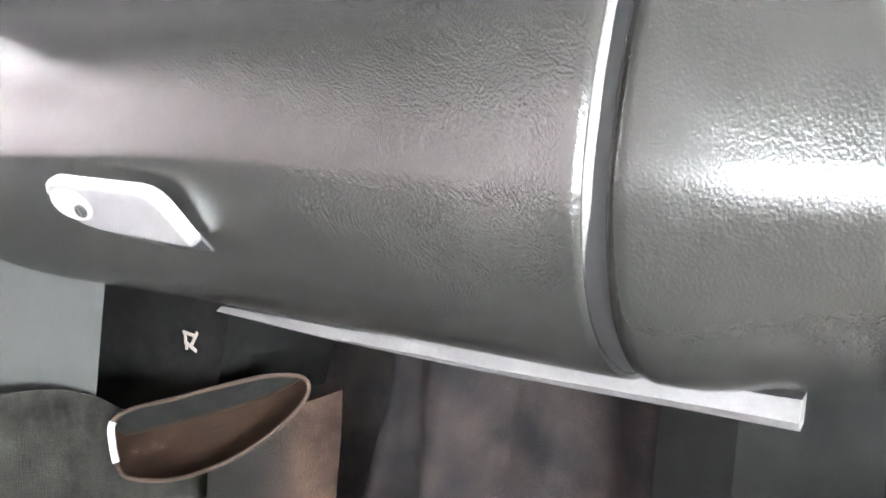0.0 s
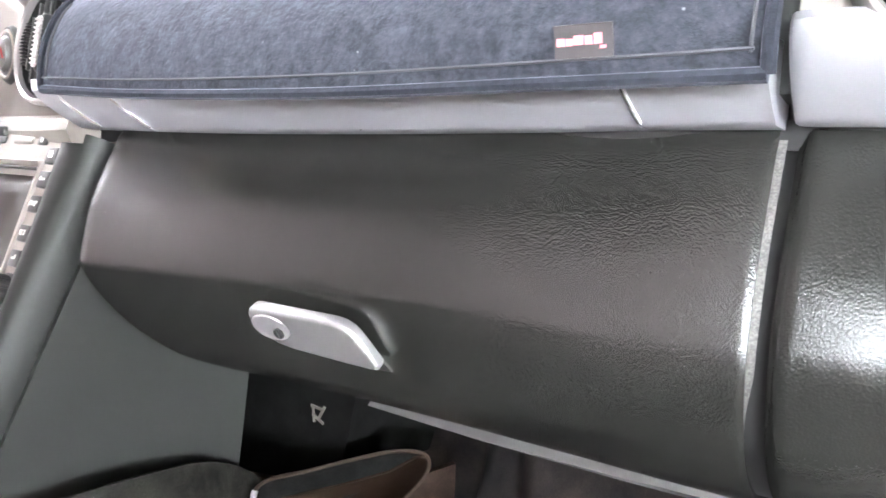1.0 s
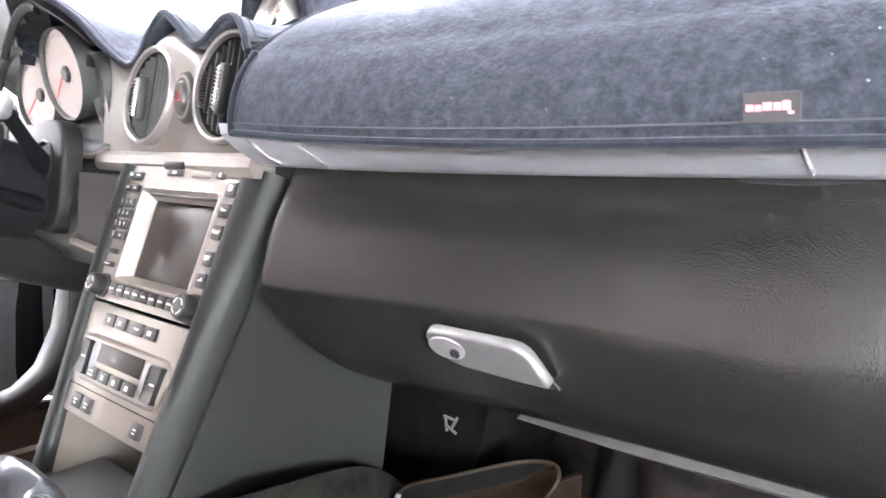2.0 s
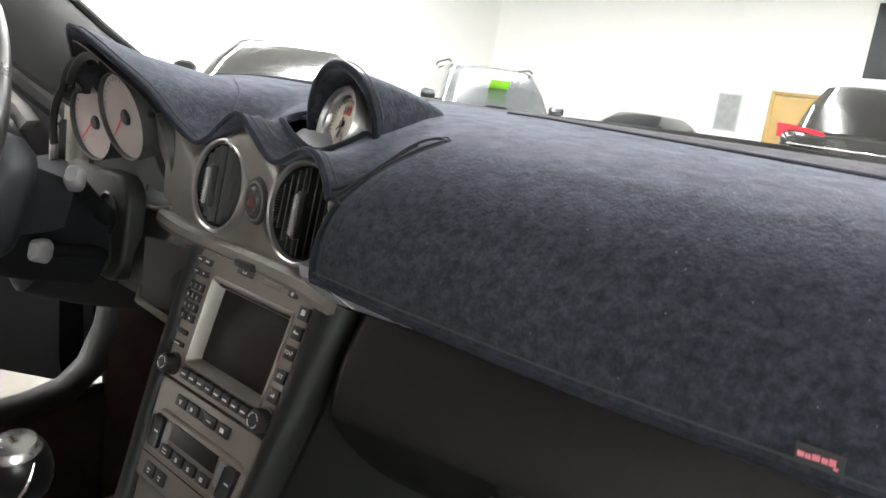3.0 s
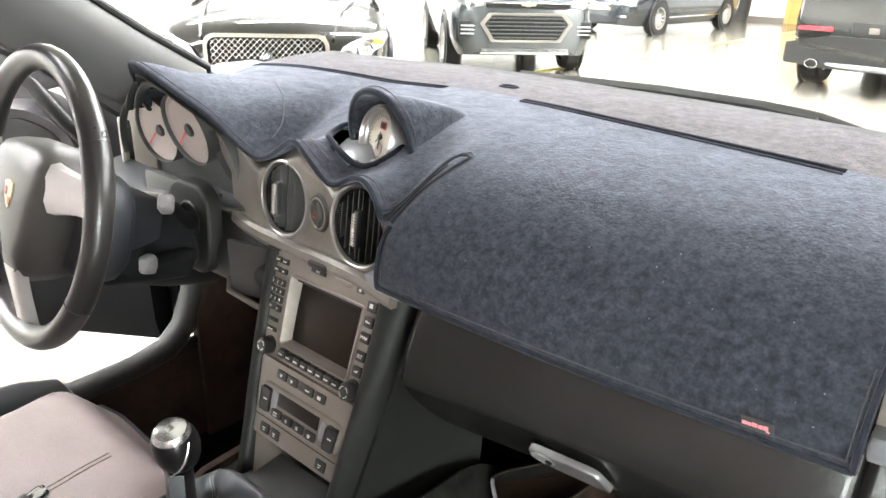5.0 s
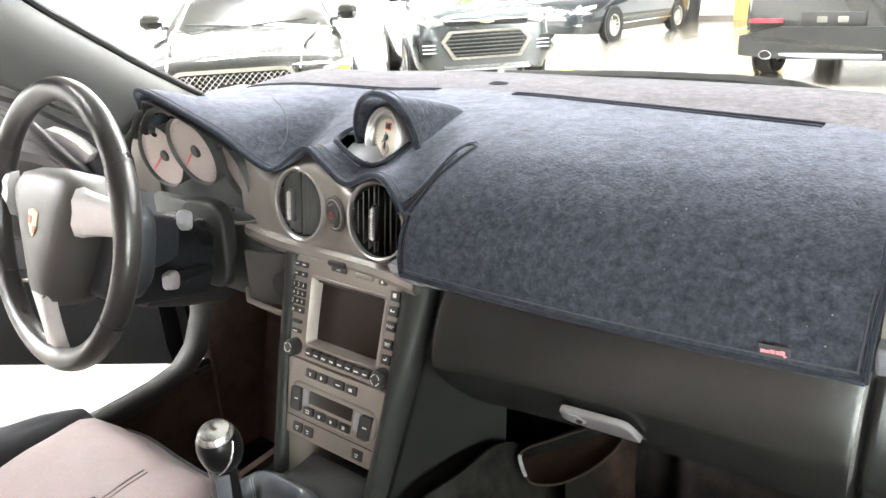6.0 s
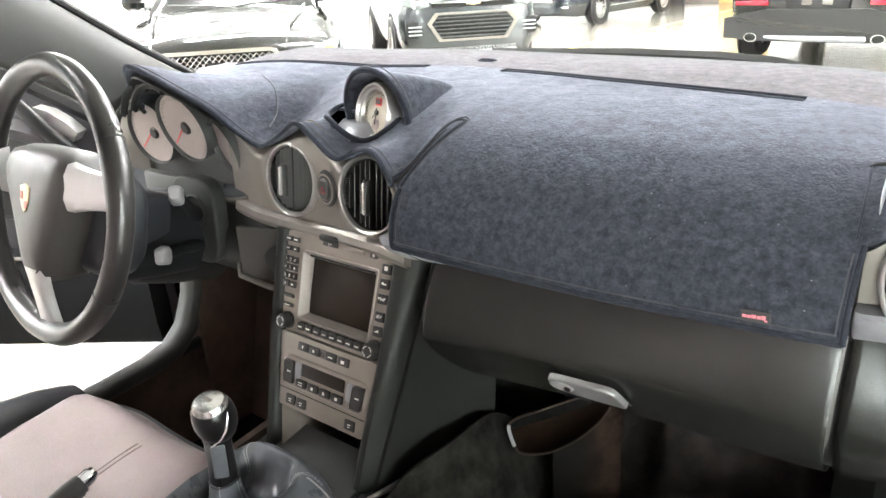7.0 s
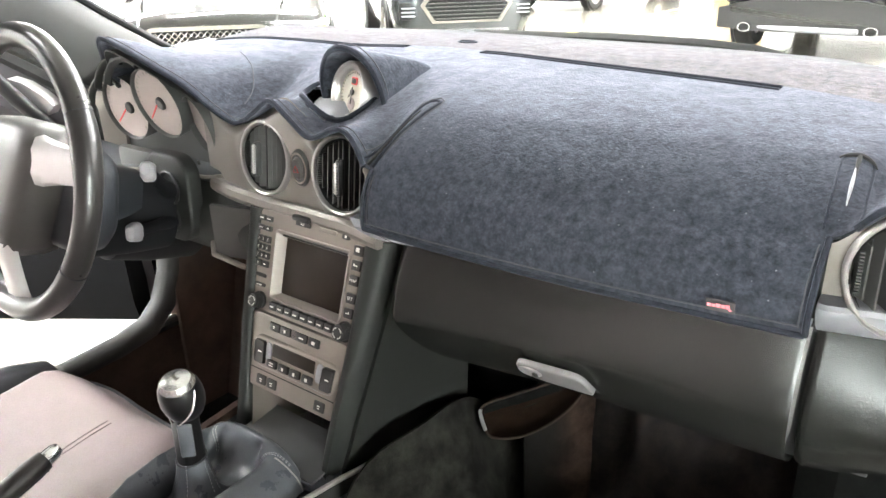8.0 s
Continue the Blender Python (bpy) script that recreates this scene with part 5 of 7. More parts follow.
def words(text, size, m, mat, parent, name="lettering"):
    """Raised lettering in the built-in font, centred."""
    cu = bpy.data.curves.new("words", "FONT")
    cu.body, cu.size, cu.align_x, cu.align_y, cu.extrude, cu.resolution_u = text, size, "CENTER", "CENTER", size * 0.02, 2
    tmp = bpy.data.objects.new("words", cu)
    scene.collection.objects.link(tmp)
    bpy.context.view_layer.update()
    me = bpy.data.meshes.new_from_object(tmp.evaluated_get(bpy.context.evaluated_depsgraph_get()))
    bpy.data.objects.remove(tmp)
    bpy.data.curves.remove(cu)
    bm = bmesh.new()
    bm.from_mesh(me)
    bpy.data.meshes.remove(me)
    return part(name, placed(bm, m), mat, parent, "pale printed lettering")


def button(unit, u, v, w, h, d=0.004, text="", mark=None, r=0.0012, lift=0.0, name="button", mat=None):
    b = part(name, rbox((w, h, d), r, cs(u, v, 0.004 + d / 2 - 0.001 + lift)), mat or M_BUTTON, unit)
    top = 0.004 + d - 0.001 + lift + 0.0002
    if text:
        words(text, min(h * 0.62, w * 0.95 / max(1, len(text)) * 1.35), cs(u, v, top), M_PALE, b)
    for (du, dv, mw, mh) in mark or ():
        part("mark", rbox((mw, mh, 0.0003), 0, cs(u + du, v + dv, top)), M_PALE, b, "pale printed mark")
    return b


BAR = [(0, 0, 0.006, 0.0012)]
button(radio, -0.0855, 0.1225, 0.0115, 0.0075, mark=[(0, 0, 0.006, 0.0014)])
button(radio, -0.0725, 0.1225, 0.0115, 0.0075, mark=[(0, 0, 0.006, 0.0014)])
button(radio, -0.0855, 0.1100, 0.0115, 0.0070, mark=BAR)
button(radio, -0.0725, 0.1100, 0.0115, 0.0070, mark=[(0, 0, 0.003, 0.002)])
digits = (("1", "2", "3"), ("4", "5", "6"), ("7", "8", "9"))
for j, line3 in enumerate(digits):
    for i, d in enumerate(line3):
        button(radio, -0.0873 + 0.0083 * i, 0.0955 - 0.0108 * j, 0.0078, 0.0088, text=d)
button(radio, -0.0855, 0.0630, 0.0115, 0.0085, text="0")
button(radio, -0.0725, 0.0630, 0.0115, 0.0085, mark=[(0, 0, 0.003, 0.002)])
button(radio, -0.079, 0.0475, 0.020, 0.0055, r=0.0025)
button(radio, -0.079, 0.0350, 0.020, 0.0055, r=0.0025, mark=[(0, 0, 0.009, 0.0012)])
button(radio, -0.0125, 0.1275, 0.026, 0.0062, 0.003, text="SOS", r=0.0014)
button(radio, 0.030, 0.1275, 0.029, 0.0058, 0.003, r=0.0028, mat=M_FASCIA, name="sensor")
button(radio, 0.0600, 0.1275, 0.0125, 0.0072, 0.003, mark=[(0, 0, 0.003, 0.003)])
for v, text, mark in ((0.1155, "", [(0, 0.001, 0.005, 0.005)]), (0.0975, "", [(0, 0, 0.007, 0.0015), (-0.002, 0.001, 0.002, 0.002)]), (0.0790, "MAP", None), (0.0570, "SET", None), (0.0385, "", [(0, 0, 0.005, 0.0012), (0.002, 0.001, 0.0012, 0.003)])):
    button(radio, 0.0830, v, 0.0135, 0.0125, 0.0045, text=text, mark=mark)
for k in range(8):
    button(radio, -0.0445 + 0.0148 * k, 0.0140, 0.0138, 0.0110, 0.0095, mark=[(0, 0, 0.007, 0.0016)], r=0.0022)


def knob(unit, u, v, r):
    k = part("knob", lathe([(r * 1.25, 0.0), (r * 1.22, 0.003), (r * 1.02, 0.0035), (r * 1.0, 0.013), (r * 0.92, 0.0150), (r * 0.80, 0.0155), (0, 0.0152)], 32, cs(u, v, 0.003)), M_BUTTON, unit, "round black rotary knob")
    part("grip_rib", join(*[rbox((0.0010, 0.0008, 0.009), 0, cs(u + r * math.cos(a), v + r * math.sin(a), 0.0105) @ Matrix.Rotation(a, 4, "Z"), 1) for a in span(0, 2 * math.pi * 27 / 28, 27)]), M_BLACK, k)
    part("knob_mark", join(*[tube([(cp(u, v, 0.0187) + CS.to_3x3() @ Vector((r * 0.62 * math.cos(b), r * 0.62 * math.sin(b), 0))) for b in span(a, a + 1.1, 5)], 0.00045, 5) for a in (0.2, 1.8, 3.3, 4.9)]), M_PALE, k, "pale ring mark")


knob(radio, -0.0775, 0.0145, 0.0095)
knob(radio, 0.0825, 0.0150, 0.0105)

# switch strip and climate unit
climate = thing("climate_unit", "titanium grey climate control panel with brown display", "climate panel", cp(0, -0.05))
part("faceplate", tapered(prism(rounded(0.180, 0.1005, 0.004), 0.010, 0.0012, cs(0, -0.0513, -0.006)), -0.0513), M_FACE, climate, "titanium grey faceplate")
for u, mark in ((-0.042, [(0, 0.001, 0.004, 0.0012), (0, -0.001, 0.002, 0.002)]), (-0.0205, [(0, 0, 0.0035, 0.0035)]), (0.0115, [(0, 0, 0.008, 0.0016)]), (0.0345, [(0, 0, 0.006, 0.004)])):
    button(climate, u, -0.0135, 0.0195, 0.0110, 0.004, mark=mark)
part("speaker_slits", join(*[rbox((0.0105, 0.0008, 0.001), 0, cs(-0.0045, -0.0135 + 0.0017 * k, 0.0042)) for k in range(-3, 4)]), M_BLACK, climate)
pod = part("pod", loft([[cp(x + 0.003, y - 0.050, w) for x, y in rounded(a, b, c, 8)] for a, b, c, w in ((0.172, 0.044, 0.018, 0.001), (0.170, 0.042, 0.018, 0.0055), (0.166, 0.038, 0.017, 0.0075), (0.164, 0.036, 0.016, 0.0078))]), M_FACE, climate, "raised rounded panel", angle=40)
part("pod_end", loft([[cp(x + 0.0560, y - 0.047, w) for x, y in rounded(a, b, c, 6)] for a, b, c, w in ((0.013, 0.026, 0.005, 0.006), (0.011, 0.024, 0.0045, 0.0090), (0.006, 0.018, 0.002, 0.010))]), M_STRIP, pod, "bright silver end")
part("pod_end", loft([[cp(x - 0.046, y - 0.047, w) for x, y in rounded(a, b, c, 6)] for a, b, c, w in ((0.013, 0.026, 0.005, 0.006), (0.011, 0.024, 0.0045, 0.0090), (0.006, 0.018, 0.002, 0.010))]), M_STRIP, pod, "bright silver end")
part("display", rbox((0.084, 0.0165, 0.002), 0.0005, cs(0.0035, -0.0425, 0.0078)), M_LCD, climate, "dark brown display")
for u, mark in ((-0.036, [(0, 0.0016, 0.008, 0.0012), (0, -0.0016, 0.008, 0.0012)]), (-0.0115, [(0, 0, 0.004, 0.004)]), (0.0120, [(0, 0, 0.004, 0.004)]), (0.0370, [(0, 0, 0.005, 0.004)])):
    button(climate, u, -0.0605, 0.0200, 0.0100, 0.005, mark=mark, lift=0.0038)
for u in (-0.0625, 0.0730):
    tg = part("toggle", loft([[cp(u + x, -0.050 + y, w) for x, y in rounded(0.019, h, 0.003)] for h, w in ((0.031, 0.006), (0.031, 0.009), (0.029, 0.0125), (0.012, 0.0105))]), M_BUTTON, climate, "dark rocker toggle", angle=30)
    part("mark", rbox((0.007, 0.0016, 0.0004), 0, cs(u, -0.050, 0.0108)), M_PALE, tg, "pale printed mark")
part("groove", rbox((0.176, 0.0009, 0.001), 0, cs(0, -0.0765, 0.0042)), M_DEEP, climate)
for u in (-0.0620, -0.0385, 0.0640):
    button(climate, u, -0.0890, 0.0200, 0.0130, 0.0035, mark=[(0, 0.001, 0.006, 0.0012), (0, -0.002, 0.004, 0.0012)])

# ---- tunnel, shifter, handbrake ----
tunnel = thing("centre_tunnel", "black leather covered centre tunnel with grey trim", "tunnel", (XC, -0.3, 0.30))


def tunnel_top(y):
    return 0.470 + 0.10 * max(0.0, y + 0.16) if y > -0.16 else 0.470 + 0.02 * (y + 0.16)


part("tunnel_body", loft([[(XC + s * x, y, tunnel_top(y) - dz - 0.06 * smooth((-0.110 - y) / 0.012) * smooth((y + 0.312) / 0.012)) for s, x, dz in ((-1, 0.115, 0.30), (-1, 0.108, 0.03), (-1, 0.100, 0.008), (-1, 0.088, 0.0), (1, 0.080, 0.0), (1, 0.094, 0.008), (1, 0.102, 0.03), (1, 0.110, 0.30))] for y in span(-1.0, -0.03, 97)]), M_LEATHER, tunnel, angle=50)
part("side_pad", sheet(lambda u, y: (0.060 + (curve_at([(-0.6, 0.086), (-0.32, 0.086), (-0.16, 0.072), (-0.082, 0.087), (-0.007, 0.106), (0.03, 0.116)], y)[0] - 0.060) * u, y, 0.4665 + 0.008 * u * u), span(0, 1, 4), span(-0.6, 0.03, 30)), M_VINYL_SMOOTH, tunnel, angle=70, solid=0.02, out=(0, 0, 1))
part("tunnel_trim", tube([(0.088, -0.60, 0.474), (0.088, -0.32, 0.474), (0.074, -0.16, 0.474), (0.089, -0.082, 0.476), (0.108, -0.007, 0.478), (0.118, 0.03, 0.478)], 0.0050, 8, flat=0.7), M_SILVER, tunnel, "satin silver trim line")
part("pocket_mat", sheet(lambda x, y: (x, y, tunnel_top(y) + 0.0035), span(-0.124, 0.070, 6), span(-0.108, -0.0285, 6)), surface("grey_rubber_mat", (0.070, 0.073, 0.073), 0.55, vary=0.1, fine=700, bump=0.1), tunnel, "dark grey rubber mat", solid=0.003, out=(0, 0, 1))
gaiter = thing("shift_gaiter", "blue black leather shift gaiter with white stitching", "gaiter", (-0.047, -0.205, 0.47))
# rows: half width, half length, height, shift back towards the lever, middle
TUB = [(0.087, 0.118, 0.425, 0.0, -0.018), (0.085, 0.113, 0.470, 0.0, -0.020), (0.079, 0.109, 0.489, 0.0, -0.026), (0.069, 0.105, 0.4990, 0.0, -0.034), (0.061, 0.098, 0.5020, 0.0, -0.038), (0.056, 0.091, 0.4985, 0.0, -0.041), (0.048, 0.083, 0.484, 0.05, -0.040), (0.042, 0.070, 0.464, 0.2, -0.042), (0.034, 0.048, 0.455, 0.5, -0.045), (0.026, 0.030, 0.464, 0.8, -0.048), (0.0205, 0.022, 0.484, 1.0, -0.050), (0.0180, 0.0185, 0.502, 1.0, -0.050), (0.0168, 0.0172, 0.514, 1.0, -0.049)]


def gaiter_at(a, t):
    """Leather drawn over a rounded tub, sunk inside and gathered round the lever."""
    hw, hl, z, near, mid_x = curve_at([(i, *r) for i, r in enumerate(TUB)], t)
    ca, sa = math.cos(a), math.sin(a)
    sq = 0.44 + 0.4 * smooth((t - 6) / 4)
    p = (abs(ca) ** sq * (1 if ca > 0 else -1), abs(sa) ** sq * (1 if sa > 0 else -1))
    soft = math.sin(math.pi * min(1.0, max(0.0, (t - 3.5) / 7.5)))
    fold = 1 + soft * (0.06 * math.sin(5 * a + 1.2 * t) + 0.04 * math.sin(9 * a - t))
    wrinkle = 0.0045 * soft * noise.noise(Vector((ca * 3, sa * 3, t * 0.8))) + 0.0018 * noise.noise(Vector((ca * 9, sa * 9, t * 1.1)))
    front = 0.006 * max(0.0, sa) ** 2 * math.exp(-((t - 4.0) / 1.6) ** 2)
    rear = 1 - 0.34 * smooth(-p[1]) * smooth((9 - t) / 4)
    return (mid_x + p[0] * hw * fold * rear, -0.205 + 0.018 * near + p[1] * hl * fold, z + wrinkle + front)


part("boot", sheet(gaiter_at, span(0, 2 * math.pi, 84), span(0, 12, 48)), M_LEATHER, gaiter, angle=80)


def seam_line(a, t0, t1, n, name="stitching"):
    part(name, join(*[tube([Vector(gaiter_at(a, t + k)) + Vector((0, -0.0003, 0.0008)) for k in (0.0, (t1 - t0) / n * 0.55)], 0.00045, 4) for t in span(t0, t1, n)]), M_SILVER_PAINT, gaiter, "white stitching")


for a in (0.76, 0.84, 2.28, 2.36):
    seam_line(a, 2.2, 6.4, 18)
for a in (0.30, 0.62, 3.6, 5.3):
    seam_line(a, 9.2, 11.9, 12)
part("corner_seam", tube([Vector(gaiter_at(0.68, t)) + Vector((0, 0, 0.0004)) for t in span(0.2, 3.4, 14)], 0.0011, 6), M_SILVER, gaiter, "pale piped seam")
part("collar", tube([Vector((-0.049, -0.187, 0.5145)) + Vector((0.0172 * math.cos(a), 0.0176 * math.sin(a), 0.002 * math.sin(a))) for a in span(0, 2 * math.pi * 27 / 28, 27)], 0.0016, 8, True), M_SEAT_DARK, gaiter, "black leather collar")

shifter = thing("gear_lever", "gear lever with black knob and silver cap", "gear lever", (-0.050, -0.187, 0.50))
lm = Matrix.Translation((-0.050, -0.187, 0.501)) @ Matrix.Rotation(radians(3), 4, "Y")
lt = lm @ Matrix.Translation((0, 0, 0.098)) @ Matrix.Rotation(radians(13), 4, "X") @ Matrix.Rotation(radians(5), 4, "Y") @ Matrix.Translation((0, 0, -0.098))
part("lever", loft([[lm @ Vector((x + dx, y, z)) for x, y in rounded(w, d, r, 4)] for w, d, r, z, dx in ((0.030, 0.030, 0.008, 0.0, 0.0), (0.029, 0.028, 0.007, 0.020, 0.0), (0.0285, 0.027, 0.007, 0.048, -0.001), (0.029, 0.027, 0.008, 0.066, -0.002), (0.034, 0.032, 0.012, 0.079, -0.003))]), M_SHIFT, shifter, "black leather shaft", angle=40)
part("knob", placed(lathe([(0.0, 0.072), (0.0150, 0.0735), (0.0200, 0.079), (0.0238, 0.088), (0.0256, 0.098), (0.0254, 0.107), (0.0236, 0.117), (0.0204, 0.1232), (0.0, 0.1245)], 40), lt), M_SHIFT, shifter, "black leather knob")
part("cap", placed(lathe([(0.0208, 0.1210), (0.0205, 0.1238), (0.0170, 0.1285), (0.0085, 0.1310), (0, 0.1315)], 36), lt @ pose(0, 0, 0.0012)), M_CAP, shifter, "polished silver cap")
part("side_clasp", tube([lm @ Vector((r * math.cos(radians(a)), r * math.sin(radians(a)), z)) for a, r, z in ((4, 0.0236, 0.118), (-4, 0.0262, 0.108), (-12, 0.0266, 0.097), (-24, 0.0252, 0.088), (-40, 0.0222, 0.080), (-58, 0.0188, 0.073))], [0.0008, 0.0014, 0.0017, 0.0016, 0.0013, 0.0009], 8), M_CAP, shifter, "thin silver side line")
# paler plate on the shaft: its side reflection put into the colour
part("shaft_sheen", rbox((0.0165, 0.003, 0.046), 0.0014, lm @ Matrix.Rotation(radians(50), 4, "Z") @ pose(0, -0.0162, 0.050)), M_LEATHER, shifter, "lighter blue grey facet for the reflection on the shaft")
part("gate_mark", join(*[rbox((0.0012, 0.006, 0.0006), 0, lt @ pose(0.004 * k, 0, 0.1328)) for k in (-1, 0, 1)], rbox((0.009, 0.0012, 0.0006), 0, lt @ pose(0, 0, 0.1328))), M_FASCIA, shifter, "engraved gear pattern")
brake = thing("handbrake", "black leather handbrake lever with silver button", "handbrake", (-0.12, -0.40, 0.50))
ba, bb = Vector((-0.115, -0.47, 0.515)), Vector((-0.128, -0.315, 0.556))
part("grip", tube([ba.lerp(bb, t) for t in span(0, 1, 10)], [0.012, 0.015, 0.0165, 0.0165, 0.016, 0.016, 0.016, 0.016, 0.0165, 0.0165, 0.0145], 16, flat=0.82), M_RIM, brake, "black stitched leather grip")
part("button", tube([bb, bb.lerp(ba, -0.075), bb.lerp(ba, -0.115)], [0.0095, 0.0092, 0.0065], 16), M_CHROME, brake, "silver release button")
part("grip_seam", tube([ba.lerp(bb, t) + Vector((0.0135, 0, -0.005)) for t in span(0.05, 0.98, 8)], 0.0008, 5), M_THREAD, brake)

# ---- steering wheel, column, stalks ----
WA = radians(14)
WM = pose(-0.334, -0.188, 0.820, 0, 0, radians(-3)) @ basis((0, 0, 0), (1, 0, 0), (0, math.sin(WA), math.cos(WA)), (0, -math.cos(WA), math.sin(WA)))
wheel = thing("steering_wheel", "black leather three-spoke steering wheel with silver spokes", "steering wheel", (-0.334, -0.188, 0.820))
RW, RT = 0.1715, 0.0152
rim = []
for i in range(96):
    a = 2 * math.pi * i / 96
    k = 1 + 0.10 * math.exp(-((math.degrees(a) - 20) / 14) ** 2) + 0.10 * math.exp(-((math.degrees(a) - 160) / 14) ** 2)
    rim.append(k * RT)
part("rim", tube([WM @ Vector((RW * math.cos(2 * math.pi * i / 96), RW * math.sin(2 * math.pi * i / 96), 0)) for i in range(96)], rim, 18, True), M_RIM, wheel, "worn black leather rim", angle=80)
for deg in (32, 148, 212, 328):
    a = radians(deg)
    part("rim_seam", tube([WM @ Vector(((RW + RT * 1.03 * math.cos(b)) * math.cos(a), (RW + RT * 1.03 * math.cos(b)) * math.sin(a), RT * 1.03 * math.sin(b))) for b in span(0, 2 * math.pi * 23 / 24, 23)], 0.0007, 5, True), M_THREAD, wheel)


def spoke(pts, w0, w1, name="spoke"):
    a, b = Vector(pts[0]), Vector(pts[1])
    d = (b - a).normalized()
    n = Vector((-d.y, d.x, 0))
    rings = []
    for t in span(0, 1, 10):
        c = a.lerp(b, t) + Vector((0, 0, -0.012 * t))
        w = w0 + (w1 - w0) * t + 0.004 * (2 * t - 1) ** 2
        rings.append([WM @ (c + n * x * w + Vector((0, 0, z))) for x, z in ((-1, -0.006), (-0.9, 0.004), (-0.45, 0.009), (0, 0.0075), (0.45, 0.009), (0.9, 0.004), (1, -0.006), (0, -0.010))])
    return part(name, loft(rings), M_SPOKE, wheel, "satin silver spoke", angle=50)


spoke(((0.088, 0.030, 0.016), (0.163, 0.030, 0.006)), 0.027, 0.020)
spoke(((-0.088, 0.030, 0.016), (-0.163, 0.030, 0.006)), 0.027, 0.020)
spoke(((0.0, -0.085, 0.016), (0.0, -0.163, 0.006)), 0.020, 0.018)
pad_o = [(-0.040, 0.070), (0.040, 0.070), (0.068, 0.064), (0.083, 0.050), (0.080, 0.030), (0.062, -0.012), (0.044, -0.055), (0.030, -0.088), (0.016, -0.102), (-0.016, -0.102), (-0.030, -0.088), (-0.044, -0.055), (-0.062, -0.012), (-0.080, 0.030), (-0.083, 0.050), (-0.068, 0.064)]
part("airbag_pad", loft([[WM @ Vector((x * k, (y + 0.016) * k - 0.016, z)) for x, y in pad_o] for k, z in ((0.94, -0.046), (1.0, -0.026), (1.0, 0.001), (0.965, 0.013), (0.86, 0.022), (0.55, 0.0275), (0.2, 0.029))]), M_PAD, wheel, "dark grey leather airbag pad", angle=60)
crest = part("badge", prism([(-0.0105, 0.014), (0, 0.017), (0.0105, 0.014), (0.0105, -0.004), (0.006, -0.014), (0, -0.019), (-0.006, -0.014), (-0.0105, -0.004)], 0.003, 0.001, WM @ pose(0, 0.006, 0.0275)), M_GOLD, wheel, "small gold shield badge")
part("badge_field", join(rbox((0.007, 0.010, 0.001), 0.0003, WM @ pose(-0.0045, 0.009, 0.0308)), rbox((0.007, 0.010, 0.001), 0.0003, WM @ pose(0.0045, -0.003, 0.0308))), surface("dull_red_enamel", (0.30, 0.09, 0.07), 0.4), crest, "dull red field")
part("pad_mark", rbox((0.016, 0.0035, 0.0008), 0, WM @ pose(0.052, 0.018, 0.0208)), M_BLACK, wheel)
part("pad_mark", rbox((0.020, 0.004, 0.0008), 0, WM @ pose(0.0, -0.066, 0.0240)), M_BLACK, wheel)
part("hub", lathe([(0.060, -0.075), (0.066, -0.05), (0.060, -0.030), (0.050, -0.020), (0, -0.02)], 32, WM), M_BLACK, wheel)

column = thing("steering_column", "black steering column shroud with two control stalks", "steering column", (-0.32, -0.05, 0.78))
part("shroud", loft([[WM @ Vector((x * k, y * k - 0.022, z)) for x, y in rounded(0.214, 0.138, 0.044, 8)] for k, z in ((0.80, -0.026), (0.93, -0.031), (0.99, -0.042), (1.0, -0.054), (0.97, -0.070), (0.84, -0.084), (0.60, -0.094), (0.50, -0.14))]), M_COWL, column, "blue grey rounded column cowl", angle=50)
part("lower_cowl", loft([[WM @ Vector((x * k, (y - 0.055) * k2, z)) for x, y in rounded(0.130, 0.110, 0.040, 6)] for k, k2, z in ((0.80, 0.92, -0.060), (0.86, 1.0, -0.085), (0.82, 1.0, -0.14), (0.76, 0.96, -0.20))]), M_SHROUD, column, "dark lower cowl", angle=60)


def stalk(tip, base, name):
    tip, base = Vector(tip), Vector(base)
    d = (tip - base).normalized()
    s = part(name, tube([base, base.lerp(tip, 0.35), base.lerp(tip, 0.75), base.lerp(tip, 0.9)], [0.012, 0.008, 0.0075, 0.008], 12), M_SHROUD, column, "black control stalk")
    side = Vector((0, 0, 1)).cross(d).normalized()
    mm = basis(tip, side, d.cross(side) * -1, d * -1)
    part("paddle", loft([[mm @ Vector((x, y, z)) for x, y in rounded(a, b, 0.006)] for a, b, z in ((0.012, 0.016, -0.006), (0.017, 0.023, -0.002), (0.018, 0.026, 0.010), (0.015, 0.021, 0.015))]), M_STALK, s, "silver grey stalk end", angle=40)


stalk((-0.222, -0.078, 0.816), (-0.290, -0.010, 0.758), "upper_stalk")
stalk((-0.238, -0.105, 0.735), (-0.295, -0.012, 0.712), "lower_stalk")
plate = part("stalk_plate", prism(rounded(0.104, 0.128, 0.034, 7), 0.022, 0.005, basis((-0.304, 0.016, 0.744), (1, 0, 0), (0, 0.05, 1), (0, -1, 0.05)), 3), M_VINYL_SMOOTH, column, "dark olive stalk plate", angle=50)
for sx, sz in ((-0.296, 0.760), (-0.304, 0.713)):
    part("stalk_socket", lathe([(0.024, 0.0), (0.026, 0.003), (0.0235, 0.0045), (0.021, 0.002), (0.018, -0.006), (0, -0.007)], 28, basis((sx, -0.005, sz), (1, 0, 0), (0, 0.05, 1), (0, -1, 0.05))), M_BLACK, plate, "round black socket")
part("column_plate", rbox((0.10, 0.02, 0.12), 0.012, (-0.385, 0.010, 0.745)), M_PILLAR, column, "warm grey plate behind the column")

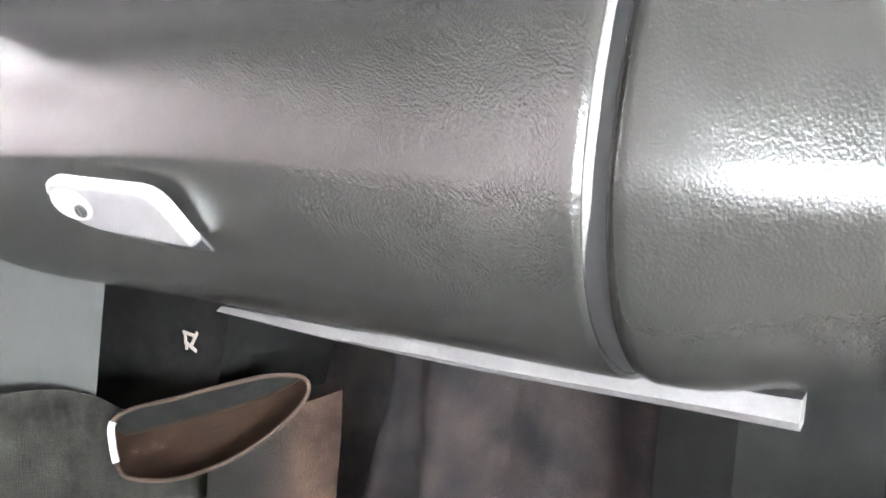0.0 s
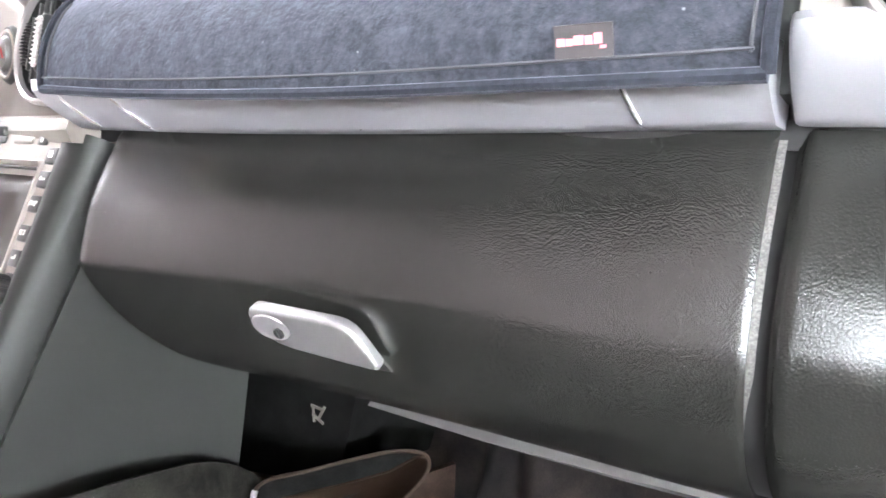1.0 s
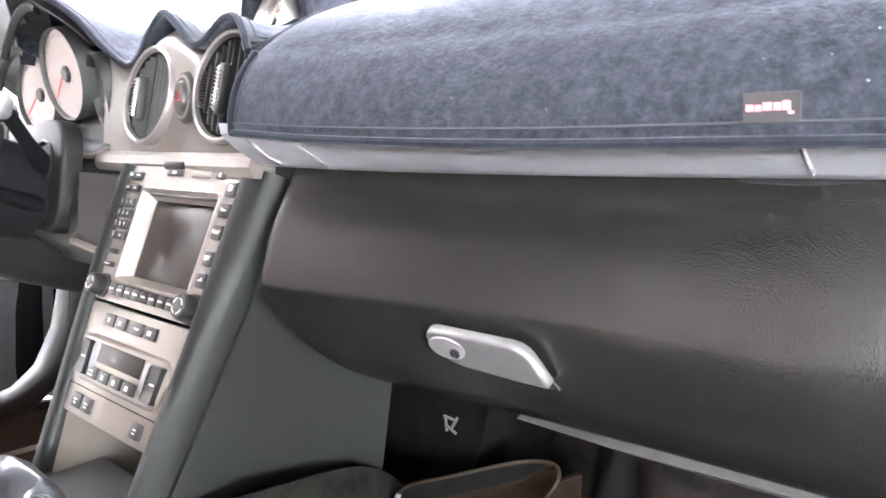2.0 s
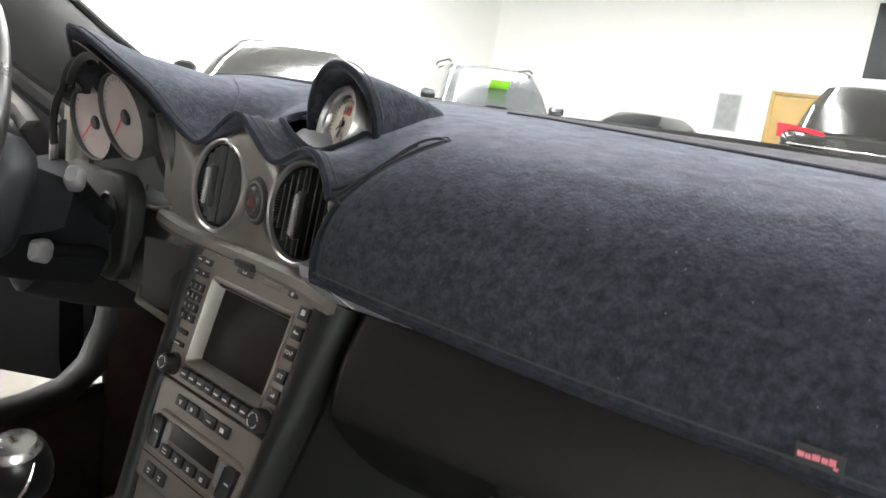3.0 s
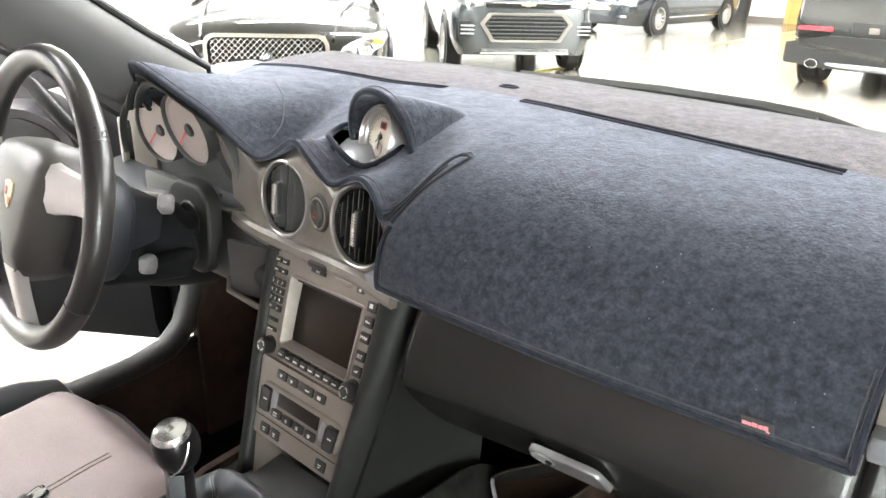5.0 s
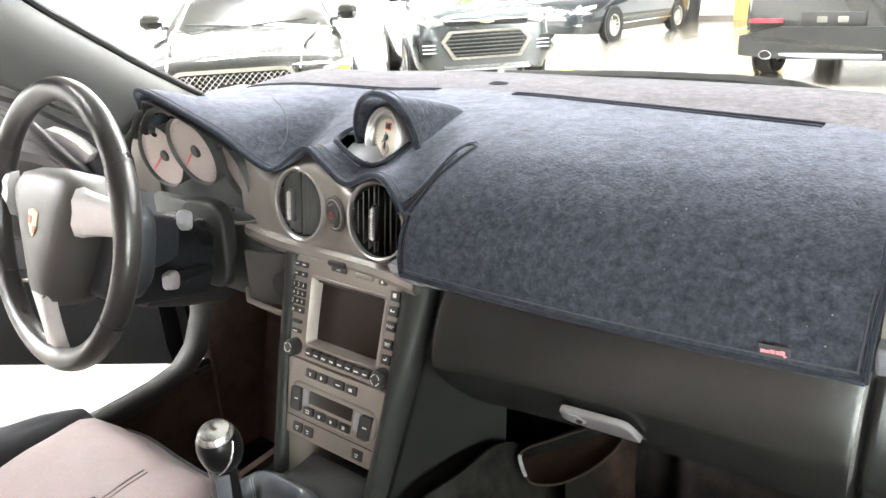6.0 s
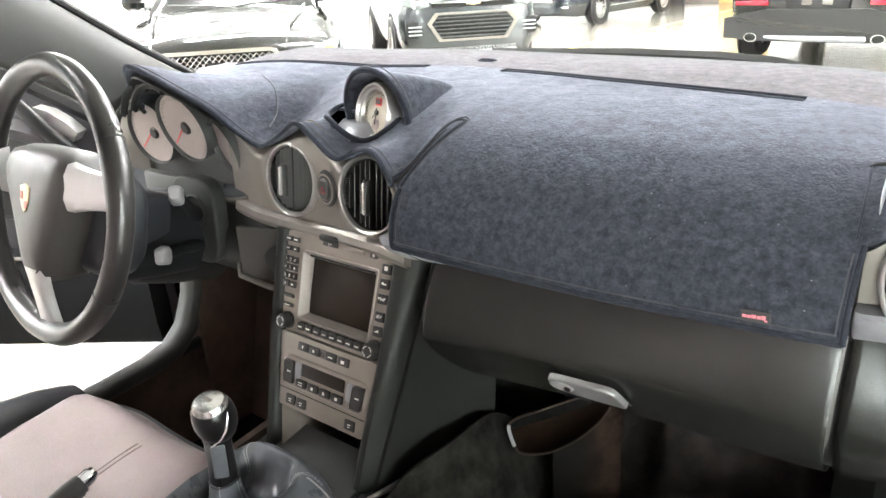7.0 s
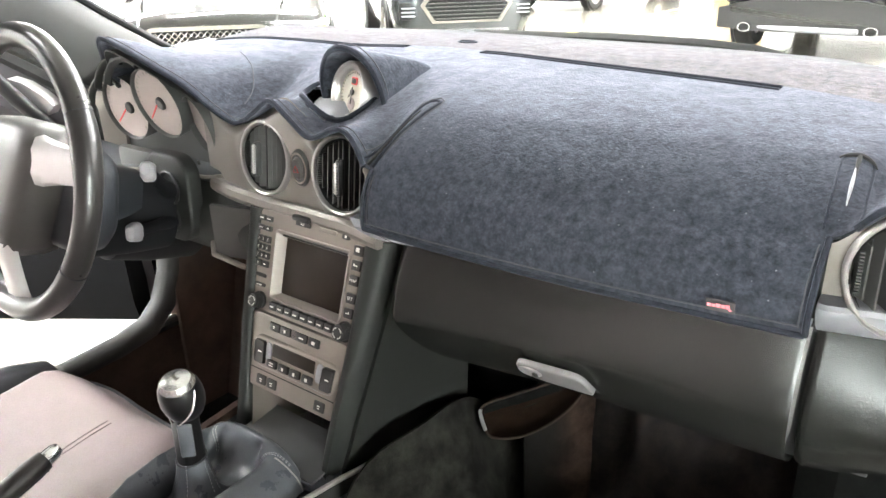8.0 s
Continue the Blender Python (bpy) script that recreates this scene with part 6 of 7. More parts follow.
# ---- instrument cluster ----
cluster = thing("instrument_cluster", "three round cream dials in a dark binnacle", "instruments", (-0.36, 0.04, 0.79))
part("binnacle", loft([[(x, y, z) for x, z in ((-0.545, 0.72), (-0.55, 0.85), (-0.50, 0.895 + k), (-0.44, 0.93 + k), (-0.36, 0.948 + k), (-0.28, 0.925 + k), (-0.22, 0.88 + k), (-0.20, 0.84), (-0.21, 0.72))] for y, k in ((0.085, -0.012), (0.09, -0.012))]), M_PILLAR, cluster, angle=50)


def dial(x, y, z, r, lean, name, deep=0.003, nod=15):
    m = Matrix.Translation((x, y, z)) @ Matrix.Rotation(radians(lean), 4, "Z") @ Matrix.Rotation(radians(nod), 4, "X") @ basis((0, 0, 0), (1, 0, 0), (0, 0.0, 1.0), (0, -1.0, 0.0))
    d = part(name, lathe([(r * 1.0, -0.03), (r * 1.05, -0.03), (r * 1.05, 0.0), (r * 1.035, 0.003), (r * 1.01, 0.002), (r * 0.99, -deep), (r, -0.035)], 48, m), M_PILLAR, cluster, "dark grey dial tube")
    part("dial_face", lathe([(r * 0.99, -deep), (0, -deep)], 40, m), M_DIAL, d, "cream dial face")
    ticks = []
    for k in range(27):
        a = radians(225 - 270 * k / 26)
        ticks.append(rbox((0.0007, r * (0.06 if k % 2 else 0.10), 0.0006), 0, m @ Matrix.Rotation(a - math.pi / 2, 4, "Z") @ pose(0, r * 0.88, 0.0006 - deep)))
    part("dial_ticks", join(*ticks), M_FASCIA, d, "grey scale marks")
    return d, m


dl, ml = dial(-0.462, 0.045, 0.8490, 0.0495, 5, "left_dial", nod=9)
dm, mm_ = dial(-0.357, 0.035, 0.8680, 0.0530, 0, "middle_dial")
dr, mr = dial(-0.272, 0.043, 0.8450, 0.042, -15, "right_dial", 0.006)
for d, m, r in ((dl, ml, 0.049), (dm, mm_, 0.0525)):
    part("needle_hub", lathe([(r * 0.20, -0.005), (r * 0.19, -0.001), (r * 0.14, 0.001), (0, 0.001)], 24, m @ pose(r * 0.1, 0, 0)), M_BLACK, d)
    part("needle", rbox((0.0022, r * 0.78, 0.0012), 0.0004, m @ Matrix.Rotation(radians(130), 4, "Z") @ pose(0, r * 0.42, 0.0)), M_RED, d, "red needle")
    part("odometer", rbox((r * 0.36, r * 0.18, 0.001), 0.0003, m @ pose(0.0, -r * 0.62, -0.005)), M_LCD, d)
part("sub_dial", lathe([(0.014, -0.0045), (0.0135, -0.0035), (0, -0.0035)], 24, ml @ pose(0.014, -0.027, 0)), M_FACE, dl)
part("liner", sheet(lambda x, r: (x + 0.010 * smooth((-0.42 - x) / 0.06), curve_at(FRONT, x)[0] + 0.004 + r, cover_z(x, curve_at(FRONT, x)[0] + r) - 0.016), span(-0.425, -0.22, 40), [0.0, 0.01, 0.03, 0.045]), M_BLACK, cluster, "black lining of the hood", angle=70, solid=0.002, out=(0, 0, 1))
# three scalloped rims that step back under the hood
for dx, dz, r, yy, a0, a1 in ((-0.452, 0.838, 0.062, 0.016, 60, 205), (-0.400, 0.872, 0.060, 0.004, 75, 165), (-0.352, 0.880, 0.058, -0.008, 60, 160)):
    part("hood_rim", tube([(dx + r * math.cos(a), yy, dz + r * math.sin(a)) for a in span(radians(a0), radians(a1), 24)], 0.0035, 8, flat=1.6), M_VINYL_SMOOTH, cluster, "dark scalloped rim")
PANEL_TOP = [(-0.60, 0.782), (-0.46, 0.779), (-0.36, 0.792), (-0.27, 0.786), (-0.20, 0.800), (-0.15, 0.805)]


def under_dials(x, t, fall):
    near = (0.055 * t + 0.01 * math.sin(math.pi * t)) * (1 - 0.75 * smooth((x + 0.36) / 0.08))
    return (x, 0.048 - near, curve_at(PANEL_TOP, x)[0] + 0.003 - fall * t)


part("lower_panel", sheet(lambda x, t: under_dials(x, t, 0.016), span(-0.60, -0.222, 40), span(0, 1, 8)), M_COWL, cluster, "dark grey panel under the dials", angle=60, solid=0.004)
part("panel_edge", tube([Vector(under_dials(x, 1.0, 0.016)) + Vector((0, 0, -0.002)) for x in span(-0.60, -0.222, 40)], 0.0028, 8, flat=1.3), M_FASCIA, cluster, "pale grey rounded edge")
part("knee_panel", sheet(lambda x, t: (x, under_dials(x, 1.0, 0.016)[1] + 0.004 + 0.02 * t, under_dials(x, 1.0, 0.016)[2] - 0.003 - 0.05 * t), span(-0.60, -0.222, 40), span(0, 1, 4)), M_COWL, cluster, "dark panel behind the column", angle=60, solid=0.003)
part("screw", lathe([(0, 0.002), (0.003, 0.0015), (0.0035, 0)], 12, basis((-0.241, 0.012, 0.802), (1, 0, 0), (0, 0, -1), (0, -1, 0))), M_BLACK, cluster)

# ---- stopwatch on the dashboard ----
clock = thing("dashboard_stopwatch", "round stopwatch with ivory face in silver housing", "clock", (-0.008, 0.085, 0.89))
km = Matrix.Translation((-0.011, 0.101, 0.9060)) @ Matrix.Diagonal((1.10, 1.10, 1.10, 1)) @ Matrix.Rotation(radians(-14), 4, "Z") @ basis((0, 0, 0), (1, 0, 0), (0, 0.25, 0.968), (0, -0.968, 0.25))
part("housing", lathe([(0.0295, 0.010), (0.0315, 0.011), (0.0345, 0.004), (0.0365, -0.012), (0.034, -0.035), (0.02, -0.05), (0, -0.052)], 40, km), M_SILVER, clock, "satin silver housing")
part("bezel", lathe([(0.0345, 0.004), (0.0345, 0.0125), (0.0328, 0.0160), (0.0305, 0.0158), (0.0290, 0.0128), (0.0262, 0.0118), (0.0254, 0.0105), (0.0252, 0.005)], 40, km), M_SILVER, clock, "polished bezel")
part("dial_face", lathe([(0.0256, 0.007), (0, 0.007)], 36, km), M_CLOCKFACE, clock, "ivory dial")
part("digital_window", rbox((0.0115, 0.0085, 0.0012), 0.0006, km @ pose(0.001, 0.0125, 0.0078)), M_RED, clock, "red rimmed digital window")
part("digital_display", rbox((0.0090, 0.0058, 0.0012), 0.0004, km @ pose(0.001, 0.0125, 0.0083)), M_BLACK, clock)
part("sub_dial", lathe([(0.0070, 0.0074), (0.0066, 0.0082), (0.0055, 0.0080), (0, 0.0080)], 24, km @ pose(0.0, -0.0135, 0)), M_DIAL, clock, "small lower dial")
part("hub", lathe([(0.0032, 0.0075), (0.0028, 0.0098), (0, 0.0100)], 16, km), M_BLACK, clock)
part("pointer", join(rbox((0.0012, 0.019, 0.0008), 0, km @ pose(0, -0.004, 0.0092)), rbox((0.0009, 0.010, 0.0008), 0, km @ Matrix.Rotation(2.4, 4, "Z") @ pose(0, 0.004, 0.0092))), M_BLACK, clock)
part("scale", join(*[rbox((0.0007, 0.0026, 0.0005), 0, km @ Matrix.Rotation(a, 4, "Z") @ pose(0, 0.0222, 0.0074)) for a in span(0, 2 * math.pi * 35 / 36, 35)]), M_BLACK, clock, "dark scale marks")
part("foot", loft([[(cx + rx * math.cos(a), cy + ry * math.sin(a), z) for a in span(0, 2 * math.pi * 31 / 32, 31)] for cx, cy, z, rx, ry in ((-0.048, 0.092, 0.846, 0.046, 0.038), (-0.049, 0.093, 0.868, 0.043, 0.034), (-0.051, 0.097, 0.884, 0.036, 0.029), (-0.053, 0.103, 0.895, 0.025, 0.020))]), M_FOOT, clock, "silver painted foot", angle=60)


# ---- car body round the cabin ----
body = thing("sports_car_body", "dark sports car body shell with both doors open", "car body", (0.0, 0.0, 0.12))
M_BODY = surface("black_sports_car_paint", (0.014, 0.014, 0.015), 0.15, vary=0.1, coarse=3, coat=1.0, rough_vary=0.02)
part("floor_pan", rbox((1.36, 1.75, 0.03), 0.01, (XC, -0.25, 0.175)), M_CARPET, body, "dark carpeted floor")
for s in (1, -1):
    part("sill", loft([[(XC + s * x, y, z) for x, z in ((0.58, 0.19), (0.585, 0.35), (0.60, 0.372), (0.63, 0.376), (0.655, 0.36), (0.70, 0.28), (0.72, 0.10), (0.70, -0.05), (0.60, -0.05))] for y in span(-1.2, 0.55, 16)]), M_PILLAR, body, "grey door sill", angle=50)
    part("sill_seal", tube([(XC + s * 0.612, y, 0.378) for y in span(-1.1, 0.16, 10)], 0.009, 8), M_RUBBER, body)
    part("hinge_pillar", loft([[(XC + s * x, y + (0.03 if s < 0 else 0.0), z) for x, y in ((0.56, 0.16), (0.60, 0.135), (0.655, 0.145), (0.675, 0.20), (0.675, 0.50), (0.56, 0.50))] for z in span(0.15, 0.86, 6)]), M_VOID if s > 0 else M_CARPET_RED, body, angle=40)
    part("windscreen_pillar", loft([[(XC + s * (x0 + x) + (0.10 if s > 0 else 0), y + dy, z + dz) for x, dy, dz in ((-0.058, 0.0, -0.05), (-0.062, 0.02, -0.015), (-0.050, 0.045, 0.008), (-0.022, 0.055, 0.014), (0.004, 0.035, 0.002), (0.010, 0.0, -0.03), (-0.010, -0.02, -0.085), (-0.045, -0.018, -0.085))]
                                   for x0, y, z in ((0.660, 0.33, 0.80), (0.645, 0.20, 0.885), (0.62, 0.06, 0.965), (0.585, -0.10, 1.065), (0.545, -0.25, 1.17), (0.50, -0.36, 1.25))]), M_PILLAR, body, "grey windscreen pillar trim", angle=60)
    part("pillar_seal", tube([(XC + s * (x0 - 0.024) + (0.10 if s > 0 else 0), y + 0.064, z + 0.014) for x0, y, z in ((0.660, 0.33, 0.80), (0.645, 0.20, 0.885), (0.62, 0.06, 0.965), (0.585, -0.10, 1.065), (0.545, -0.25, 1.17), (0.50, -0.36, 1.25))], 0.007, 8), M_RUBBER, body, "black screen seal")
part("door_opening_trim", tube([(-0.602, -1.0, 0.376), (-0.602, -0.10, 0.378), (-0.600, 0.02, 0.386), (-0.596, 0.080, 0.402), (-0.592, 0.118, 0.440), (-0.589, 0.142, 0.505), (-0.586, 0.152, 0.60), (-0.584, 0.152, 0.74)], [0.020, 0.020, 0.022, 0.024, 0.024, 0.023, 0.022, 0.020], 14), M_PILLAR, body, "grey moulded door opening trim", angle=70)
part("sill_carpet", sheet(lambda y, z: (-0.586 + 0.004 * math.sin(y * 14), y, z), span(-1.0, 0.14, 16), span(0.19, 0.384, 6)), M_CARPET_RED, body, "brown carpeted sill side", solid=0.004, out=(1, 0, 0))
part("roof_header", loft([[(XC + x, -0.36 - 0.05 * (1 - (x / 0.5) ** 2) * -1 + dy, 1.255 + dz + 0.02 * (1 - (x / 0.5) ** 2)) for dy, dz in ((0.03, 0.0), (0.02, 0.025), (-0.06, 0.035), (-0.08, 0.0))] for x in span(-0.52, 0.52, 12)]), M_LINER, body, angle=50)
part("roof", sheet(lambda x, y: (XC + x, y, 1.285 + 0.03 * (1 - (x / 0.55) ** 2) - 0.05 * smooth((-0.75 - y) / 0.4)), span(-0.54, 0.54, 10), span(-1.15, -0.36, 8)), M_LINER, body, "black lining of the roof", solid=0.02, out=(0, 0, 1))
# out of view, driver's side only: hung low to keep glare off the glovebox
part("roof_side", sheet(lambda t, y: (XC - 0.54 - 0.06 * smooth(t) - 0.02 * t, y, 1.30 - 0.26 * t - 0.05 * smooth((-0.75 - y) / 0.4)), span(0, 1, 8), span(-1.15, -0.37, 8)), M_LINER, body, "unseen black roof side that blocks light from the driver's window", solid=0.02, out=(-1, 0, 0))
part("bulkhead", rbox((1.30, 0.05, 1.10), 0.02, (XC, -1.15, 0.72)), M_BROWN_WALL, body, "brown carpeted bulkhead")
part("firewall", sheet(lambda x, t: (x, 0.44 + 0.06 * t - 0.22 * smooth((0.30 - t) / 0.30) - (0.10 + 0.020 * math.sin(38 * x + 4 * t + 2 * noise.noise(Vector((x * 6, t * 2, 0.7)))) + 0.012 * math.sin(71 * x - 3 * t)) * smooth((x - 0.16) / 0.08), 0.19 + 0.60 * t), span(-0.60, 0.62, 150), span(0, 1, 30)), M_FOLDS, body, "grey felt lining of the firewall in soft folds", angle=80, solid=0.006, out=(0, -1, 0))
part("cowl", sheet(lambda x, t: (x, screen_foot(x) + 0.012 + 0.16 * t, 0.918 - 0.012 * t - 0.12 * t * t), span(-0.66, 0.66, 30), span(0, 1, 6)), M_BLACK, body, "black windscreen cowl", solid=0.006, out=(0, 0, 1))
part("bonnet", sheet(lambda x, t: (x, screen_foot(x) * 0.6 + 0.33 + 0.80 * t, 0.865 - 0.05 * t - 0.20 * t * t + 0.05 * math.exp(-((abs(x) - 0.58) / 0.13) ** 2) * (1 - 0.2 * t)), span(-0.78, 0.78, 40), span(0, 1, 14)), M_BODY, body, "glossy black bonnet", angle=60, solid=0.01, out=(0, 0, 1))


def nose(y):
    """Half width, top edge and underside of the car's front end."""
    t = (y - 0.52) / 1.02
    return 0.86 - 0.03 * t - 0.30 * smooth((t - 0.55) / 0.45) ** 2, 0.80 - 0.10 * t - 0.28 * t ** 3, -0.04 + 0.10 * smooth((t - 0.8) / 0.2)


def tail(y):
    t = (-1.20 - y) / 1.25
    return 0.87 - 0.26 * smooth((t - 0.5) / 0.5) ** 2, 0.88 - 0.06 * t - 0.30 * t ** 4, -0.04 + 0.16 * smooth((t - 0.6) / 0.4)


def hull(fn, y):
    w, top, low = fn(y)
    half = [(0.0, top), (w * 0.55, top), (w * 0.84, top - 0.005), (w * 0.96, top - 0.07), (w, top - 0.20), (w * 0.99, low + 0.18), (w * 0.95, low + 0.02), (w * 0.88, low)]
    return [(XC - x, y, z) for x, z in half[1:]][::-1] + [(XC + x, y, z) for x, z in half]


part("front_end", loft([hull(nose, y) for y in span(0.52, 1.54, 18)]), M_BODY, body, "glossy black front end", angle=50)
part("rear_end", loft([hull(tail, y) for y in span(-1.20, -2.45, 18)]), M_BODY, body, "glossy black rear end", angle=50)
for y in (0.80, -1.66):
    for s in (1, -1):
        tyre, rim_, disc = wheel_bm(0.315, 0.235, 10)
        mm = pose(XC + s * 0.775, y, GROUND + 0.315, 0, 0, 0 if s > 0 else 180)
        w = part("wheel", placed(tyre, mm), M_TYRE, body, "black tyre")
        part("rim", placed(rim_, mm), M_SILVER, w, "silver spoked rim")
        part("brake_disc", placed(disc, mm), M_DEEP, w)
        part("wheel_arch", lathe([(0.33, -0.02), (0.36, -0.02), (0.36, 0.012), (0.33, 0.012), (0.33, -0.02)], 32, pose(XC + s * 0.872, y, GROUND + 0.315, 0, 90 * s, 0)), M_BLACK, body)
for s in (1, -1):
    lamp = part("headlight", loft([[(XC + s * (0.60 + 0.10 * k * math.cos(a)), 1.24 + 0.15 * k * math.sin(a), nose(1.24)[1] + z - 0.10 * k * math.sin(a)) for a in span(0, 2 * math.pi * 19 / 20, 19)] for k, z in ((1.0, -0.02), (0.95, 0.012), (0.5, 0.024))]), M_LENS, body, "clear oval headlight")
    part("tail_lamp", loft([[(XC + s * (0.62 + 0.13 * k * math.cos(a)), -2.30 - d, 0.55 + 0.06 * k * math.sin(a)) for a in span(0, 2 * math.pi * 19 / 20, 19)] for k, d in ((1.0, 0.0), (0.96, 0.12), (0.6, 0.135))]), M_TAIL, body, "red tail lamp")
for s in (1, -1):
    part("washer_jet", rbox((0.03, 0.015, 0.012), 0.004, (XC + s * 0.28, 0.60, 0.886)), M_BLACK, body)


def wiper(points, name="wiper"):
    w = part(name, tube(points, 0.0056, 8, flat=0.7), M_BLACK, body, "black windscreen wiper")
    part("blade", tube([Vector(p) + Vector((0.0, -0.012, -0.002)) for p in points[1:]], 0.004, 6), M_RUBBER, w)


wiper([(0.44, screen_foot(0.44) + 0.045, 0.926), (0.365, screen_foot(0.365) + 0.030, 0.941), (0.29, screen_foot(0.29) + 0.026, 0.944), (0.15, screen_foot(0.15) + 0.020, 0.943), (-0.10, screen_foot(-0.1) + 0.014, 0.937)])
wiper([(0.05, screen_foot(0.05) + 0.05, 0.918), (-0.02, screen_foot(0.0) + 0.025, 0.928), (-0.25, screen_foot(-0.25) + 0.015, 0.934), (-0.45, screen_foot(-0.45) + 0.012, 0.930)])

wind = thing("windscreen", "clear curved windscreen glass", "windscreen", (XC, 0.4, 0.93), kind="structure")
wg = part("pane", sheet(lambda u, t: (XC + u * (0.615 - 0.12 * t), screen_foot(XC + u * 0.60) + 0.003 + (-0.35 - screen_foot(XC + u * 0.60) + 0.05 * (1 - u * u)) * t, 0.922 + 0.325 * t + 0.02 * math.sin(math.pi * t)), span(-1, 1, 20), span(0, 1, 12)), M_WIND, wind, angle=80)
wg.visible_shadow = False

# ---- the two doors, swung open ----
def open_door(s, deg, label):
    """A door hinged at its front edge: s is -1 for the driver's side, 1 for the passenger's."""
    hinge = Vector((XC + s * 0.669, 0.185, 0.0))
    along = Vector((s * math.sin(radians(deg)), -math.cos(radians(deg)), 0))
    inward = Vector((-s * math.cos(radians(deg)), -math.sin(radians(deg)), 0))
    d = thing(("passenger" if s > 0 else "driver") + "_door", label, "car door", (hinge.x, hinge.y, 0.36))

    def dpt(a, z, k=0.0):
        """A point on the door: a along it from the hinge, k towards the cabin."""
        return hinge + along * a + inward * k + Vector((0, 0, z))

    def belt(a):
        return 0.775 + 0.165 * smooth((a + 0.05) / 0.42)

    part("door_shell", loft([[dpt(a, z, k) for z, k in ((0.36, -0.02), (0.37, -0.10), (0.60, -0.135), (belt(a), -0.10), (belt(a), -0.03), (0.55, -0.01))] for a in span(0.0, 1.05, 10)]), M_BODY, d, "black painted outer skin", angle=50)
    part("trim_panel", sheet(lambda a, t: dpt(a, 0.375 + (belt(a) - 0.375) * t, 0.03 * math.sin(math.pi * t) ** 0.7), span(0.01, 1.02, 24), span(0, 1, 16)), M_DOORPANEL, d, "lavender grey inner trim", angle=60)
    part("window_seal", tube([dpt(a, belt(a) + 0.004, -0.006) for a in span(0, 1.03, 12)], 0.018, 8), M_RUBBER, d)
    part("door_pull", tube([dpt(0.128, 0.745, 0.040), dpt(0.143, 0.783, 0.060), dpt(0.182, 0.829, 0.066), dpt(0.226, 0.876, 0.062), dpt(0.29, 0.905, 0.045)], [0.010, 0.013, 0.014, 0.013, 0.008], 12), M_BLACK, d, "curved black door pull")
    part("pull_cup", loft([[dpt(a + 0.5 * (z - 0.83) * 0.0, z, k) for a, z in ((0.128, 0.815), (0.150, 0.838), (0.178, 0.857), (0.206, 0.866), (0.190, 0.842), (0.165, 0.818), (0.142, 0.798))] for k in (0.015, 0.044, 0.048)]), M_SPOKE, d, "bright lavender silver handle cup", angle=50)
    part("door_bin", loft([[dpt(a, z, k) for z, k in ((0.385, 0.02), (0.385, 0.075), (0.43, 0.088), (0.53, 0.092), (0.575, 0.084), (0.580, 0.02))] for a in span(0.03, 0.72, 12)]), M_SHROUD, d, "black door bin", angle=50)
    part("bin_edge", tube([dpt(a, 0.578 - 0.03 * smooth((a - 0.4) / 0.3), 0.085) for a in span(0.03, 0.72, 16)], 0.004, 8), M_FASCIA, d, "pale rounded edge of the bin")
    part("arm_rest", loft([[dpt(0.275 + 0.135 * q * math.cos(t), 0.742 + 0.100 * q * math.sin(t), k) for t in span(0, 2 * math.pi * 27 / 28, 27)] for q, k in ((1.0, 0.018), (0.97, 0.050), (0.88, 0.060), (0.80, 0.058))]), M_DOORPANEL, d, "rounded lavender grey arm rest", angle=50)
    part("speaker", lathe([(0.105, 0.0), (0.104, 0.004), (0.090, 0.007), (0, 0.005)], 32, basis(dpt(0.278, 0.735, 0.056), along, (0, 0, 0.74), inward)), M_BLACK, d, "dark oval speaker grille")
    part("mirror_corner", prism([(0, 0), (0.10, 0.02), (0.08, 0.05), (0.02, 0.10)], 0.02, 0.004, basis(dpt(0.0, 0.78, -0.02), along, (0, 0, 1), inward)), M_BLACK, d)
    part("lower_pocket", loft([[dpt(a, z, k) for z, k in ((0.40, 0.0), (0.40, 0.05), (0.50, 0.06), (0.51, 0.02))] for a in span(0.22, 0.82, 6)]), M_PILLAR, d, "grey door pocket")


open_door(-1, 56, "open driver's door with lavender grey trim panel")
open_door(1, 78, "open passenger's door with lavender grey trim panel")

# ---- left-hand dashboard underside and driver's footwell ----
knee = thing("driver_knee_panel", "dark knee panel under the steering column", "knee panel", (-0.35, 0.05, 0.66))
part("panel", sheet(lambda x, t: (x, 0.035 - 0.030 * math.sin(math.pi * min(1, t * 1.1)) + 0.10 * max(0, t - 0.75), 0.765 - 0.125 * t), span(-0.62, -0.135, 30), span(0, 1, 12)), M_VINYL_SMOOTH, knee, angle=60, solid=0.01, out=(0, -1, 0))
part("pale_edge", tube([(-0.225, 0.005, 0.688), (-0.205, -0.010, 0.680), (-0.15, -0.004, 0.672), (-0.136, 0.002, 0.670)], 0.004, 8), M_FASCIA, knee, "pale grey lower edge")
part("side_cheek", sheet(lambda u, t: (-0.205 + 0.070 * u, -0.006 + 0.02 * u, 0.752 - 0.075 * t), span(0, 1, 6), span(0, 1, 6)), M_PAD, knee, "dark grey inner cheek", solid=0.006)
part("end_vent_ring", lathe([(0.040, 0), (0.046, 0.004), (0.047, 0.010), (0.043, 0.012), (0.040, 0.008), (0.040, 0)], 32, basis((-0.60, 0.06, 0.80), (0.9, -0.4, 0), (0, 0, 1), (-0.4, -0.9, 0.0))), M_SILVER, knee, "silver ring of the end vent")
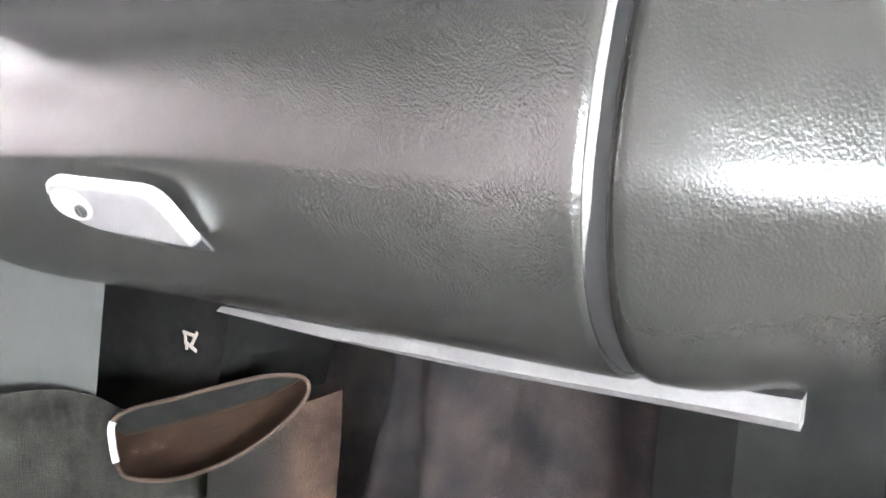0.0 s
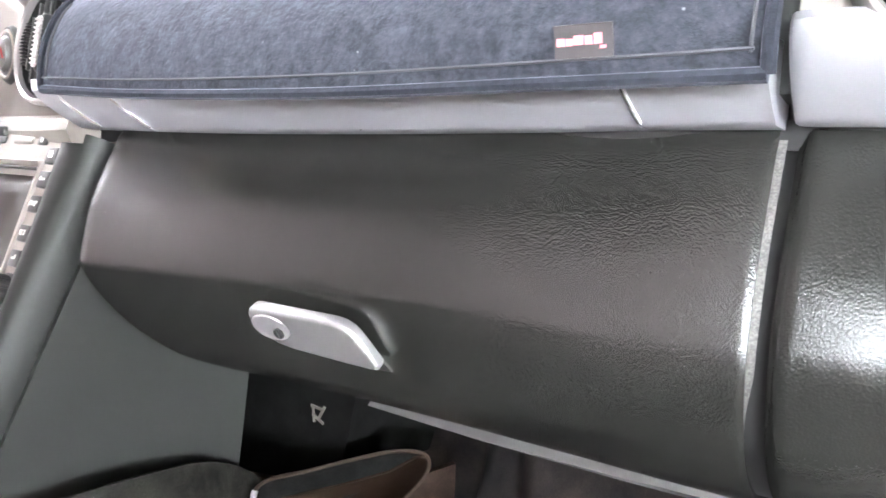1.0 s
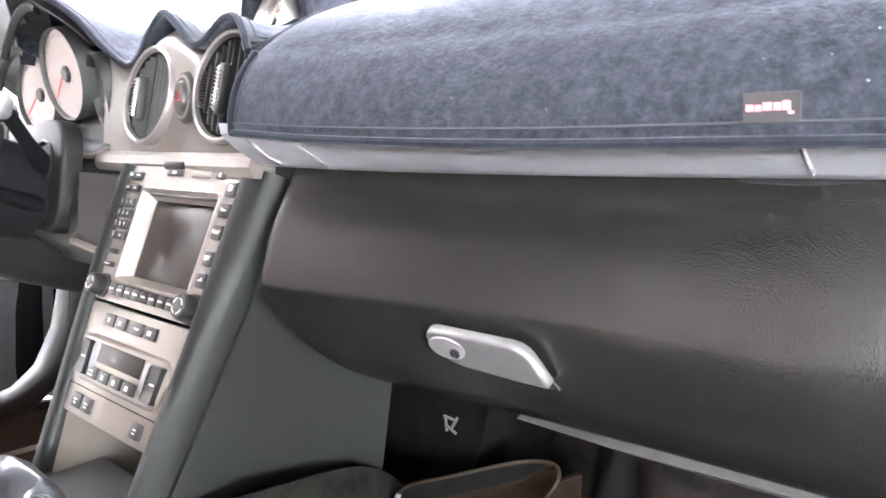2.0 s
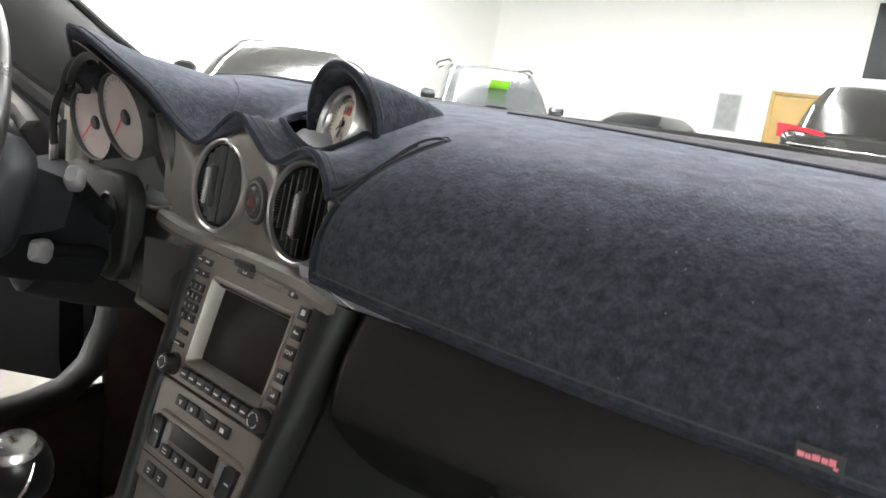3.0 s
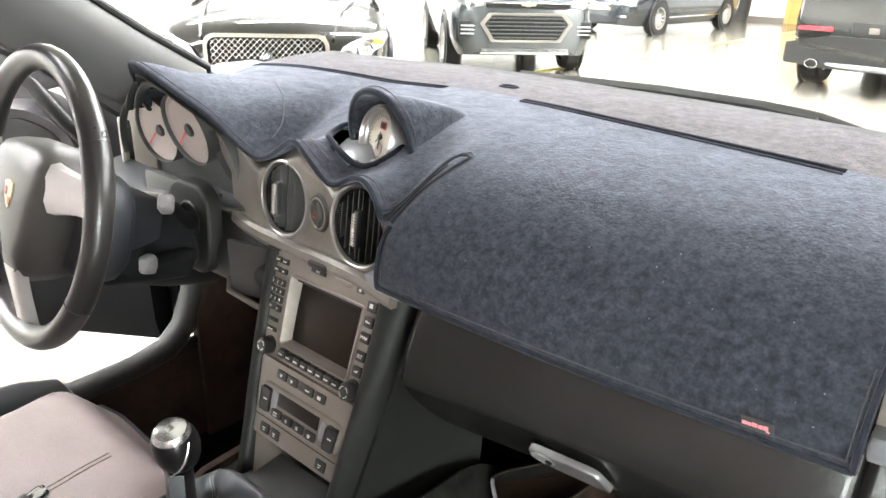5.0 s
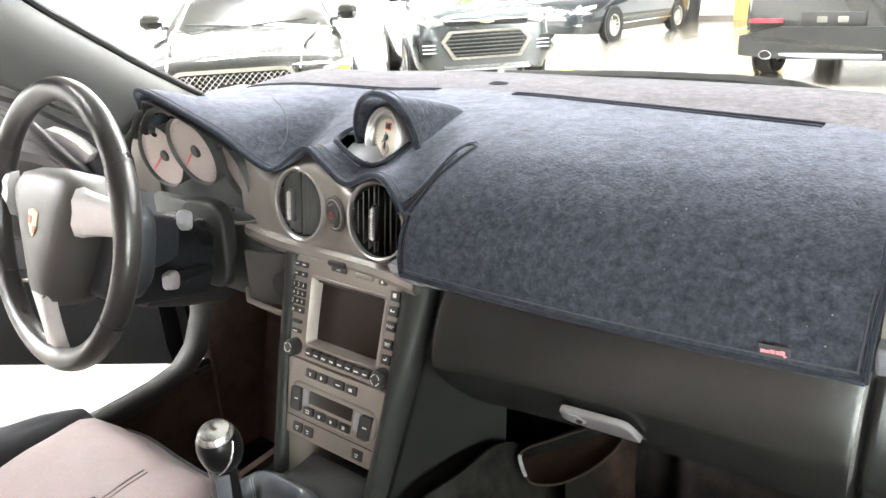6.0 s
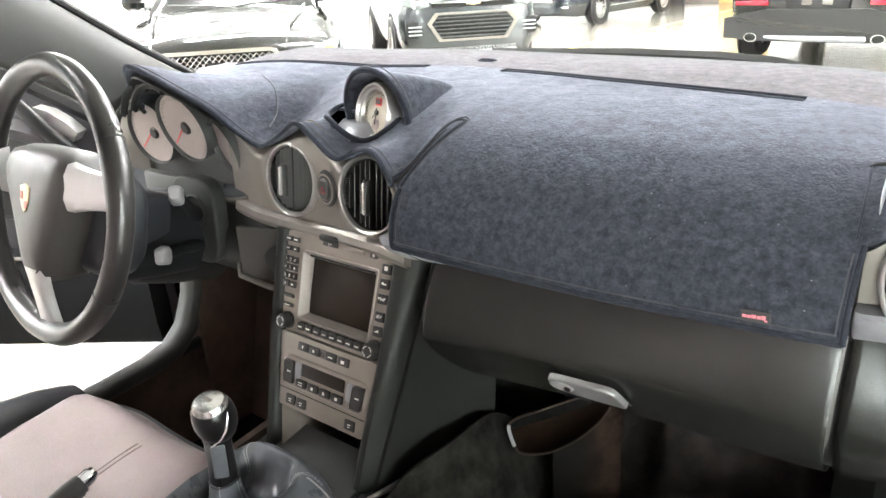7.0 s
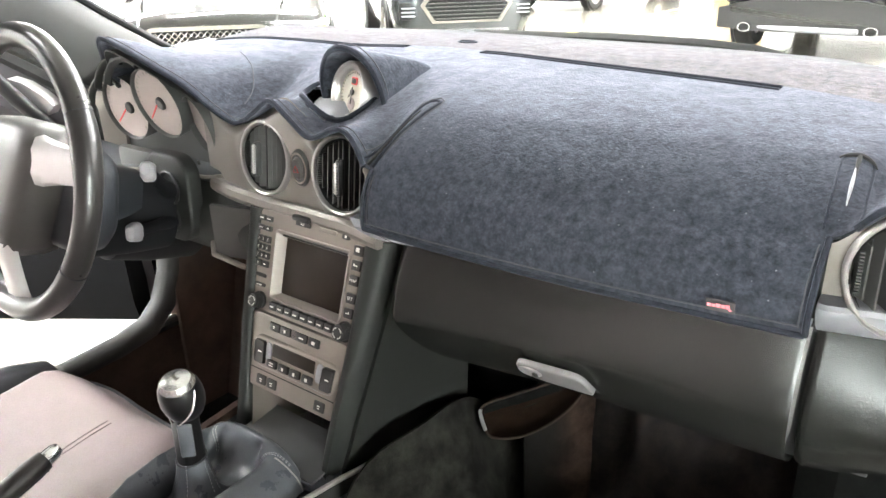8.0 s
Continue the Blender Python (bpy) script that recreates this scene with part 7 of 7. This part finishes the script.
part("end_vent_slats", join(*[rbox((0.0016, 0.07, 0.012), 0, basis((-0.60 + 0.009 * k, 0.062 - 0.004 * k, 0.80), (0.9, -0.4, 0), (0, 0, 1), (-0.4, -0.9, 0.0))) for k in range(-3, 4)]), M_BLACK, knee)
part("end_panel", sheet(lambda x, z: (x, 0.09 + 0.10 * (x + 0.60) * -1, z), span(-0.66, -0.54, 6), span(0.70, 0.90, 6)), M_FASCIA, knee, solid=0.006)
part("lower_shroud", lathe([(0.025, 0.0), (0.040, 0.02), (0.045, 0.10), (0.042, 0.17), (0.02, 0.19)], 24, basis((-0.435, 0.12, 0.62), (1, 0, 0), (0, 0.3, 0.95), (0, -0.95, 0.3))), M_DEEP, knee)
for dx, nm in ((-0.46, "clutch"), (-0.36, "brake"), (-0.25, "accelerator")):
    p = thing(nm + "_pedal", "metal foot pedal hanging in the dark footwell", "pedal", (dx, 0.33, 0.42))
    part("arm", tube([(dx, 0.42, 0.62), (dx, 0.36, 0.50), (dx, 0.33, 0.38)], 0.009, 8), M_BLACK, p)
    part("pad", rbox((0.055, 0.012, 0.075), 0.005, pose(dx, 0.315, 0.36, -25, 0, 0)), M_RUBBER, p)
part("kick_panel", sheet(lambda y, z: (-0.568, y, z), span(0.135, 0.46, 4), span(0.19, 0.72, 4)), M_CARPET_RED, body, solid=0.01, out=(1, 0, 0))
part("toe_board", sheet(lambda x, t: (x, 0.215 + 0.10 * t, 0.19 + 0.43 * t), span(-0.580, -0.125, 10), span(0, 1, 8)), M_CARPET_RED, body, "brown carpeted toe board", solid=0.01, out=(0, -1, 0))
part("kick_panel", sheet(lambda y, z: (0.545, y, z), span(0.16, 0.46, 4), span(0.19, 0.60, 4)), M_CARPET, body, solid=0.01, out=(-1, 0, 0))
part("tunnel_carpet", sheet(lambda y, t: (-0.125 - 0.03 * t - 0.02 * t * t, y, 0.50 - 0.050 * smooth((-0.10 - y) / 0.08) - (0.31 - 0.050 * smooth((-0.10 - y) / 0.08)) * t), span(-0.5, 0.45, 10), span(0, 1, 10)), M_CARPET_RED, body, "brown carpeted tunnel side", solid=0.01, out=(-1, 0, 0))

# ---- passenger footwell ----
RUG = [(-0.60, 0.44), (-0.15, 0.445), (-0.10, 0.464), (-0.07, 0.494), (-0.04, 0.510), (-0.01, 0.517), (0.035, 0.519), (0.083, 0.516), (0.11, 0.508), (0.14, 0.492), (0.17, 0.464), (0.20, 0.43), (0.45, 0.42)]


def rug(y, t):
    """Carpet that falls from the console's side to the floor, bulging outwards."""
    top = curve_at(RUG, y)[0]
    x = 0.114 + 0.026 * smooth((y + 0.10) / 0.12)
    out = 0.105 * smooth(t * 1.3) * (1 - 0.55 * smooth((y - 0.06) / 0.12))
    n = 0.006 * noise.noise(Vector((y * 9, t * 5, 0.3)))
    return (x + out + n, y, top - (top - 0.192) * t + 0.012 * math.sin(math.pi * min(1, t * 3)))


part("tunnel_carpet", sheet(rug, span(-0.60, 0.235, 48), span(0, 1, 30)), M_CARPET, body, "dark carpeted tunnel side", angle=80, solid=0.003, out=(1, 0, 0))
toe = thing("footwell_carpet", "brown carpeted panel in the passenger footwell", "carpet", (0.30, 0.32, 0.30))
# brown carpet that blends to near black towards the console
M_TOE_BLEND = surface("brown_to_black_carpet", (0.021, 0.0138, 0.0105), 0.97, vary=0.6, coarse=26, fine=900, bump=0.9, spec=0.03)
nt = M_TOE_BLEND.node_tree
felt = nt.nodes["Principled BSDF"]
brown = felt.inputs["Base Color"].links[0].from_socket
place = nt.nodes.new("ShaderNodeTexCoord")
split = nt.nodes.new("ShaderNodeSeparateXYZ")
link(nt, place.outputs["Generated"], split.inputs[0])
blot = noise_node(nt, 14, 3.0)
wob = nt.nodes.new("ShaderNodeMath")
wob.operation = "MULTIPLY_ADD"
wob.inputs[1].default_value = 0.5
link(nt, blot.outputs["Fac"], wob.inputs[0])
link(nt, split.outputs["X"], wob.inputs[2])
# share of brown: none at low X, full at high X, edge broken by noise
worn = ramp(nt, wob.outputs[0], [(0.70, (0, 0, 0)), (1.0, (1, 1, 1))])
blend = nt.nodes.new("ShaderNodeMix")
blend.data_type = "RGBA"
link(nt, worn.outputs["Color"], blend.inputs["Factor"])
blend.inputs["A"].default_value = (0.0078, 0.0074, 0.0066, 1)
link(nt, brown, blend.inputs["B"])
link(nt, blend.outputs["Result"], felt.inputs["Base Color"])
part("panel", sheet(lambda u, t: (0.135 + 0.125 * u + 0.012 * t * (1 - u) + 0.004 * noise.noise(Vector((u * 4, t * 5, 2.0))), 0.150 + 0.115 * u - 0.01 * math.sin(math.pi * u), (0.445 + 0.055 * u) * (1 - t) + 0.195 * t), span(0.42, 1, 16), span(0, 1, 24)), M_TOE_BLEND, toe, angle=80, solid=0.008, out=(1, 0, 0))
mat_ = thing("floor_mat", "dark carpet floor mat in the passenger footwell", "floor mat", (0.37, -0.05, 0.19))
part("pile", sheet(lambda x, y: (x, y, 0.198 + 0.004 * noise.noise(Vector((x * 12, y * 12, 1))) + 0.25 * max(0.0, y - 0.12) ** 1.3), span(0.27, 0.55, 16), span(-0.55, 0.36, 30)), M_CARPET, mat_, angle=80, solid=0.008, out=(0, 0, 1))
# storage pocket with a pale rim, on the tunnel side
LOOP = [(0.184, 0.092, 0.503), (0.188, 0.089, 0.490), (0.197, 0.088, 0.474), (0.207, 0.092, 0.468), (0.232, 0.110, 0.469), (0.257, 0.136, 0.482), (0.277, 0.160, 0.503), (0.286, 0.178, 0.524), (0.280, 0.180, 0.536), (0.262, 0.165, 0.537), (0.240, 0.146, 0.530), (0.212, 0.121, 0.519), (0.192, 0.101, 0.512)]
LOOP = [(0.166 + 1.06 * (x - 0.197), 0.127 + 1.06 * (y - 0.088), 0.452 + 1.06 * (z - 0.474)) for x, y, z in LOOP]
pocket = thing("storage_pocket", "brown lined storage pocket with pale rim", "storage pocket", (0.22, 0.13, 0.48))


def soft_loop(pts, n):
    k = len(pts)
    out = []
    for i in range(k):
        p0, p1, p2, p3 = (Vector(pts[(i + j) % k]) for j in (-1, 0, 1, 2))
        for j in range(n):
            t = j / n
            out.append(0.5 * ((2 * p1) + (p2 - p0) * t + (2 * p0 - 5 * p1 + 4 * p2 - p3) * t * t + (3 * p1 - p0 - 3 * p2 + p3) * t ** 3))
    return out


ring = soft_loop(LOOP, 4)
mid = sum(ring, Vector()) / len(ring)
back = Vector((-0.45, 0.62, -0.1))
part("rim", tube(ring, [0.0018 for p in ring], 8, True), surface("brown_plastic_rim", (0.022, 0.015, 0.011), 0.75, spec=0.12), pocket, "thin brown rim")
part("rim_clip", tube(ring[0:8], 0.0026, 8), M_STRIP, pocket, "pale grey end of the rim")
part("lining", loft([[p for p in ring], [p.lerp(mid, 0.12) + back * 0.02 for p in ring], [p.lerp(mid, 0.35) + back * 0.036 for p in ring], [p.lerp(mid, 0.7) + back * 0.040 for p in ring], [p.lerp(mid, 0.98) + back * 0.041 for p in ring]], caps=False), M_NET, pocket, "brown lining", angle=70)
UPPER = [Vector(LOOP[k]) for k in (0, 12, 11, 10, 9, 8)]
LOWER = [Vector(LOOP[0]) + Vector((0.003, 0.004, -0.012)), *[Vector((0.166 + 1.06 * (x - 0.197), 0.127 + 1.06 * (y - 0.088), 0.452 + 1.06 * (z - 0.474))) for x, y, z in ((0.203, 0.113, 0.497), (0.222, 0.128, 0.504), (0.242, 0.144, 0.512), (0.262, 0.160, 0.521))], Vector(LOOP[8])]
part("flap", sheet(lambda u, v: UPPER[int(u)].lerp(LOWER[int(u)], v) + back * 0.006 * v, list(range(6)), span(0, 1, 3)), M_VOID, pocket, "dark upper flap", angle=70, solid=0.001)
part("strap", tube([p + back * 0.006 for p in LOWER], 0.0009, 6), M_NET, pocket)
gap = thing("footwell_duct", "black plastic duct beside the passenger footwell", "duct", (0.16, 0.18, 0.52))
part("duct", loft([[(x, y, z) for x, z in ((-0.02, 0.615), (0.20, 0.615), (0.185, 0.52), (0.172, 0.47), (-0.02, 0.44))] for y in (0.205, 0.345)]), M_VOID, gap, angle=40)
part("symbol", join(*[rbox((0.003, 0.001, 0.016), 0.0005, basis((0.148 + dx, 0.2035, 0.531 + dz), (math.cos(a), 0, math.sin(a)), (0, 1, 0), (-math.sin(a), 0, math.cos(a)))) for dx, dz, a in ((-0.006, 0, 0.2), (0.004, 0.002, -0.5), (0.0, -0.004, 1.2), (-0.002, 0.006, 1.5))]), M_FASCIA, gap, "grey moulded symbol")

# ---- the two seats ----
def front_seat(s, dx, front, label):
    """A bucket seat: s is 1 for the driver's side, -1 for its mirror image."""
    seat = thing("car_seat", label, "car seat", (dx, front - 0.30, 0.20))

    def at(x, y, z):
        return (dx + s * x, y + front + 0.100, z)

    def cushion(u, v):
        """Top of the cushion: u across from door to tunnel, v from its front lip to the back."""
        x = -0.155 + (0.360 if s > 0 else 0.335) * u
        lip = 1 - smooth(v / 0.16)
        cross = 0.018 * (2 * u - 1) ** 2
        corner = 0.020 * smooth((abs(2 * u - 1) - 0.6) / 0.4)
        y = -0.100 - 0.50 * v - corner * (1 - v) - (0.004 if v < 0.001 else 0)
        z = 0.468 - 0.055 * lip ** 2.2 + cross - 0.05 * v - (0.006 if s > 0 else 0.03) * smooth((u - 0.85) / 0.15) - 0.020 * smooth((0.05 - u) / 0.05) + 0.0025 * noise.noise(Vector((u * 7, v * 9, 0.5)))
        return at(x, y, z)

    part("cushion", sheet(cushion, span(0, 1, 30), [0, 0.01, 0.02, 0.035, 0.05, 0.07, 0.09, 0.12, 0.16] + span(0.2, 1.0, 20)), M_SEAT, seat, "worn brown grey leather cushion", angle=80, solid=0.03, out=(0, 0, 1))
    part("front_apron", sheet(lambda u, t: at(-0.155 + (0.360 if s > 0 else 0.335) * u, -0.098 - 0.02 * smooth((abs(2 * u - 1) - 0.6) / 0.4) - 0.02 * t, cushion(u, 0)[2] - 0.16 * t), span(0, 1, 16), span(0, 1, 6)), M_SEAT_DARK, seat, angle=70)
    for u in (0.56, 0.585):
        part("seam", tube([Vector(cushion(u, v)) + Vector((0, 0, 0.0004)) for v in span(0.16, 0.75, 24)], 0.0007, 5), M_SEAM, seat, "dark stitched seam")
    part("bolster", loft([[at(-0.185 + 0.052 * math.cos(a) * k, y, z + 0.050 * math.sin(a) * k) for a in span(0, 2 * math.pi * 15 / 16, 15)] for y, z, k in ((-0.135, 0.425, 0.25), (-0.15, 0.428, 0.7), (-0.20, 0.430, 0.95), (-0.30, 0.440, 1.05), (-0.45, 0.450, 1.1), (-0.62, 0.455, 1.1))]), M_SEAT_DARK, seat, "black leather side bolster", angle=70)
    part("bolster", loft([[at(0.170 + 0.040 * math.cos(a) * k, y, z + 0.045 * math.sin(a) * k) for a in span(0, 2 * math.pi * 15 / 16, 15)] for y, z, k in ((-0.20, 0.40, 0.25), (-0.23, 0.405, 0.8), (-0.35, 0.41, 1.0), (-0.62, 0.41, 1.05))]), M_SEAT, seat, angle=70)
    part("seat_base", rbox((0.36, 0.46, 0.17), 0.03, at(0, -0.36, 0.285)), M_BLACK, seat, "black seat base")
    part("backrest", loft([[at(x, y + dy, z) for x, dy in ((-0.25, 0.02 * k), (-0.235, 0.10 * k), (-0.20, 0.11 * k), (-0.15, 0.04), (0.0, 0.03), (0.15, 0.04), (0.20, 0.11 * k), (0.235, 0.10 * k), (0.25, 0.02 * k), (0.2, -0.08), (-0.2, -0.08))] for y, z, k in ((-0.49, 0.36, 0.6), (-0.52, 0.50, 1.0), (-0.56, 0.70, 1.0), (-0.61, 0.90, 0.9), (-0.65, 1.05, 0.7), (-0.67, 1.16, 0.5), (-0.69, 1.23, 0.2))]), M_SEAT, seat, "brown grey leather backrest", angle=60)
    return seat


front_seat(1, -0.328, -0.092, "brown grey leather driver's seat with black side bolster")
front_seat(-1, 0.335, -0.22, "brown grey leather passenger's seat facing the glovebox")
